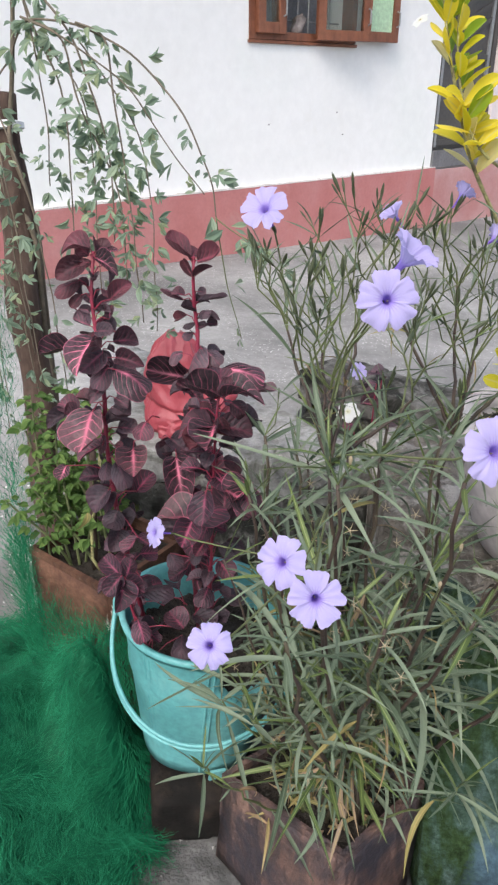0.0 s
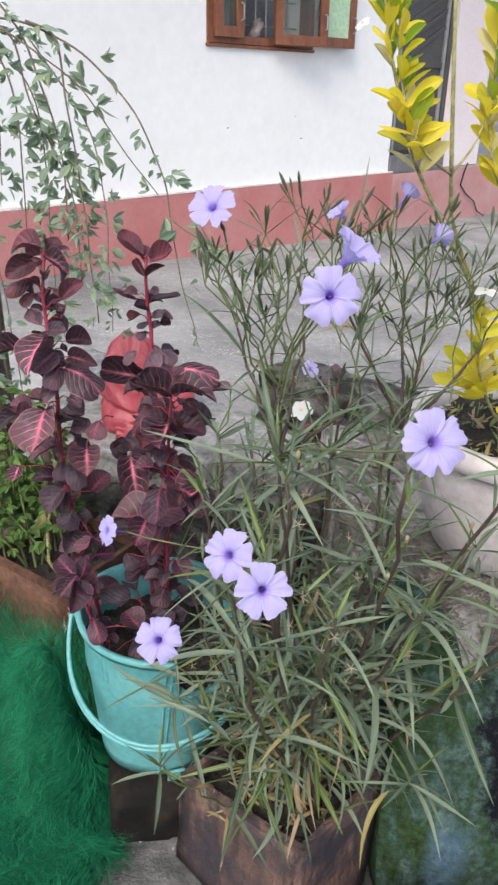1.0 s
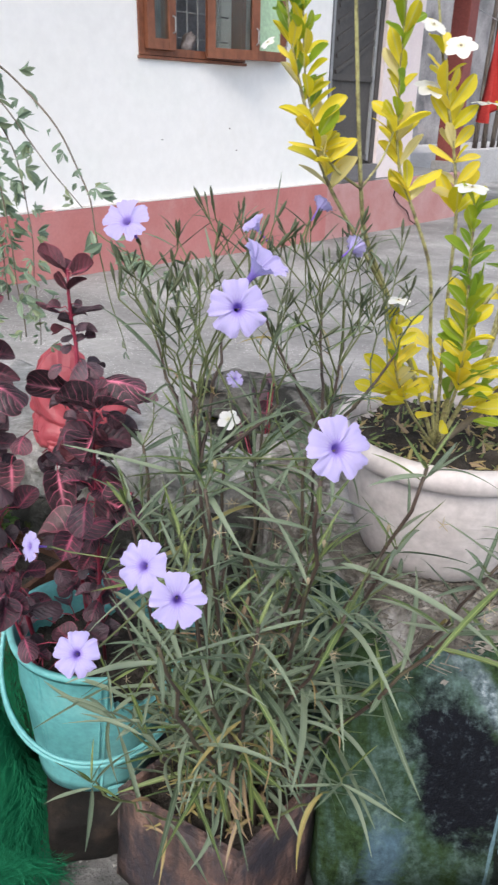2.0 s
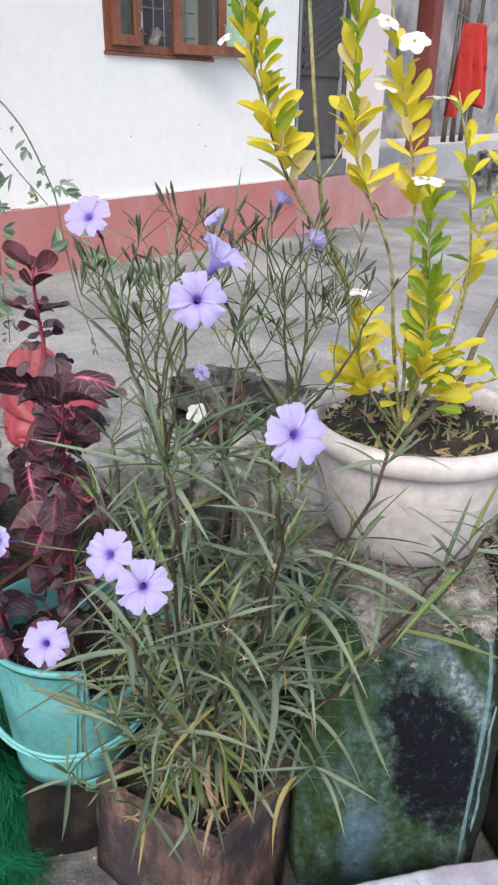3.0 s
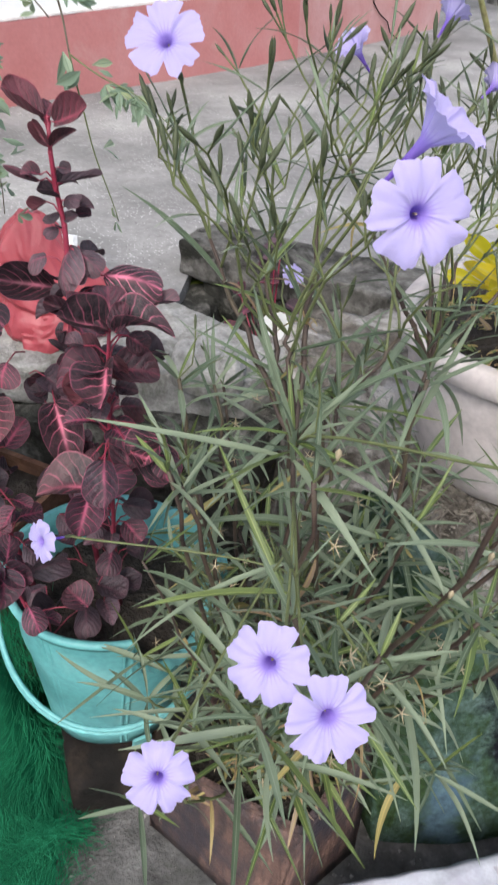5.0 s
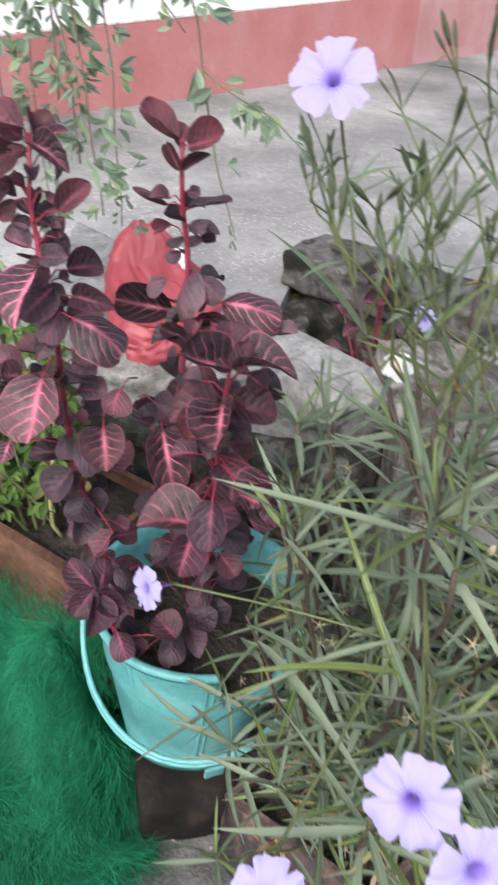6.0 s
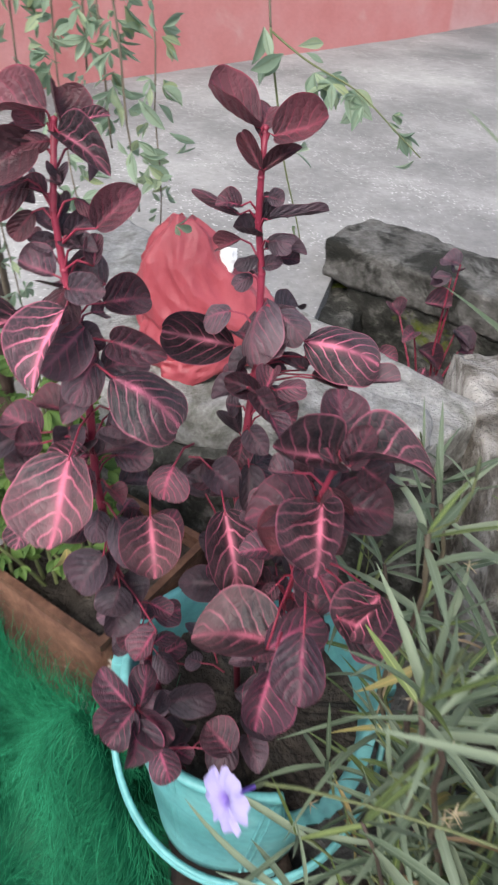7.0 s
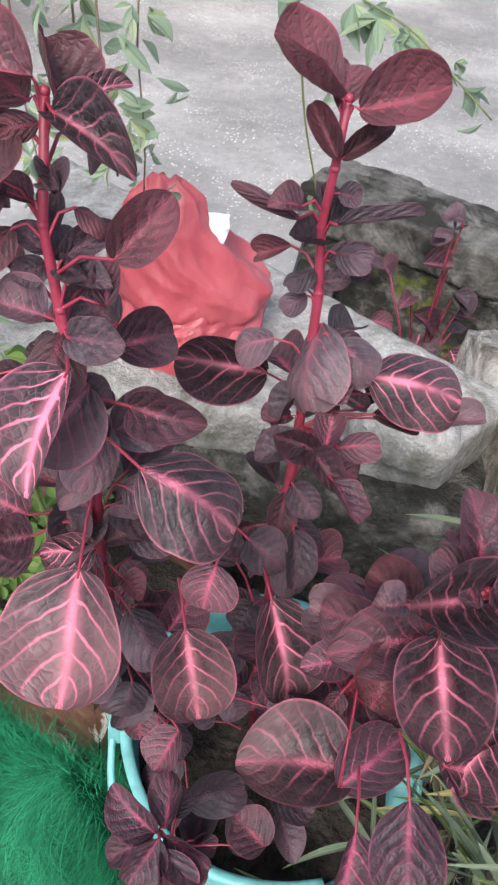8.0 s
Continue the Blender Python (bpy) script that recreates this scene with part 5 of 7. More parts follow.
def blade(name, mat, shape, nl=10, nw=4, cup=0.0, arch=0.0, twist=0.0, ruffle=0.0, quilt=0.0, hook=0.0, seed=0.0):
    """A leaf blade of unit length and width along y, with UVs; shape(t): half its width at t."""
    bm = bmesh.new()
    uv = bm.loops.layers.uv.new("UVMap")
    grid = []
    for i in range(nl + 1):
        t = i / nl
        row = []
        for j in range(nw + 1):
            u = -1 + 2 * j / nw
            x = u * shape(t) * (1 - 0.06 * max(0, cup) * abs(u)) + twist * t * t
            z = cup * abs(u) ** 1.6 * shape(t) * 2 - arch * t * t - hook * max(0, t - 0.6) ** 2 * 6
            z += ruffle * abs(u) ** 2 * math.sin(t * 9 + seed * 3 + (2 if u > 0 else 0))
            z -= quilt * math.cos((t * 5.2 - 2.3 * abs(u) ** 1.25) * 2 * math.pi) * (1 - abs(u) ** 4) * min(1, 4 * abs(u))
            z += 0.02 * noise.noise(Vector((u * 2, t * 3, seed))) + quilt * 1.3 * noise.noise(Vector((u * 5, t * 6, seed + 4)))
            y = t - 0.18 * arch * t * t
            row.append((bm.verts.new((x, y, z)), ((u + 1) / 2, t)))
        grid.append(row)
    for i in range(nl):
        for j in range(nw):
            q = (grid[i][j], grid[i][j + 1], grid[i + 1][j + 1], grid[i + 1][j])
            f = bm.faces.new([v for v, _ in q])
            f.smooth = True
            for loop, (_, c) in zip(f.loops, q):
                loop[uv].uv = c
    me = bpy.data.meshes.new(name)
    bm.to_mesh(me)
    bm.free()
    me.materials.append(mat)
    return me


def heart(t):
    """A broad blade, widest past its middle, blunt at the tip."""
    u = (t - 0.54) / (0.55 if t < 0.54 else 0.475)
    return 0.54 * max(0.03, 1 - abs(u) ** (2.1 if t < 0.54 else 2.7)) ** 0.55


def lance(t):
    return 0.5 * max(0.03, math.sin(math.pi * (0.04 + 0.95 * t ** 0.75))) ** 0.8


def leaflet(t):
    return 0.5 * max(0.03, math.sin(math.pi * (0.03 + 0.95 * t ** 1.15))) ** 1.1


def obovate(t):
    return 0.5 * max(0.06, math.sin(math.pi * (0.03 + 0.945 * t ** 1.5))) ** 0.6


def leaf_pose(base, tip, width, hint=(0, -0.55, 0.83), roll=0.0):
    """The pose that lays a unit blade from base to tip, its face turned towards hint."""
    base, tip = Vector(base), Vector(tip)
    y = tip - base
    l = y.length
    y.normalize()
    z = Vector(hint)
    z = (z - y * z.dot(y))
    z = z.normalized() if z.length > 1e-4 else y.orthogonal().normalized()
    x = y.cross(z)
    m = Matrix((x, y, z)).transposed().to_4x4()
    m = Matrix.Translation(base) @ m @ Matrix.Rotation(roll, 4, "Y")
    return m @ Matrix.Diagonal((width, l, (width + l) / 2, 1))


# ---- the red-leaved plant in the bucket ----
RED_BLADES = {k: [blade("red_leaf", mat, heart, 30, 14, cup=c, arch=a, ruffle=r, quilt=0.012, hook=h, seed=s)
                  for s, (c, a, r, h) in enumerate(((0.36, 0.3, 0.03, 0.12), (0.6, 0.1, 0.035, -0.18), (-0.25, 0.4, 0.045, 0.14), (0.5, 0.45, 0.03, 0.25), (0.24, 0.25, 0.06, -0.15), (0.5, -0.32, 0.03, -0.12)))]
              for k, mat in M_RED.items()}


LEAF_VANTAGE = Vector((-0.12, 0.55, 1.25))  # the leaves turn to this fixed viewpoint near the camera's path


def red_plant():
    root = thing("bloodleaf_plant", "tall red bloodleaf plant with pink-veined leaves, growing in the teal bucket", "plant", pose(0, 0, 0))
    stems = {
        "R": [(-0.105, 1.03, 0.30), (-0.112, 1.0, 0.60), (-0.105, 1.02, 0.719), (-0.097, 1.05, 0.789), (-0.095, 1.06, 0.871), (-0.099, 1.06, 0.914), (-0.098, 1.05, 0.951), (-0.096, 1.05, 0.985)],
        "L": [(-0.19, 1.0, 0.30), (-0.222, 0.975, 0.60), (-0.227, 0.97, 0.722), (-0.225, 0.975, 0.789), (-0.23, 0.99, 0.853), (-0.233, 0.99, 0.903), (-0.237, 1.0, 0.942), (-0.228, 1.0, 1.0)],
        "M": [(-0.08, 1.0, 0.30), (-0.074, 0.965, 0.47), (-0.06, 0.915, 0.676), (-0.052, 0.885, 0.784), (-0.043, 0.862, 0.855)],
        "B": [(-0.16, 0.93, 0.30), (-0.18, 0.885, 0.44), (-0.192, 0.865, 0.545)],
    }
    petioles = {k: [] for k in stems}

    def leaf(stem, bx, by, bz, tx, ty, tz, width, tone, form=None):
        base, tip = Vector((bx, by, bz)), Vector((tx, ty, tz))
        n = leaf.count = leaf.count + 1
        hint = (LEAF_VANTAGE - (base + tip) / 2).normalized() * 0.85 + Vector((random.gauss(0, 0.2), random.gauss(0, 0.15), 0.3 + random.gauss(0, 0.15)))
        me = RED_BLADES[tone][(n * 7 + int(width * 1e4)) % 5 if form is None else form]
        mesh_part("leaf", me, root, leaf_pose(base, tip, width * 0.9, hint, random.gauss(0, 0.2)))
        petioles[stem].append((base, base + (tip - base) * 0.06))
    leaf.count = 0
    leaf("R", -0.100, 1.050, 0.985, -0.138, 1.046, 0.999, 0.034, "t", 5)
    leaf("R", -0.090, 1.050, 0.980, -0.052, 1.04, 0.991, 0.032, "t", 5)
    leaf("R", -0.098, 1.045, 0.958, -0.113, 1.057, 0.980, 0.014, "t")
    leaf("R", -0.096, 1.045, 0.958, -0.073, 1.044, 0.978, 0.012, "t")
    leaf("R", -0.100, 1.050, 0.980, -0.092, 1.069, 1.0, 0.02, "t")
    leaf("R", -0.113, 1.050, 0.923, -0.149, 1.054, 0.944, 0.009, "b")
    leaf("R", -0.092, 1.050, 0.920, -0.046, 1.045, 0.933, 0.010, "a")
    leaf("R", -0.097, 1.060, 0.902, -0.119, 1.051, 0.912, 0.017, "a")
    leaf("R", -0.096, 1.060, 0.914, -0.077, 1.067, 0.923, 0.016, "a")
    leaf("R", -0.093, 1.060, 0.892, -0.062, 1.051, 0.900, 0.017, "a")
    leaf("R", -0.098, 1.060, 0.886, -0.115, 1.050, 0.888, 0.016, "a")
    leaf("R", -0.094, 1.060, 0.878, -0.079, 1.052, 0.886, 0.014, "a")
    leaf("R", -0.097, 1.060, 0.914, -0.100, 1.088, 0.921, 0.014, "a")
    leaf("R", -0.090, 1.060, 0.849, -0.116, 1.020, 0.828, 0.051, "s")
    leaf("R", -0.118, 1.090, 0.784, -0.184, 1.093, 0.795, 0.048, "c", 1)
    leaf("R", -0.057, 1.050, 0.816, 0.004, 1.029, 0.823, 0.054, "c")
    leaf("R", -0.089, 1.070, 0.830, -0.061, 1.062, 0.832, 0.016, "a")
    leaf("R", -0.094, 1.000, 0.797, -0.122, 1.001, 0.810, 0.021, "b")
    leaf("R", -0.097, 1.000, 0.797, -0.082, 0.974, 0.794, 0.020, "b")
    leaf("R", -0.102, 1.000, 0.802, -0.133, 0.995, 0.801, 0.024, "a")
    leaf("R", -0.081, 1.000, 0.800, -0.063, 0.992, 0.814, 0.021, "b")
    leaf("R", -0.086, 0.980, 0.793, -0.071, 0.952, 0.788, 0.026, "b")
    leaf("R", -0.089, 1.000, 0.797, -0.082, 1.022, 0.805, 0.021, "b")
    leaf("R", -0.053, 1.050, 0.787, -0.076, 1.053, 0.802, 0.013, "a")
    leaf("R", -0.048, 1.050, 0.782, -0.018, 1.034, 0.783, 0.015, "b")
    leaf("R", -0.051, 1.050, 0.800, -0.057, 1.068, 0.810, 0.013, "a")
    leaf("R", -0.024, 1.050, 0.777, 0.029, 1.043, 0.790, 0.028, "s")
    leaf("R", -0.057, 1.050, 0.789, -0.037, 1.061, 0.795, 0.013, "a")
    leaf("R", -0.096, 1.050, 0.799, -0.123, 1.037, 0.790, 0.022, "a")
    leaf("R", -0.101, 1.020, 0.743, -0.087, 0.998, 0.737, 0.024, "a")
    leaf("L", -0.193, 0.930, 0.856, -0.146, 0.906, 0.854, 0.054, "c")
    leaf("L", -0.225, 0.910, 0.801, -0.234, 0.849, 0.770, 0.068, "p")
    leaf("L", -0.172, 0.910, 0.744, -0.164, 0.868, 0.720, 0.047, "p")
    leaf("M", -0.118, 0.950, 0.712, -0.101, 0.890, 0.674, 0.047, "c")
    leaf("M", -0.070, 0.865, 0.654, -0.138, 0.871, 0.671, 0.064, "p")
    leaf("M", -0.081, 0.850, 0.666, -0.040, 0.870, 0.689, 0.040, "d")
    leaf("M", -0.058, 0.820, 0.730, -0.062, 0.780, 0.703, 0.039, "d")
    leaf("M", -0.078, 0.820, 0.684, -0.089, 0.786, 0.663, 0.039, "d")
    leaf("L", -0.201, 0.970, 0.859, -0.166, 0.953, 0.860, 0.027, "b")
    leaf("L", -0.227, 0.960, 0.889, -0.250, 0.907, 0.869, 0.042, "c")
    leaf("L", -0.213, 0.970, 0.847, -0.222, 0.936, 0.833, 0.030, "s")
    leaf("L", -0.229, 0.980, 0.894, -0.200, 0.964, 0.902, 0.024, "s")
    leaf("L", -0.240, 0.990, 0.899, -0.264, 0.988, 0.910, 0.026, "s")
    leaf("L", -0.202, 0.970, 0.943, -0.176, 0.979, 0.969, 0.025, "t")
    leaf("L", -0.209, 0.980, 0.912, -0.208, 0.993, 0.932, 0.014, "b")
    leaf("L", -0.155, 0.930, 0.778, -0.164, 0.909, 0.770, 0.035, "b")
    leaf("L", -0.224, 0.950, 0.767, -0.254, 0.939, 0.774, 0.027, "c")
    leaf("L", -0.258, 0.950, 0.778, -0.277, 0.942, 0.782, 0.028, "b")
    leaf("M", -0.132, 0.990, 0.723, -0.110, 0.970, 0.719, 0.034, "a")
    leaf("M", -0.100, 1.000, 0.719, -0.097, 0.965, 0.699, 0.025, "a")
    leaf("M", -0.047, 0.930, 0.728, -0.087, 0.946, 0.740, 0.028, "b")
    leaf("M", -0.041, 0.890, 0.658, -0.043, 0.920, 0.695, 0.038, "b")
    leaf("M", -0.002, 0.860, 0.723, -0.028, 0.832, 0.707, 0.045, "c")
    leaf("M", -0.010, 0.850, 0.716, 0.003, 0.822, 0.703, 0.043, "d")
    leaf("B", -0.193, 0.860, 0.559, -0.226, 0.879, 0.582, 0.030, "d")
    leaf("B", -0.187, 0.865, 0.552, -0.179, 0.889, 0.576, 0.027, "d")
    leaf("B", -0.190, 0.855, 0.564, -0.211, 0.829, 0.546, 0.031, "d")
    leaf("B", -0.186, 0.860, 0.553, -0.154, 0.841, 0.544, 0.031, "d")
    leaf("B", -0.188, 0.850, 0.558, -0.181, 0.814, 0.536, 0.035, "d")
    leaf("B", -0.196, 0.860, 0.548, -0.231, 0.849, 0.541, 0.022, "d")
    leaf("B", -0.173, 0.900, 0.499, -0.129, 0.906, 0.516, 0.036, "a")
    leaf("B", -0.107, 0.880, 0.448, -0.133, 0.901, 0.467, 0.042, "b")
    leaf("L", -0.222, 1.000, 0.992, -0.230, 1.021, 1.013, 0.029, "t")
    leaf("L", -0.225, 0.995, 0.994, -0.195, 0.971, 0.991, 0.025, "c")
    leaf("L", -0.212, 1.000, 0.999, -0.194, 0.999, 1.007, 0.010, "c")
    leaf("L", -0.232, 1.000, 0.987, -0.245, 0.988, 0.989, 0.014, "t")
    leaf("L", -0.235, 1.000, 0.996, -0.252, 1.006, 1.008, 0.022, "t")
    leaf("L", -0.230, 1.000, 0.969, -0.225, 0.980, 0.964, 0.015, "a")
    leaf("L", -0.240, 1.000, 0.953, -0.257, 0.998, 0.963, 0.015, "b")
    leaf("L", -0.238, 1.000, 0.928, -0.250, 1.001, 0.942, 0.015, "a")
    leaf("L", -0.236, 1.000, 0.925, -0.224, 1.011, 0.937, 0.015, "a")
    leaf("L", -0.239, 1.000, 0.921, -0.252, 0.987, 0.921, 0.016, "a")
    leaf("L", -0.231, 1.000, 0.922, -0.216, 0.985, 0.922, 0.013, "a")
    leaf("L", -0.230, 1.000, 0.925, -0.205, 1.007, 0.941, 0.016, "a")
    leaf("L", -0.231, 0.990, 0.853, -0.212, 0.983, 0.855, 0.018, "a")
    leaf("L", -0.228, 0.990, 0.841, -0.213, 0.996, 0.848, 0.017, "b")
    leaf("L", -0.239, 0.990, 0.872, -0.251, 0.999, 0.879, 0.020, "a")
    leaf("L", -0.242, 0.970, 0.778, -0.236, 0.945, 0.768, 0.026, "a")
    leaf("L", -0.220, 0.960, 0.759, -0.192, 0.965, 0.774, 0.027, "a")
    leaf("L", -0.228, 0.950, 0.727, -0.263, 0.929, 0.723, 0.038, "b")
    leaf("L", -0.209, 0.950, 0.701, -0.186, 0.918, 0.686, 0.032, "a")
    leaf("M", -0.137, 1.000, 0.680, -0.154, 1.021, 0.706, 0.028, "a")
    leaf("M", -0.096, 0.980, 0.567, -0.057, 0.983, 0.588, 0.032, "a")
    leaf("M", -0.071, 0.990, 0.602, -0.046, 0.999, 0.621, 0.029, "a")
    leaf("M", -0.050, 0.950, 0.655, -0.028, 0.958, 0.672, 0.028, "a")
    leaf("M", -0.141, 0.980, 0.518, -0.126, 0.960, 0.507, 0.029, "a")
    leaf("M", -0.098, 0.930, 0.433, -0.059, 0.911, 0.432, 0.045, "a")
    leaf("L", -0.267, 0.980, 0.870, -0.308, 0.958, 0.864, 0.031, "c")
    leaf("L", -0.282, 0.970, 0.770, -0.309, 0.949, 0.763, 0.025, "a")
    leaf("L", -0.265, 0.970, 0.772, -0.295, 0.974, 0.790, 0.034, "b")
    leaf("L", -0.265, 0.960, 0.745, -0.294, 0.950, 0.752, 0.034, "b")
    leaf("L", -0.286, 0.950, 0.692, -0.292, 0.927, 0.680, 0.026, "c")
    leaf("L", -0.222, 0.980, 0.863, -0.250, 0.949, 0.842, 0.036, "s")
    leaf("L", -0.232, 1.000, 1.005, -0.271, 0.992, 1.016, 0.032, "t")
    leaf("L", -0.244, 1.000, 0.986, -0.273, 0.970, 0.975, 0.033, "t")
    leaf("L", -0.251, 1.000, 0.962, -0.280, 0.973, 0.955, 0.024, "t")
    leaf("L", -0.207, 1.000, 0.888, -0.234, 1.009, 0.904, 0.031, "s")
    leaf("L", -0.216, 0.980, 0.770, -0.185, 0.968, 0.768, 0.039, "s")
    leaf("L", -0.186, 0.970, 0.640, -0.163, 0.988, 0.668, 0.037, "b")
    leaf("L", -0.224, 0.950, 0.653, -0.248, 0.922, 0.635, 0.042, "a")
    leaf("L", -0.211, 0.940, 0.623, -0.215, 0.916, 0.608, 0.036, "a")
    leaf("L", -0.178, 0.920, 0.587, -0.198, 0.896, 0.575, 0.036, "b")
    # the two upper whorls of the shoot nearest the yard
    leaf("M", -0.046, 0.862, 0.848, -0.088, 0.843, 0.872, 0.036, "c")
    leaf("M", -0.040, 0.862, 0.848, 0.008, 0.856, 0.868, 0.038, "c")
    leaf("M", -0.043, 0.868, 0.850, -0.043, 0.895, 0.882, 0.032, "b")
    leaf("M", -0.046, 0.855, 0.848, -0.060, 0.864, 0.876, 0.020, "b")
    leaf("M", -0.038, 0.856, 0.848, -0.028, 0.862, 0.876, 0.020, "b")
    leaf("M", -0.050, 0.868, 0.805, -0.055, 0.815, 0.790, 0.045, "c")
    leaf("M", -0.055, 0.872, 0.800, -0.098, 0.862, 0.806, 0.038, "b")
    leaf("M", -0.044, 0.872, 0.800, 0.000, 0.865, 0.802, 0.040, "b")
    leaf("M", -0.050, 0.882, 0.800, -0.058, 0.925, 0.815, 0.036, "a")
    leaf("M", -0.033, 0.840, 0.722, 0.012, 0.845, 0.690, 0.044, "c")
    # smaller leaves that fill the whorls down the stems
    for key, z0, z1, n in (("R", 0.42, 0.94, 48), ("L", 0.42, 0.99, 60), ("M", 0.45, 0.84, 48), ("B", 0.4, 0.53, 4)):
        line = [Vector(p) for p in stems[key]]
        for k in range(n):
            z = z0 + (z1 - z0) * (k + random.random()) / n
            i = max(j for j in range(len(line) - 1) if line[j].z <= z)
            c = line[i].lerp(line[i + 1], min(1, (z - line[i].z) / max(1e-6, line[i + 1].z - line[i].z)))
            a = k * 2.4 + random.uniform(-0.4, 0.4)
            out = Vector((math.cos(a), math.sin(a) * 0.9 + (0.25 if math.sin(a) > 0 else 0), 0))
            b = c + out * random.uniform(0.006, 0.024) + Vector((0, 0.005, 0))
            l = random.uniform(0.02, 0.045) * (0.55 if z > (0.86 if key == "R" else 0.9) else 1.0)
            t = b + out * l * 0.85 + Vector((0, 0, random.uniform(-0.02, 0.012)))
            # higher leaves draw the paler s tone, their stronger light put into colour
            leaf(key, b.x, b.y, b.z, t.x, t.y, t.z, l * random.uniform(0.7, 0.95), random.choice("assbt") if z > 0.72 else random.choice("aadbd"))
    # dark leaves low over the soil
    for k in range(12):
        a, r = k * 2.4, 0.085 * math.sqrt((k + 0.5) / 12)
        b = Vector((-0.125 + r * math.cos(a), 0.985 + r * math.sin(a), random.uniform(0.36, 0.43)))
        l = random.uniform(0.03, 0.05)
        t = b + Vector((math.cos(a), math.sin(a) - 0.3, random.uniform(-0.2, 0.4))).normalized() * l
        leaf("M" if b.x > -0.12 else "B", b.x, b.y, b.z, t.x, t.y, t.z, l * 0.8, "a")
    for key, pts in stems.items():
        bm = bmesh.new()
        n = len(pts)
        r = 0.0043 if key in "RL" else 0.0032
        tube(bm, pts, [r * (1 - 0.5 * i / (n - 1)) for i in range(n)], 9)
        line = [Vector(p) for p in pts]
        for i in range(2, n):
            bmesh.ops.create_icosphere(bm, subdivisions=2, radius=r * 1.15 * (1 - 0.5 * i / (n - 1)), matrix=Matrix.Translation(line[i]))
        for base, end in petioles[key]:
            best = min((p.lerp(q, f) for p, q in zip(line, line[1:]) for f in (0, 0.2, 0.4, 0.6, 0.8, 1)), key=lambda c: (c - base + Vector((0, 0, 0.012))).length)
            if (best - base).length > 0.075:
                best = base + (base - end).normalized() * 0.03 + Vector((0, 0.012, -0.02))
            tube(bm, [best, best.lerp(base, 0.5) + Vector((0, 0, 0.006)), base, end], [0.0011, 0.0009, 0.0008, 0.0007], 6, cap=False)
        part("stem", bm, M_REDSTEM, root, "crimson stem", smooth=True)


red_plant()


def drain_red_plant():
    root = thing("bloodleaf_seedling", "small dark red bloodleaf seedling growing in the drain", "plant", pose(0, 0, 0))
    c = Vector((0.27, 1.83, 0.06))
    tops = []
    for k in range(26):
        a, z = k * 2.4, 0.12 + 0.33 * random.random()
        b = c + Vector((math.cos(a) * 0.03, math.sin(a) * 0.03, z)) + Vector((random.gauss(0, 0.07), random.gauss(0, 0.03), 0))
        l = random.uniform(0.035, 0.055)
        t = b + Vector((math.cos(a), math.sin(a) - 0.3, random.uniform(-0.3, 0.3))) * l
        mesh_part("leaf", RED_BLADES[random.choice("abbc")][k % 5], root, leaf_pose(b, t, l * 0.8))
        tops.append(b)
    for b in tops[::2]:
        bm = bmesh.new()
        tube(bm, [c + Vector((random.gauss(0, 0.015), random.gauss(0, 0.015), 0)), c.lerp(b, 0.5) + Vector((0, 0, 0.05)), b], [0.003, 0.0025, 0.0015], 6, cap=False)
        part("stem", bm, M_REDSTEM, root, smooth=True)


random.seed(11)
drain_red_plant()


# ---- violet flowers ----
def petal_material(name, outer, mid, throat):
    m, nodes, links, b = material(name, 0.6, 0.0, 0.25)
    tc = nodes.new("ShaderNodeTexCoord")
    sep = nodes.new("ShaderNodeSeparateXYZ")
    links.new(tc.outputs["UV"], sep.inputs[0])
    col = ramp(nodes, links, sep.outputs[1], [(0.24, throat), (0.38, mid), (0.5, outer), (1.0, outer)])
    lines = calc(nodes, links, "SINE", calc(nodes, links, "MULTIPLY", sep.outputs[0], 2 * math.pi * 25))
    far = ramp(nodes, links, sep.outputs[1], [(0.38, (0.8, 0.8, 0.8)), (0.62, (0.04, 0.04, 0.04))])
    streak = calc(nodes, links, "MULTIPLY", calc(nodes, links, "MAXIMUM", lines, 0.0), far)
    col = mixed(nodes, links, streak, col, mid)
    links.new(col, b.inputs["Base Color"])
    crinkle = noise_tex(nodes, links, 14, 4, coord="UV", stretch=(9, 1, 1))
    bump(nodes, links, b, crinkle, 0.22, 0.006)
    leaf_shader(m, nodes, links, b, col, 0.42)
    return m


M_PETAL = petal_material("lavender_petal", (0.51, 0.455, 0.78), (0.35, 0.265, 0.7), (0.2, 0.09, 0.56))
M_WHITEPETAL = petal_material("white_petal", (0.8, 0.8, 0.78), (0.78, 0.78, 0.74), (0.7, 0.66, 0.4))


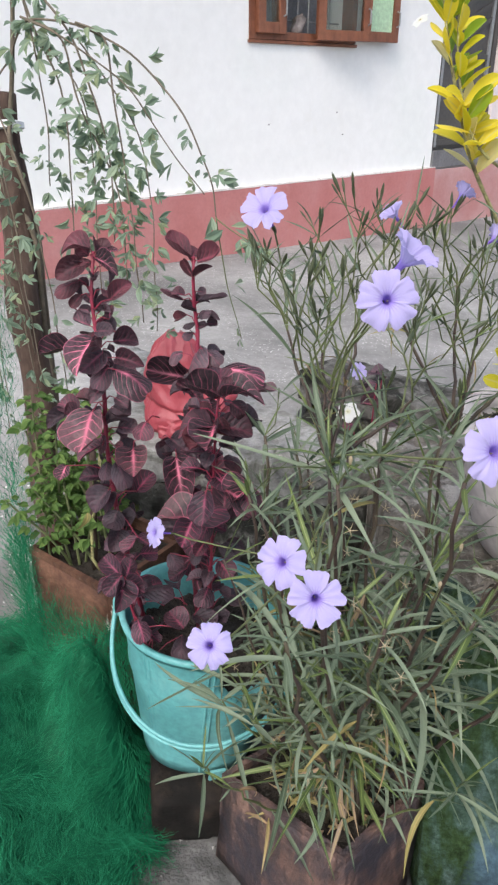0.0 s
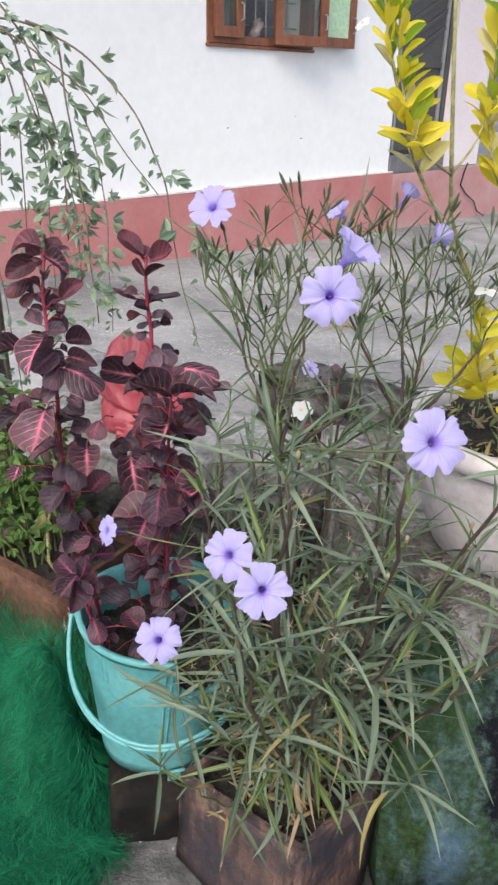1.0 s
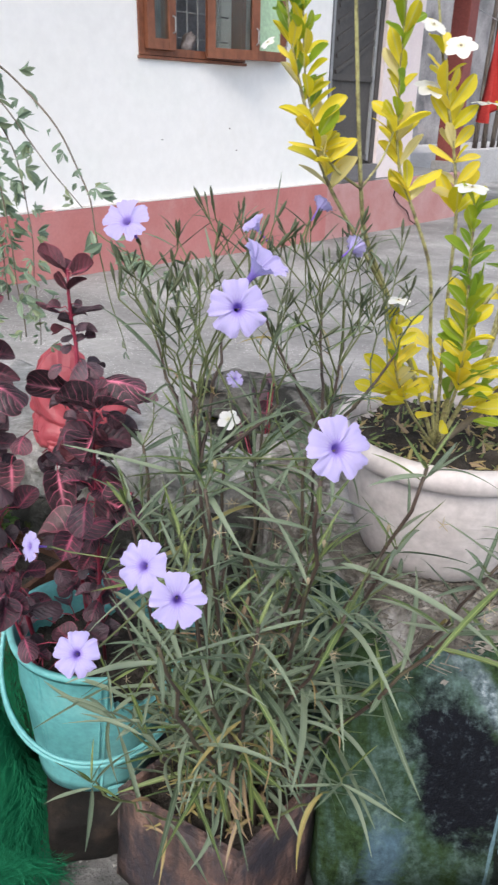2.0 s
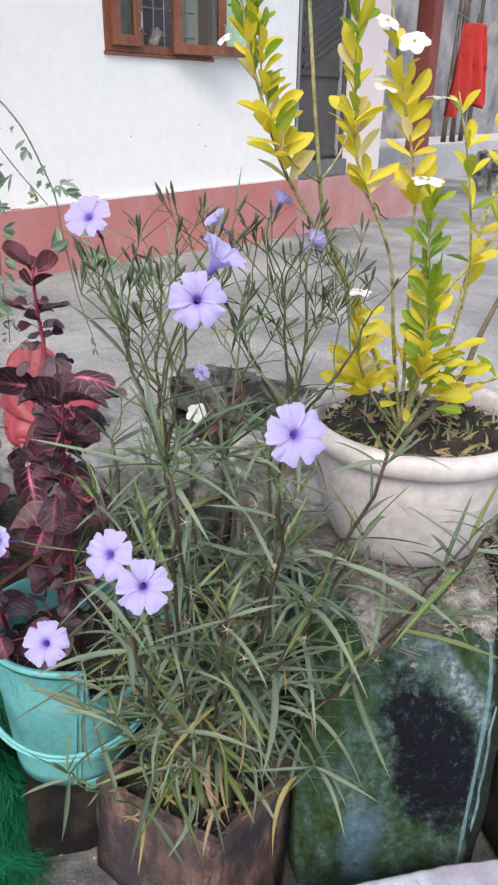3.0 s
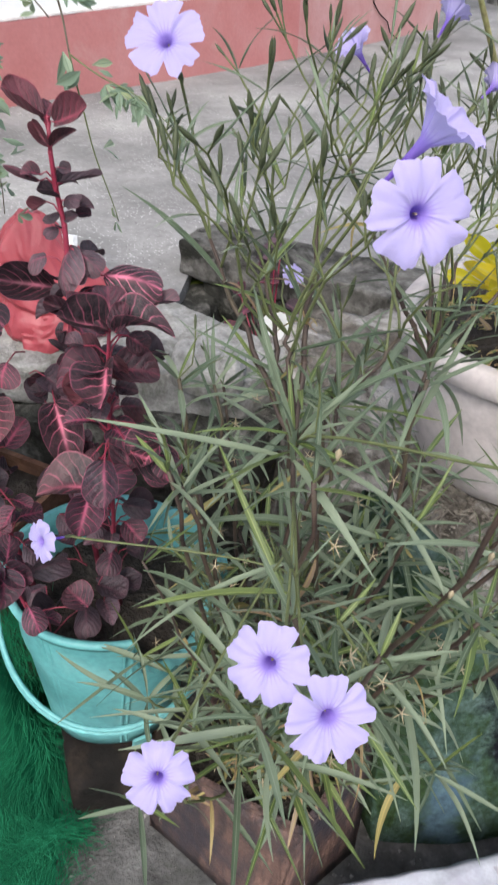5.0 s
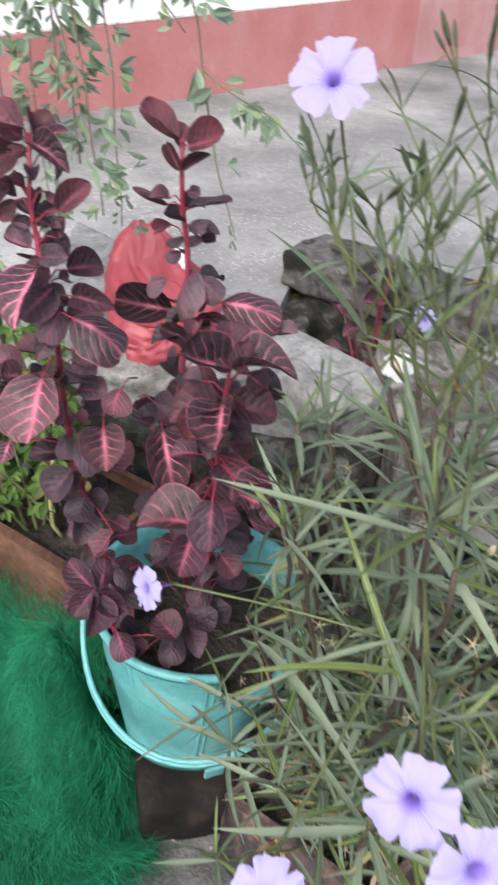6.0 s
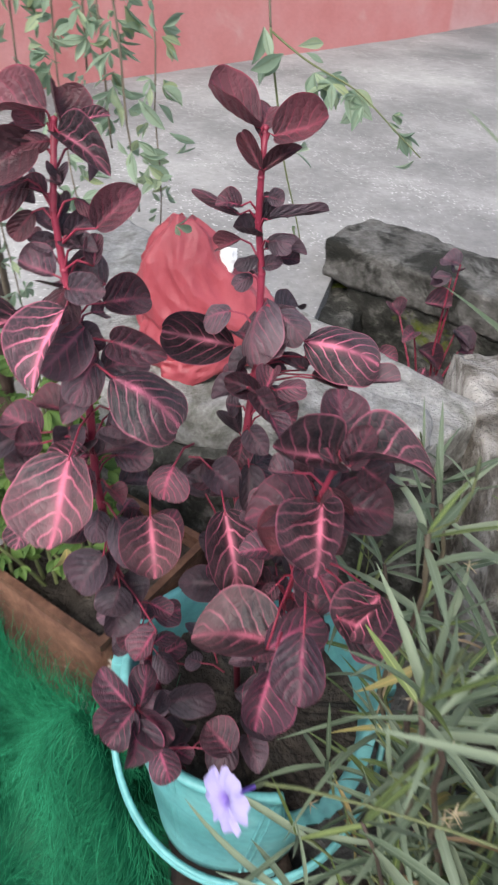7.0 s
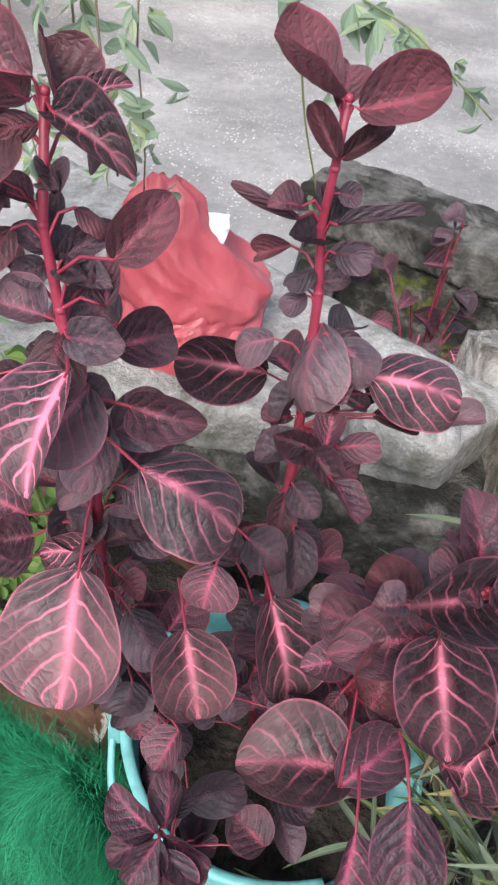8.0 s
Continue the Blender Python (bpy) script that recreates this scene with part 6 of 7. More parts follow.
def corolla(name, mat, lobes=5, tube_len=0.75, flare=1.0, notch=0.24, seed=0, flat=0.12):
    """A trumpet flower of unit diameter facing +z: a tube, a throat and ruffled lobes, joined in one sheet."""
    bm = bmesh.new()
    uv = bm.loops.layers.uv.new("UVMap")
    na, nr = 100, 14
    rings = []
    for i in range(nr + 1):
        t = i / nr
        ring = []
        for k in range(na):
            a = 2 * math.pi * k / na
            place = (a * lobes / (2 * math.pi) + 0.3) % 1
            which = int(a * lobes / (2 * math.pi) + 0.3) % lobes
            g = min(place, 1 - place)
            gap = math.exp(-(g / 0.07) ** 2)
            ragged = 0.06 * noise.noise(Vector((math.cos(a) * 2, math.sin(a) * 2, seed))) + 0.07 * noise.noise(Vector((math.cos(a) * 10, math.sin(a) * 10, seed)))
            reach = 0.5 * (1 - notch * gap - 0.09 * max(0.0, g - 0.24) / 0.26) * (1 + ragged)
            if t < 0.35:
                r, z = 0.025 + 0.05 * (t / 0.35) ** 2, -tube_len * (1 - t / 0.35)
            else:
                s = (t - 0.35) / 0.65
                r = 0.075 + (reach - 0.075) * s
                tilt = 0.09 * noise.noise(Vector((which * 3.7, seed * 2.3, 1)))
                z = flat * math.sin(s * 1.5) + s * s * (tilt * (1 - gap) + 0.07 * noise.noise(Vector((math.cos(a) * 4, math.sin(a) * 4, seed * 3))) + 0.02 * noise.noise(Vector((math.cos(a) * 11, math.sin(a) * 11, seed + s * 2)))) + 0.025 * s * gap - 0.10 * flare * s ** 3
            ring.append((bm.verts.new((r * math.cos(a), r * math.sin(a), z)), (k / na, t)))
        rings.append(ring)
    for i in range(nr):
        for k in range(na):
            j = (k + 1) % na
            q = [rings[i][k], rings[i][j], rings[i + 1][j], rings[i + 1][k]]
            f = bm.faces.new([v for v, _ in q])
            f.smooth = True
            for loop, (v, c) in zip(f.loops, q):
                loop[uv].uv = c if not (j == 0 and c[0] == 0 and v in (rings[i][0][0], rings[i + 1][0][0])) else (1.0, c[1])
    me = bpy.data.meshes.new(name)
    bm.to_mesh(me)
    bm.free()
    me.materials.append(mat)
    return me


COROLLAS = [corolla("violet_flower", M_PETAL, seed=s, flare=f, notch=n) for s, f, n in ((1, 1.0, 0.32), (2, 0.4, 0.36), (3, 1.3, 0.3), (5, 0.8, 0.34))]
COROLLAS.append(corolla("violet_trumpet", M_PETAL, seed=7, flare=0.3, notch=0.24, flat=0.42))
STRAPS = [blade("strap_leaf", M_STRAP, lance, 9, 2, cup=0.035, arch=a, twist=w, seed=s) for s, (a, w) in enumerate(((0.06, 0.5), (0.3, -1.2), (0.6, 1.6), (0.95, -0.8), (1.3, 2.2), (1.7, -1.6), (0.25, 2.8)))]
STRAPS_NEW = [blade("young_strap_leaf", M_STRAP_NEW, lance, 8, 2, cup=0.025, arch=a, seed=s + 9) for s, a in enumerate((0.1, 0.4))]
STRAPS_DRY = [blade("dry_strap_leaf", M_STRAP_DRY, lance, 8, 2, cup=0.04, arch=a, twist=w, seed=s + 20) for s, (a, w) in enumerate(((0.9, 2.2), (1.6, -2.4)))]


def spindle(name, mat, prof):
    bm = bmesh.new()
    lathe(bm, prof, 7)
    return finish(bm, name, mat)


BUD = spindle("bud", M_BUD, [(0.0001, 0), (0.045, 0.02), (0.075, 0.25), (0.095, 0.55), (0.055, 0.85), (0.0001, 1.0)])
PALEBUD = spindle("pale_bud", M_TAN, [(0.0001, 0), (0.1, 0.05), (0.16, 0.35), (0.2, 0.65), (0.1, 0.9), (0.0001, 1.0)])


def star_mesh():
    bm = bmesh.new()
    for k in range(5):
        a = 2 * math.pi * k / 5
        d = Vector((math.cos(a), math.sin(a), 0.45))
        tube(bm, [(0, 0, 0), d * 0.5, d], [0.07, 0.06, 0.008], 4, cap=False)
    return finish(bm, "dry_calyx", M_TAN)


STAR = star_mesh()


def join_blades(name, items, mats, parent):
    """Many blades as one mesh: items are (mesh, pose)."""
    verts, faces, uvs, slots, n = [], [], [], [], 0
    for me, m in items:
        verts += [tuple(m @ v.co) for v in me.vertices]
        layer = me.uv_layers[0].data
        slot = mats.index(me.materials[0])
        for p in me.polygons:
            faces.append(tuple(n + i for i in p.vertices))
            uvs += [tuple(layer[i].uv) for i in p.loop_indices]
            slots.append(slot)
        n += len(me.vertices)
    out = bpy.data.meshes.new(name)
    out.from_pydata(verts, [], faces)
    layer = out.uv_layers.new(name="UVMap")
    layer.data.foreach_set("uv", [c for u in uvs for c in u])
    out.polygons.foreach_set("material_index", slots)
    out.polygons.foreach_set("use_smooth", [True] * len(faces))
    for mt in mats:
        out.materials.append(mt)
    return tagged(mesh_part(name, out, parent), kind="stuff")


def flat_flower():
    """Five separate rounded petals, face up, unit diameter."""
    bm = bmesh.new()
    uv = bm.loops.layers.uv.new("UVMap")
    for k in range(5):
        a = 2 * math.pi * k / 5
        rot = Matrix.Rotation(a, 4, "Z") @ Matrix.Rotation(0.12, 4, "Y")
        rows = []
        for i in range(7):
            t = i / 6
            w = 0.03 + 0.19 * math.sin(math.pi * min(0.95, t) ** 1.3) ** 0.8
            rows.append([(bm.verts.new(rot @ Vector((0.02 + 0.48 * t, u * w, 0.03 * math.sin(t * 3) + 0.02 * u * u + 0.004 * k))), (u / 2 + 0.5, 0.2 + 0.8 * t)) for u in (-1, -0.5, 0, 0.5, 1)])
        for r0, r1 in zip(rows, rows[1:]):
            for j in range(4):
                q = (r0[j], r0[j + 1], r1[j + 1], r1[j])
                f = bm.faces.new([v for v, _ in q])
                f.smooth = True
                for loop, (_, c) in zip(f.loops, q):
                    loop[uv].uv = c
    me = bpy.data.meshes.new("white_flower")
    bm.to_mesh(me)
    bm.free()
    me.materials.append(M_WHITEPETAL)
    return me


def violet_plant():
    root = thing("mexican_petunia", "narrow-leaved mexican petunia with lavender flowers in the rusted planter", "plant", pose(0, 0, 0))
    foot = Vector((0.125, 0.80, 0.19))
    tall = [(0.043, 0.79, 1.015), (0.118, 0.76, 1.035), (0.163, 0.86, 1.052), (0.244, 0.88, 1.049), (0.269, 0.85, 0.964), (0.089, 0.70, 0.981), (0.177, 0.72, 0.964),
            (0.338, 0.84, 0.985), (0.282, 0.9, 0.979), (0.082, 0.76, 1.0)]
    front = [(0.2, 0.56, 0.90), (0.318, 0.62, 0.881), (0.43, 0.60, 0.80), (0.47, 0.72, 0.70), (0.017, 0.85, 0.80), (0.002, 0.75, 0.77), (0.122, 0.80, 0.80), (0.173, 0.85, 0.82), (0.096, 0.62, 0.86),
             (0.013, 0.75, 0.75), (0.076, 0.56, 0.80), (0.05, 0.53, 0.74), (0.15, 0.58, 0.72), (0.25, 0.62, 0.70), (0.33, 0.72, 0.72), (0.22, 0.75, 0.85)]
    low = []
    for k in range(13):
        a = k * 2.4 + 0.5
        r = 0.05 + 0.2 * ((k * 0.618) % 1)
        low.append((foot.x + math.cos(a) * r, foot.y - 0.03 + math.sin(a) * r * 0.9, 0.36 + 0.22 * ((k * 0.37) % 1)))
    blades, buds, pale, stars = [], [], [], []
    stems = []

    def strap(c, out, up, l, w, me):
        near = 0.8 if c.y < 0.64 else 1.0
        l, w = l * near, w * near * 0.9
        tip = c + (out * math.cos(up) + Vector((0, 0, math.sin(up)))) * l
        if tip.x < -0.03 and c.z > 0.5 and c.y > 0.7:
            return
        blades.append((me, leaf_pose(c, tip, w, Vector((0, 0, 1)) - out * 0.25 + Vector((random.gauss(0, 0.35), random.gauss(0, 0.35), 0)))))

    def tuft(c, n, l0, l1, fresh):
        """Leaves that stand round a shoot's tip, the inner ones upright and fresh."""
        a = random.uniform(0, 6.28)
        for k in range(n):
            f = k / max(1, n - 1)
            out = Vector((math.cos(a + k * 2.4), math.sin(a + k * 2.4), 0))
            me = random.choice(STRAPS_NEW) if random.random() < fresh * f else random.choice(STRAPS[:4])
            strap(c - Vector((0, 0, 0.012 * (1 - f))), out, 0.05 + 1.1 * f + random.gauss(0, 0.2), random.uniform(l0, l1) * (1 - 0.35 * f), random.uniform(0.006, 0.009) * (1 - 0.3 * f), me)

    def fork(c, d, l, depth):
        """A thin flowering branch: narrow bracts, then a pair of smaller branches or buds."""
        e = c + d * l
        mid = c.lerp(e, 0.5) + Vector((random.gauss(0, 0.004), random.gauss(0, 0.004), -0.004))
        stems.append(([c, mid, e], 0.0012 if depth else 0.0008))
        a = random.uniform(0, 6.28)
        for s in (0, math.pi):
            out = Vector((math.cos(a + s), math.sin(a + s), 0))
            if random.random() < 0.35:
                continue
            strap(e, out, random.uniform(0.5, 1.15), random.uniform(0.03, 0.065), random.uniform(0.0018, 0.0034), random.choice(STRAPS[:3]))
            if random.random() < 0.3:
                strap(mid, out, random.uniform(0.3, 1.0), random.uniform(0.035, 0.075), random.uniform(0.003, 0.0052), random.choice(STRAPS[:3] + STRAPS_NEW[:1]))
        if depth:
            for s in (0, math.pi):
                o = (d * 1.3 + Vector((math.cos(a + 1.57 + s), math.sin(a + 1.57 + s), 0.3)) * 0.75).normalized()
                fork(e, o, l * random.uniform(0.5, 0.75), depth - 1)
        else:
            for q in range(random.choice((1, 2, 2, 3))):
                o = (d + Vector((random.gauss(0, 0.4), random.gauss(0, 0.4), 0.3))).normalized()
                e2 = e + o * random.uniform(0.006, 0.02)
                stems.append(([e, e2], 0.0007))
                buds.append((e2, o, random.uniform(0.012, 0.024)))

    # dead leaves and stubs on the planter's soil
    for k in range(60):
        c = Vector((0.12 + random.uniform(-0.09, 0.09), 0.80 + random.uniform(-0.08, 0.08), 0.2))
        out = Vector((random.gauss(0, 1), random.gauss(0, 1), 0)).normalized()
        blades.append((random.choice(STRAPS_DRY), leaf_pose(c, c + out * random.uniform(0.03, 0.08) + Vector((0, 0, random.uniform(-0.005, 0.03))), random.uniform(0.004, 0.008))))

    def shoot(tip, kind, start=None):
        tip = Vector(tip)
        b = start or foot + Vector((random.uniform(-1, 1) * 0.06, random.uniform(-1, 1) * 0.05, 0))
        h = tip.z - b.z
        side = Vector((tip.x - b.x, tip.y - b.y, 0))
        curve = bez(b, b + Vector((0, 0, h * 0.3)) + side * 0.3, tip - Vector((0, 0, h * 0.35)) - side * 0.22, tip, 14)
        for i in range(2, 13):
            curve[i] = curve[i] + Vector((random.gauss(0, 0.0035), random.gauss(0, 0.0035), 0)) * (0.3 if start else 1.0)
        stems.append((curve, 0.0026 if kind == "tall" else 0.0036 if kind == "front" else 0.0022))
        run = max(h, (tip - b).length)
        n = max(4, int(run / (0.036 if kind == "tall" else 0.034)))
        turn = random.uniform(0, 6.28)
        for i in range(n):
            f = (i + 0.5 * random.random()) / n
            j = min(12, int(f * 13))
            c = curve[j].lerp(curve[j + 1], f * 13 - j)
            if c.z < 0.25:
                continue
            a = turn + i * 1.571 + random.gauss(0, 0.4)
            for s in (0, math.pi):
                if random.random() < (0.85 if c.z < 0.34 else 0.72 if c.x < 0.04 and c.z < 0.7 else 0.4 if c.z < 0.52 else 0.52 if c.z < 0.7 else 0.6 if c.z < 0.87 else (0.74 if c.z < 0.94 else 0.9) if start else 0.84):
                    continue
                out = Vector((math.cos(a + s), math.sin(a + s), 0))
                if c.z < 0.42:
                    up, l, w = random.gauss(0.05, 0.35), random.uniform(0.08, 0.17), random.uniform(0.006, 0.0105)
                elif c.z < 0.78:
                    up, l, w = random.gauss(0.28, 0.38), random.uniform(0.085, 0.175), random.uniform(0.0055, 0.01)
                else:
                    up, l, w = random.gauss(0.7, 0.3), random.uniform(0.06, 0.13), random.uniform(0.004, 0.0075)
                roll = random.random()
                if roll < (0.32 if c.z < 0.42 else 0.14 if c.z < 0.6 else 0.015):
                    me = random.choice(STRAPS_DRY)
                    up -= 0.5
                    l *= 0.7
                elif roll > 0.85:
                    me = random.choice(STRAPS_NEW)
                else:
                    me = random.choice(STRAPS[:4] if c.z > 0.8 else STRAPS)
                    up += 0.12
                strap(c, out, up, l, w, me)
            # short side shoots in the leaf axils
            if 0.36 < c.z < 0.76 and c.x > 0.02 and random.random() < 0.3:
                o = Vector((math.cos(a + 0.6), math.sin(a + 0.6), random.uniform(0.6, 1.6))).normalized()
                l = random.uniform(0.02, 0.06)
                e = c + o * l
                stems.append(([c, c.lerp(e, 0.5) + Vector((0, 0, -0.003)), e], 0.0014))
                tuft(e, random.choice((2, 3, 4, 5)), 0.035, 0.08, 0.35)
            if kind == "front" and 0.5 < c.z < 0.75 and random.random() < 0.12:
                stars.append((c + Vector((random.gauss(0, 0.02), -0.02, random.uniform(0.01, 0.03))), Vector((random.gauss(0, 0.4), -0.6, 0.8)).normalized()))
        end = curve[-1]
        if kind == "tall":
            for f, k in ((8, 1), (11, 1), (13, 2)):
                for _ in range(k):
                    a = random.uniform(0, 6.28)
                    d = Vector((math.cos(a), math.sin(a), random.uniform(1.3, 2.2))).normalized()
                    fork(curve[f] if f < 13 else end, d, random.uniform(0.06, 0.11) * (1 if f < 12 else 0.6), 1)
        else:
            tuft(end, random.choice((4, 5, 6, 7)), 0.07, 0.13, 0.5)
            if kind == "front" and random.random() < 0.5:
                fork(end, Vector((random.gauss(0, 0.3), -0.2, 1)).normalized(), 0.05, 0)
            for k in range(random.choice((0, 1, 2))):
                q = curve[random.randint(7, 12)]
                stars.append((q + Vector((random.gauss(0, 0.02), -0.03, random.uniform(0.0, 0.03))), Vector((random.gauss(0, 0.4), -0.6, 0.7)).normalized()))

    forks = [Vector((0.09, 0.66, 0.86)), Vector((0.16, 0.8, 0.8)), Vector((0.25, 0.82, 0.82))]
    for p in forks:
        shoot(p, "front")
        tuft(p, 6, 0.1, 0.17, 0.3)
    for x, y, z in tall:
        tip = Vector((x, y, z - 0.055))
        shoot(tip, "tall", min(forks, key=lambda p: (p - tip).length))
    for t in front:
        shoot(t, "front")
    for k in range(6):
        a = k * 2.4
        shoot((foot.x + math.cos(a) * 0.13 * random.random() ** 0.5 + 0.03, foot.y + math.sin(a) * 0.13, random.uniform(0.5, 0.78)), "front")
    for t in low:
        shoot(t, "low")
    for x, y, z in ((0.1, 0.78, 0.56), (0.04, 0.8, 0.52), (0.15, 0.7, 0.56)):
        shoot((x, y, z), "front")
    # shoots that lean back and west, over the drain wall
    for t in ((0.03, 0.98, 0.62), (0.08, 1.05, 0.66), (0.02, 1.04, 0.52), (0.06, 0.96, 0.72)):
        shoot(t, "front")
    # two sprays that lean out over the bucket
    for t in ((-0.047, 0.634, 0.44), (-0.025, 0.713, 0.70)):
        shoot(t, "low")
        tuft(Vector(t), 4, 0.08, 0.13, 0.25)
    # short stunted and withered leaves along the stems
    for k in range(260):
        c = random.choice([q for q, _ in stems if len(q) == 14])[random.randint(3, 10)]
        if c.z > 0.3:
            a = random.uniform(0, 6.28)
            strap(c, Vector((math.cos(a), math.sin(a), 0)), random.gauss(0.2, 0.6), random.uniform(0.02, 0.06), random.uniform(0.002, 0.0045), random.choice(STRAPS[:4] + STRAPS_DRY + STRAPS_NEW))
    # a shoot that leans out between the stand and the sack
    for t in ((0.27, 0.64, 0.42),):
        shoot(t, "low")
        tuft(Vector(t), 2, 0.07, 0.13, 0.4)
    # leaves that hang over the planter's edge
    for k in range(20):
        a = random.uniform(math.pi * 1.45, math.pi * 2.15)
        r = random.uniform(0.05, 0.12)
        c = foot + Vector((math.cos(a) * r, math.sin(a) * r, random.uniform(0.05, 0.17)))
        out = Vector((math.cos(a + random.gauss(0, 0.5)), math.sin(a + random.gauss(0, 0.5)), 0)).normalized()
        dry = random.random() < 0.25
        strap(c, out, random.uniform(-0.6, 0.3), random.uniform(0.05, 0.1) if dry else random.uniform(0.08, 0.15), random.uniform(0.006, 0.0095), random.choice(STRAPS_DRY if dry else STRAPS[2:]))
    # flowers: (place, where it faces, diameter)
    for i, (p, d, s) in enumerate((((0.045, 0.481, 0.866), (-0.35, -0.75, 0.55), 0.044), ((0.072, 0.461, 0.847), (0.05, -0.85, 0.5), 0.046), ((-0.014, 0.473, 0.784), (-0.1, -0.75, 0.62), 0.04),
                                   ((0.194, 0.476, 0.972), (0.15, -0.85, 0.5), 0.051), ((0.124, 0.589, 1.05), (0.0, -0.95, 0.3), 0.051), ((0.016, 0.793, 1.09), (-0.25, -0.7, 0.65), 0.052),
                                   ((-0.104, 0.705, 0.741), (-0.75, -0.55, 0.4), 0.036), ((0.141, 0.64, 1.068), (0.55, -0.25, 0.75), 0.048), ((0.162, 0.86, 1.073), (-0.5, -0.2, 0.6), 0.03),
                                   ((0.235, 0.88, 1.093), (0.5, 0.4, 0.6), 0.028), ((0.273, 0.86, 1.05), (0.6, 0.5, 0.3), 0.03), ((0.141, 0.95, 0.854), (0.3, -0.6, 0.5), 0.026))):
        p, d = Vector(p), Vector(d).normalized()
        m = Matrix.Translation(p) @ d.to_track_quat("Z", "Y").to_matrix().to_4x4() @ Matrix.Rotation(i * 1.3, 4, "Z") @ Matrix.Diagonal((s, s, s, 1))
        bloom = mesh_part("flower", COROLLAS[4 if 6 < i < 11 else i % 4], root, m, "lavender trumpet flower with a purple throat")
        mesh_part("calyx", BUD, bloom, Matrix.Translation((0, 0, -0.86)) @ Matrix.Diagonal((0.5, 0.5, 0.34, 1)))
        mesh_part("stamen", PALEBUD, bloom, Matrix.Translation((0.015, 0.01, -0.2)) @ Matrix.Diagonal((0.08, 0.08, 0.14, 1)))
        back = p - d * s * 0.72
        near = min((q for c, _ in stems[:len(tall) + len(front) + len(low) + 200] if len(c) == 14 for q in c[7:]), key=lambda q: (q - back + Vector((0, 0, 0.06))).length)
        stems.append((bez(near, near + Vector((0, 0, 0.03)), back - d * 0.03 - Vector((0, 0, 0.015)), back, 7), 0.0011))
    for k in range(6):
        p = Vector((random.uniform(0.05, 0.3), random.uniform(0.5, 0.75), random.uniform(0.75, 0.98)))
        near = min((q for c, _ in stems if len(c) == 14 for q in c[6:]), key=lambda q: (q - p).length)
        e = near + Vector((random.gauss(0, 0.012), -0.015, 0.03))
        stems.append(([near, e], 0.0009))
        pale.append((e, Vector((0, -0.2, 1)), 0.011))
    for curve, r in stems:
        if len(curve) == 14:
            bm = bmesh.new()
            tube(bm, curve, [r * (1 - 0.45 * i / 13) for i in range(14)], 7)
            for i in (3, 5, 7, 9, 11):
                bmesh.ops.create_icosphere(bm, subdivisions=1, radius=r * (1.35 - 0.05 * i), matrix=Matrix.Translation(curve[i]))
            part("stem", bm, M_PURPLESTEM if curve[-1].z > 0.6 else M_GREENSTEM, root, smooth=True)
    bm = bmesh.new()
    for curve, r in stems:
        if len(curve) != 14:
            tube(bm, curve, r, 5, cap=False)
    tagged(part("flower_stalk", bm, M_GREENSTEM, root, smooth=True), "thin olive flower stalk", kind="stuff")
    for items, me, name, label in ((buds, BUD, "bud", ""), (pale, PALEBUD, "pale_bud", "pale withered bud")):
        for p, d, s in items:
            m = Matrix.Translation(p) @ Vector(d).to_track_quat("Z", "Y").to_matrix().to_4x4() @ Matrix.Diagonal((s, s, s, 1))
            mesh_part(name, me, root, m, label)
    p = Vector((0.135, 0.997, 0.772))
    near = min((q for c, _ in stems if len(c) == 14 for q in c[5:]), key=lambda q: (q - p).length)
    stems.append(([near, near.lerp(p, 0.5) + Vector((0, 0, 0.01)), p], 0.0012))
    mesh_part("caught_flower", flat_flower(), root, Matrix.Translation(p) @ Vector((-0.2, -0.6, 0.8)).to_track_quat("Z", "Y").to_matrix().to_4x4() @ Matrix.Diagonal((0.036, 0.036, 0.036, 1)), "fallen white flower caught among the leaves")
    for p, d in stars:
        m = Matrix.Translation(p) @ d.to_track_quat("Z", "Y").to_matrix().to_4x4() @ Matrix.Diagonal((0.0085, 0.0085, 0.0085, 1))
        mesh_part("dry_calyx", STAR, root, m, "dry star-shaped calyx")
    blades.sort(key=lambda q: q[1].translation.y - 0.5 * q[1].translation.z)
    for me, m in blades[:300]:
        mesh_part("leaf", me, root, m)
    join_blades("foliage", blades[300:], [M_STRAP, M_STRAP_NEW, M_STRAP_DRY], root)


random.seed(12)
violet_plant()

# ---- the yellow-leaved shrub in the white planter ----
OBOVATES = {k: [blade("shrub_leaf", mat, obovate, 8, 4, cup=c, arch=a, seed=s) for s, (c, a) in enumerate(((0.1, 0.12), (0.05, 0.35), (0.2, 0.2), (-0.12, 0.3), (0.25, -0.1)))] for k, mat in (("y", M_YELLOW), ("g", M_LIME), ("c", M_CREAM))}


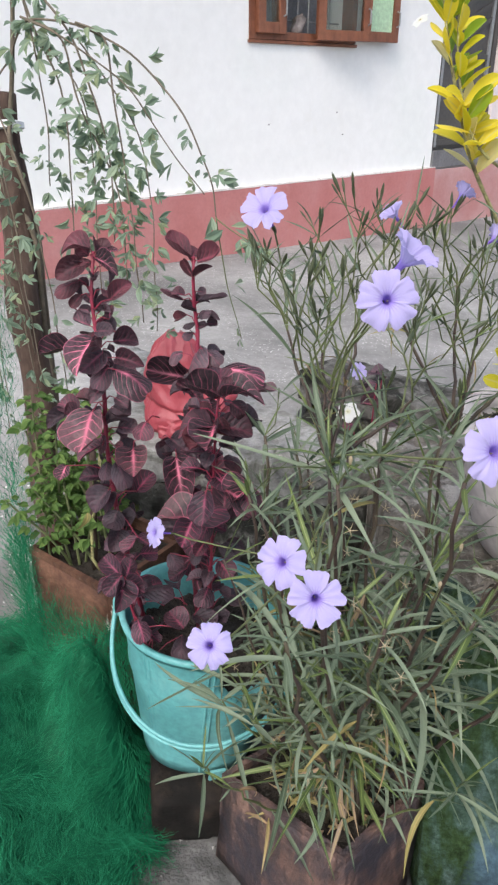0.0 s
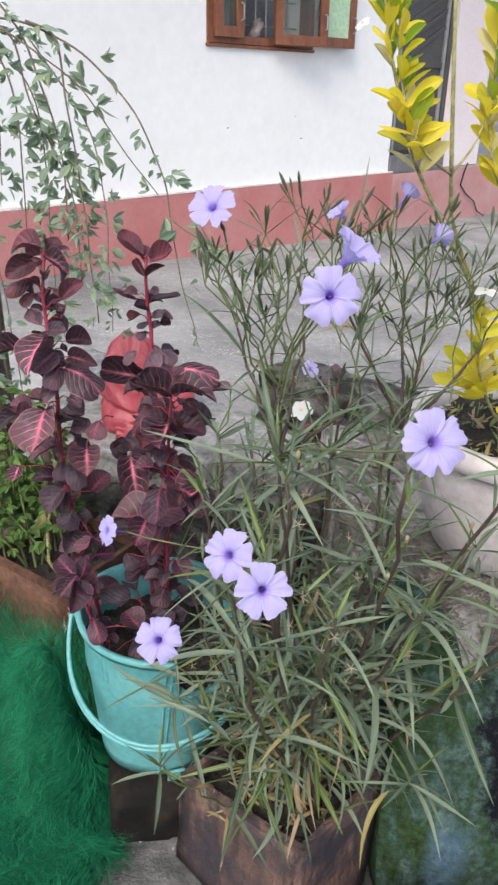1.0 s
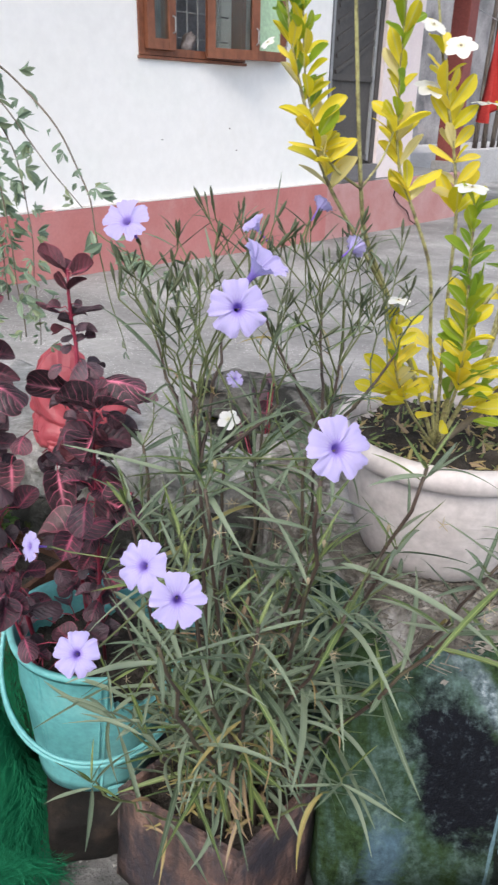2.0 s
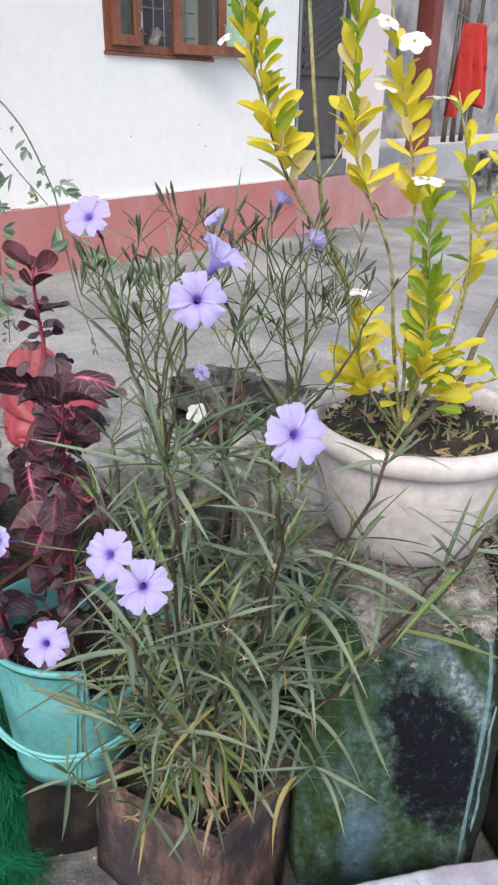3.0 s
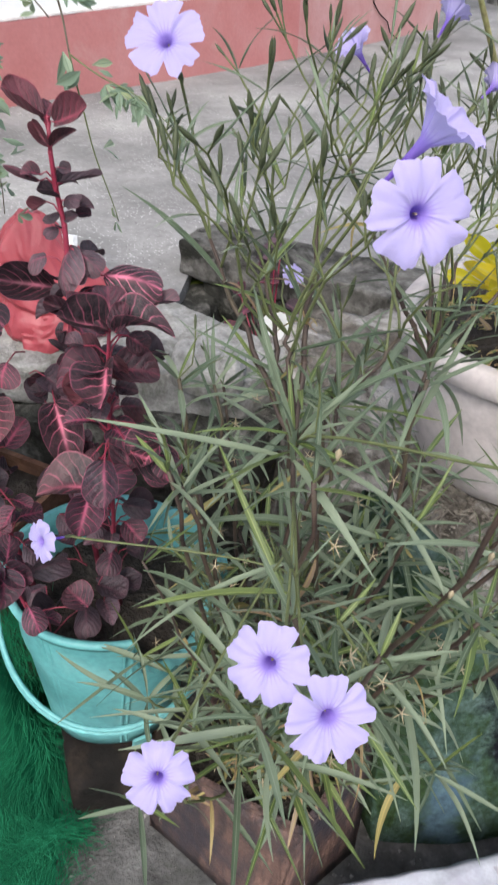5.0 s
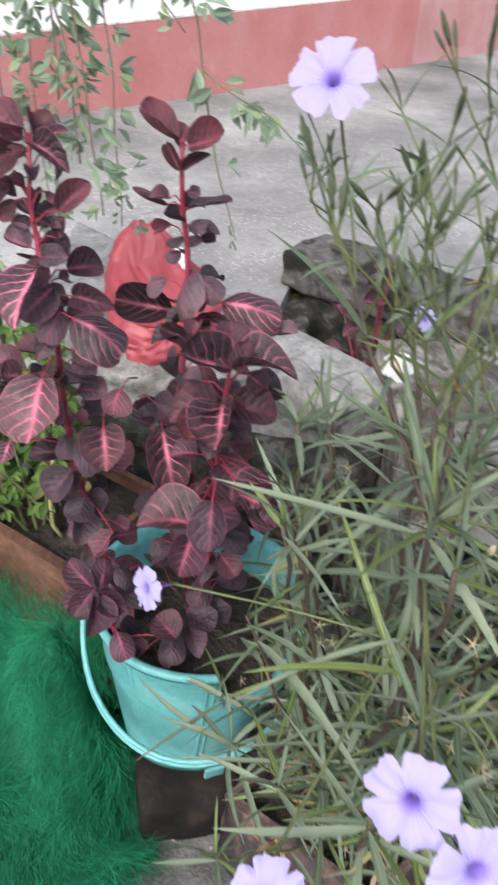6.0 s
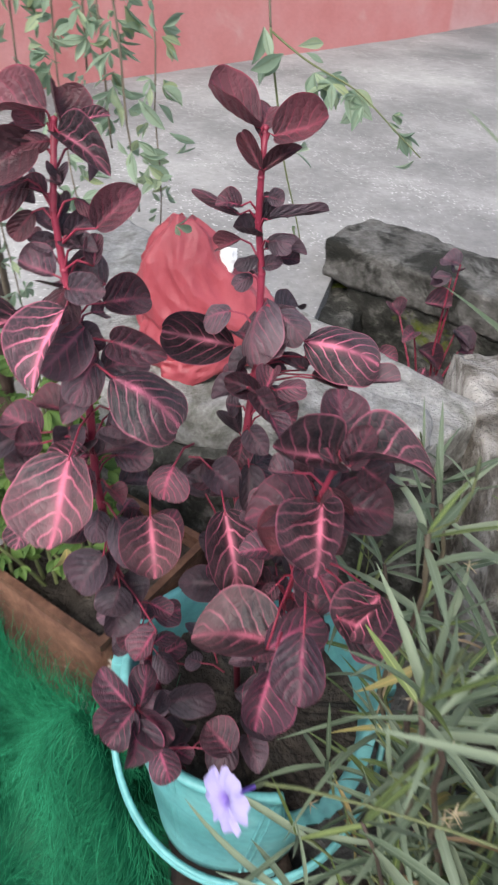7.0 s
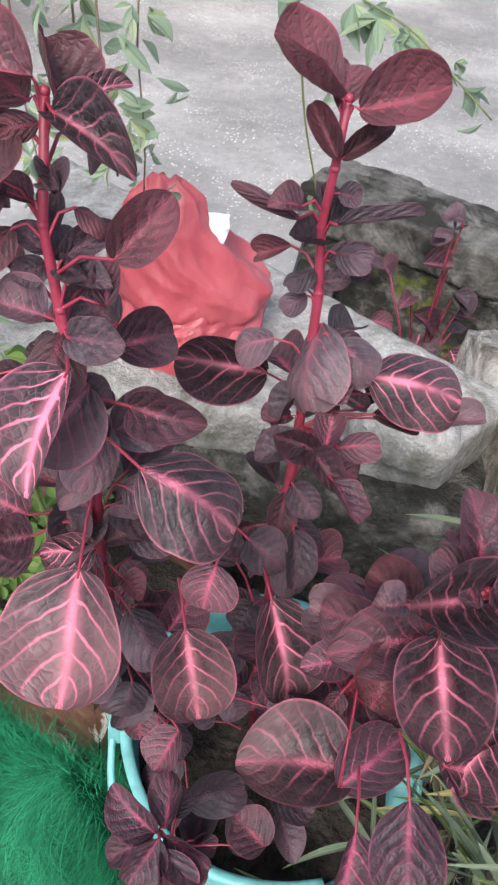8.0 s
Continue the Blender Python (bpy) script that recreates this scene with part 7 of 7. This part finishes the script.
def yellow_shrub():
    root = thing("yellow_shrub", "shrub with yellowing leaves and white flowers growing in the white planter", "shrub", pose(0, 0, 0))
    foot = Vector((0.47, 1.02, 0.71))
    lines = [
        ([foot, (0.362, 0.95, 0.95), (0.297, 0.9, 1.06), (0.281, 0.866, 1.12), (0.268, 0.85, 1.2), (0.256, 0.84, 1.29), (0.25, 0.84, 1.36)], 0.0042, 0, 0),
        ([(0.362, 0.95, 0.95), (0.30, 0.9, 1.04), (0.237, 0.855, 1.129), (0.213, 0.845, 1.19), (0.192, 0.84, 1.254), (0.177, 0.83, 1.33)], 0.0032, 1.12, 1.33),
        ([(0.281, 0.866, 1.12), (0.25, 0.85, 1.138), (0.225, 0.84, 1.165), (0.205, 0.84, 1.23), (0.198, 0.84, 1.34)], 0.0022, 1.15, 1.3),
        ([foot, (0.425, 0.97, 0.88), (0.405, 0.95, 1.013), (0.36, 0.935, 1.1), (0.336, 0.93, 1.147), (0.328, 0.92, 1.244), (0.321, 0.9, 1.34)], 0.0036, 1.1, 1.34),
        ([(0.281, 0.866, 1.12), (0.31, 0.89, 1.15), (0.333, 0.92, 1.2)], 0.002, 1.18, 1.2),
        ([foot, (0.45, 1.0, 0.95), (0.44, 0.98, 1.08), (0.426, 0.98, 1.152), (0.395, 0.97, 1.248), (0.374, 0.96, 1.33)], 0.0036, 1.08, 1.33),
        ([foot, (0.46, 0.93, 0.859), (0.445, 0.9, 0.95), (0.429, 0.88, 1.034), (0.423, 0.87, 1.1)], 0.0034, 0.84, 1.1),
        ([foot, (0.40, 0.95, 0.80), (0.355, 0.90, 0.88), (0.343, 0.875, 0.965)], 0.003, 0.83, 0.96),
        ([foot, (0.52, 1.0, 0.851), (0.56, 1.05, 1.0), (0.60, 1.06, 1.15), (0.61, 1.06, 1.3)], 0.005, 0.95, 1.3),
        ([(0.52, 1.0, 0.851), (0.53, 0.97, 0.98), (0.50, 0.95, 1.12), (0.47, 0.95, 1.22)], 0.003, 1.0, 1.22),
        ([foot, (0.549, 1.0, 0.801), (0.567, 1.0, 0.881), (0.586, 0.99, 0.944), (0.64, 1.0, 1.08)], 0.0075, 0, 0),
        ([foot, (0.475, 0.99, 0.86), (0.492, 0.97, 0.962), (0.528, 0.97, 1.003), (0.559, 0.97, 1.048), (0.62, 0.97, 1.13)], 0.005, 1.05, 1.13),
        ([(0.549, 1.0, 0.801), (0.59, 0.96, 0.83), (0.66, 0.94, 0.88)], 0.004, 0.83, 0.88),
    ]
    for li, (pts, r, z0, z1) in enumerate(lines):
        pts = [Vector(p) for p in pts]
        fine = []
        for i in range(len(pts) - 1):
            fine += [pts[i].lerp(pts[i + 1], k / 6) for k in range(6)]
        fine.append(pts[-1])
        for _ in range(4):
            fine = [fine[0]] + [(fine[i - 1] + fine[i] * 2 + fine[i + 1]) / 4 for i in range(1, len(fine) - 1)] + [fine[-1]]
        bm = bmesh.new()
        tube(bm, fine, [0.82 * r * (1 - 0.5 * i / (len(fine) - 1)) for i in range(len(fine))], 8)
        for i in range(3, len(fine) - 1, 4):
            bmesh.ops.create_icosphere(bm, subdivisions=1, radius=0.95 * r * (1 - 0.5 * i / (len(fine) - 1)), matrix=Matrix.Translation(fine[i]))
        part("stem", bm, M_TWIG if li == 10 else M_YELLOWSTEM, root, smooth=True)
        if not z0:
            continue
        z = z0
        k = li
        while z < z1:
            j = max([i for i in range(len(fine) - 1) if fine[i].z <= z] or [0])
            c = fine[j].lerp(fine[j + 1], min(1, max(0, (z - fine[j].z) / max(1e-5, fine[j + 1].z - fine[j].z))))
            top = (z - z0) / (z1 - z0 + 1e-6)
            for s in (0, 2.1, 4.2):
                if random.random() < 0.2:
                    continue
                a = k * 0.9 + s + random.gauss(0, 0.45)
                up = random.uniform(0.35, 1.05) + 0.2 * top
                l = random.uniform(0.033, 0.05) * (1.2 - 0.45 * top) * (0.82 if li in (1, 2) else 1.0)
                d = Vector((math.cos(a) * math.cos(up), math.sin(a) * math.cos(up), math.sin(up)))
                green = {1: 0.8 * top * top, 2: 0.6 * top, 3: 0.65 * top * top, 6: 0.35 + 0.9 * top}.get(li, 0.12)
                tone = "g" if random.random() < green else "c" if random.random() < 0.3 * (1 - top) ** 2 else "y"
                mesh_part("leaf", OBOVATES[tone][(k * 2 + li + int(s)) % 5], root, leaf_pose(c, c + d * l, l * random.uniform(0.32, 0.46), (random.gauss(0, 0.35), -0.5 + random.gauss(0, 0.25), 0.7), random.gauss(0, 0.3)))
            z += random.uniform(0.03, 0.06) if li > 7 else random.uniform(0.016, 0.03) if li == 5 else random.uniform(0.009, 0.013) if li == 6 else random.uniform(0.011, 0.016)
            k += 1
    # larger yellow leaves low over the soil
    for k in range(55):
        a = random.uniform(0, 6.28)
        c = Vector((0.45 + random.uniform(0.02, 0.1) * math.cos(a), 0.96 + random.uniform(0.02, 0.07) * math.sin(a), random.uniform(0.80, 0.88)))
        d = Vector((math.cos(a), math.sin(a) - 0.2, random.uniform(0.0, 0.9))).normalized()
        l = random.uniform(0.03, 0.058)
        mesh_part("leaf", OBOVATES["y" if k % 7 else "g"][k % 3], root, leaf_pose(c, c + d * l, l * random.uniform(0.38, 0.52), (random.gauss(0, 0.5), -0.4 + random.gauss(0, 0.4), 0.8), random.gauss(0, 0.5)))
    me = flat_flower()
    for p, d, s in (((0.342, 0.872, 0.987), (0, -0.1, 1), 0.033), ((0.415, 0.87, 1.122), (0, -0.2, 1), 0.044), ((0.449, 0.95, 1.213), (0.1, 0, 1), 0.04), ((0.406, 0.95, 1.274), (-0.2, -0.6, 0.7), 0.04),
                    ((0.38, 0.97, 1.229), (0.1, -0.5, 0.8), 0.04), ((0.165, 0.835, 1.264), (-0.5, -0.3, 0.6), 0.018), ((0.37, 0.95, 1.295), (0.2, -0.5, 0.8), 0.036)):
        m = Matrix.Translation(p) @ Vector(d).to_track_quat("Z", "Y").to_matrix().to_4x4() @ Matrix.Diagonal((s, s, s, 1))
        bloom = mesh_part("flower", me, root, m, "flat white five-petalled flower")
        mesh_part("eye", PALEBUD, bloom, Matrix.Translation((0, 0, -0.02)) @ Matrix.Diagonal((0.22, 0.22, 0.1, 1)))
    # low weeds and dry litter on the soil
    items = []
    for k in range(600):
        a, r = random.uniform(0, 6.28), 0.16 * math.sqrt(random.random())
        c = Vector((0.508 + r * math.cos(a), 1.055 + r * math.sin(a), 0.702))
        d = Vector((random.gauss(0, 0.6), random.gauss(0, 0.6), random.uniform(0.1, 0.8))).normalized()
        l = random.uniform(0.008, 0.034)
        items.append((random.choice(STRAPS_DRY * 2 + STRAPS_NEW), leaf_pose(c, c + d * l, l * random.uniform(0.08, 0.3))))
    join_blades("weed", items, [M_STRAP_DRY, M_STRAP_NEW], root)


random.seed(13)
yellow_shrub()

# ---- climber and post ----
VINELEAF = [blade("vine_leaf", M_VINE, leaflet, 7, 2, cup=c, arch=a, seed=s) for s, (a, c) in enumerate(((0.15, 0.08), (0.45, 0.2), (0.05, 0.15), (0.6, -0.1), (0.3, 0.35)))]
HERBLEAF = [blade("herb_leaf", M_HERB, leaflet, 7, 4, cup=0.2, arch=a, seed=s) for s, a in enumerate((0.2, 0.4))]


def climber():
    root = thing("climber", "trailing climber with small grey-green leaves arching over from its stem", "climber", pose(0, 0, 0))
    lines = [
        ([(-0.555, 1.70, 0.02), (-0.554, 1.7, 0.613), (-0.533, 1.65, 0.823), (-0.526, 1.62, 0.954), (-0.553, 1.6, 1.104), (-0.518, 1.6, 1.26), (-0.503, 1.6, 1.42)], 0.0075, 0),
        ([(-0.62, 1.68, 0.02), (-0.54, 1.65, 0.715), (-0.522, 1.6, 0.933), (-0.583, 1.6, 1.026), (-0.66, 1.55, 1.08)], 0.008, 0.1),
        ([(-0.518, 1.6, 1.26), (-0.446, 1.45, 1.316), (-0.342, 1.42, 1.305), (-0.243, 1.4, 1.262), (-0.146, 1.38, 1.165), (-0.102, 1.36, 1.056), (-0.094, 1.354, 0.994)], 0.0023, 0.7),
        ([(-0.094, 1.354, 0.994), (-0.078, 1.35, 0.877), (-0.051, 1.35, 0.767)], 0.0014, 0.12),
        ([(-0.092, 1.354, 0.99), (-0.052, 1.33, 0.965), (-0.003, 1.3, 0.949), (0.055, 1.25, 0.904)], 0.0012, 0.8),
        ([(-0.446, 1.45, 1.316), (-0.374, 1.42, 1.288), (-0.247, 1.4, 1.21), (-0.188, 1.38, 1.12), (-0.117, 1.36, 1.032)], 0.0018, 0.5),
        ([(-0.503, 1.6, 1.42), (-0.424, 1.45, 1.29), (-0.382, 1.45, 1.21), (-0.382, 1.45, 1.065), (-0.395, 1.45, 0.893)], 0.0022, 1.25),
        ([(-0.503, 1.6, 1.42), (-0.356, 1.43, 1.298), (-0.314, 1.42, 1.182), (-0.293, 1.42, 1.068), (-0.299, 1.42, 0.934)], 0.0024, 1.35),
        ([(-0.446, 1.45, 1.316), (-0.367, 1.43, 1.289), (-0.347, 1.42, 1.164), (-0.279, 1.42, 1.038), (-0.28, 1.42, 0.85)], 0.0022, 1.35),
        ([(-0.342, 1.42, 1.305), (-0.28, 1.4, 1.287), (-0.275, 1.4, 1.164), (-0.26, 1.4, 1.021), (-0.251, 1.4, 0.78)], 0.0022, 1.35),
        ([(-0.503, 1.6, 1.42), (-0.435, 1.46, 1.308), (-0.42, 1.46, 1.181), (-0.428, 1.46, 1.032)], 0.002, 1.1),
        ([(-0.518, 1.6, 1.26), (-0.54, 1.5, 1.2), (-0.52, 1.45, 1.05), (-0.5, 1.42, 0.85), (-0.49, 1.42, 0.7)], 0.002, 0.5),
        ([(-0.66, 1.55, 1.08), (-0.6, 1.45, 0.98), (-0.56, 1.42, 0.8), (-0.55, 1.4, 0.6)], 0.002, 0.4),
        ([(-0.66, 1.55, 1.08), (-0.62, 1.5, 1.0), (-0.6, 1.47, 0.88), (-0.59, 1.46, 0.72), (-0.58, 1.45, 0.5)], 0.002, 0.4),
        ([(-0.424, 1.45, 1.29), (-0.34, 1.44, 1.2), (-0.33, 1.43, 1.05), (-0.34, 1.43, 0.9), (-0.33, 1.43, 0.74)], 0.0016, 1.2),
        ([(-0.356, 1.43, 1.298), (-0.24, 1.42, 1.15), (-0.22, 1.41, 1.0), (-0.225, 1.41, 0.76)], 0.0016, 1.1),
        ([(-0.54, 1.5, 1.2), (-0.48, 1.46, 1.05), (-0.45, 1.45, 0.85), (-0.44, 1.45, 0.66), (-0.43, 1.44, 0.52)], 0.0018, 0.6),
        ([(-0.54, 1.5, 1.2), (-0.5, 1.42, 1.05), (-0.48, 1.39, 0.92), (-0.475, 1.38, 0.8), (-0.46, 1.37, 0.66)], 0.0018, 0.4),
        ([(-0.6, 1.45, 0.98), (-0.53, 1.42, 0.9), (-0.5, 1.4, 0.8), (-0.485, 1.39, 0.68), (-0.47, 1.38, 0.56)], 0.0018, 0.5),
    ]
    items = []
    for li, (pts, r, dense) in enumerate(lines):
        pts = [Vector(p) for p in pts]
        fine = []
        for i in range(len(pts) - 1):
            fine += [pts[i].lerp(pts[i + 1], k / 7) for k in range(7)]
        fine.append(pts[-1])
        for _ in range(6):
            fine = [fine[0]] + [(fine[i - 1] + fine[i] * 2 + fine[i + 1]) / 4 for i in range(1, len(fine) - 1)] + [fine[-1]]
        fine = [p + Vector((noise.noise(p * 9), noise.noise(p * 9 + Vector((5, 0, 0))), 0)) * 0.006 for p in fine]
        bm = bmesh.new()
        tube(bm, fine, [r * (1 - 0.45 * i / (len(fine) - 1)) for i in range(len(fine))], 7)
        part("stem", bm, M_TWIG if r > 0.0015 else M_GREENSTEM, root, smooth=True)
        for p, q in zip(fine, fine[1:]):
            for _ in range(3):
                if random.random() > dense * 0.62 * ((q - p).length / 0.02):
                    continue
                c = p.lerp(q, random.random())
                if c.z > 1.16 and random.random() < 0.5:
                    continue
                a = random.uniform(0, 6.28)
                d = Vector((math.cos(a), math.sin(a) * 0.7, random.uniform(-0.9, 0.3))).normalized()
                j = c + d * random.uniform(0.006, 0.022)
                l = 0.016 + 0.024 * random.random()
                face = Vector((random.gauss(0, 0.8), -0.6, 0.5 + random.gauss(0, 0.5)))
                for turn in random.choice(((0, 0.75, -0.75), (0, 0.75, -0.75, 1.5, -1.5), (0, 0.6), (0,))):
                    dd = (Matrix.Rotation(turn + random.gauss(0, 0.15), 3, face.normalized()) @ d + Vector((0, 0, -0.25))).normalized()
                    ll = l * (1.0 - 0.25 * abs(turn)) * random.uniform(0.85, 1.15)
                    items.append((VINELEAF[len(items) % 5], leaf_pose(j, j + dd * ll, ll * random.uniform(0.28, 0.42), face + Vector((random.gauss(0, 0.3), 0, random.gauss(0, 0.3))), random.gauss(0, 0.4))))
    items.sort(key=lambda q: -q[1].translation.x)
    for me, m in items[:300]:
        mesh_part("leaf", me, root, m)
    if len(items) > 300:
        join_blades("foliage", items[300:], [M_VINE], root)


random.seed(14)
climber()


def post():
    root = thing("garden_post", "weathered brown wooden post with a white tie", "post", pose(-0.545, 1.52, 0.0, -6.2, -1.5, 0))
    bm = bmesh.new()
    n = 26
    rings = tube(bm, [(0.006 * math.sin(i * 0.7), 0.004 * math.cos(i), 1.2 * i / (n - 1)) for i in range(n)], [0.036 + 0.002 * math.sin(i * 1.3) for i in range(n)], 14)
    for v in bm.verts:
        v.co += Vector((noise.noise(v.co * 30), noise.noise(v.co * 30 + Vector((3, 0, 0))), 0)) * 0.004
    part("shaft", bm, M_BARK, root, smooth=True)
    bm = bmesh.new()
    lathe(bm, [(0.036, 1.13), (0.042, 1.133), (0.042, 1.145), (0.036, 1.148)], 20)
    part("tie", bm, M_PAPER, root, "white cloth tie")


post()


def herb():
    root = thing("herb_plant", "soft green leafy herb growing in the rusty tin", "plant", pose(0, 0, 0))
    items = []
    for s in range(20):
        b = Vector((-0.335 + random.uniform(-0.075, 0.06), 1.19 + random.uniform(-0.07, 0.09), 0.36))
        t = b + Vector((random.gauss(-0.03, 0.05), random.gauss(0.0, 0.05), random.uniform(0.1, 0.4)))
        c = bez(b, b.lerp(t, 0.3) + Vector((0, 0, 0.04)), b.lerp(t, 0.7), t, 8)
        bm = bmesh.new()
        tube(bm, c, [0.003 - 0.0002 * i for i in range(8)], 6, cap=False)
        part("stem", bm, M_GREENSTEM, root, smooth=True)
        for i in range(2, 8):
            for k in range(3):
                a = i * 1.57 + k * 2.1 + random.gauss(0, 0.3)
                d = Vector((math.cos(a), math.sin(a), random.uniform(-0.4, 0.35))).normalized()
                p = c[i] + d * 0.012
                l = random.uniform(0.014, 0.028)
                for turn in (-0.75, 0, 0.75):
                    q = Matrix.Rotation(turn, 3, "Z") @ d
                    items.append((HERBLEAF[k % 2], leaf_pose(p, p + q * l * (1.15 if turn == 0 else 0.9), l * random.uniform(0.45, 0.6), (random.gauss(0, 0.3), -0.4, 0.85))))
    for me, m in items:
        mesh_part("leaf", me, root, m)
    for name, pts, r, mat in (("woody_stem", [(-0.318, 1.13, 0.365), (-0.312, 1.13, 0.47), (-0.305, 1.132, 0.56), (-0.298, 1.135, 0.66)], 0.0065, M_BARK),
                              ("yellow_stem", [(-0.302, 1.12, 0.366), (-0.318, 1.12, 0.4), (-0.314, 1.125, 0.47), (-0.296, 1.13, 0.55), (-0.286, 1.13, 0.62)], 0.0032, M_YELLOWSTEM)):
        bm = bmesh.new()
        tube(bm, pts, r, 9)
        part(name, bm, mat, root, smooth=True)
    for k in range(3):
        b = Vector((random.uniform(-0.3, -0.22), random.uniform(1.0, 1.08), random.uniform(0.40, 0.6)))
        d = Vector((random.gauss(0, 0.4), -0.2, -0.6)).normalized()
        mesh_part("leaf", STRAPS_DRY[0] if k < 2 else HERBLEAF[0], root, leaf_pose(b, b + d * 0.035, 0.014), "yellowing hanging leaf" if k < 2 else "")


random.seed(15)
herb()
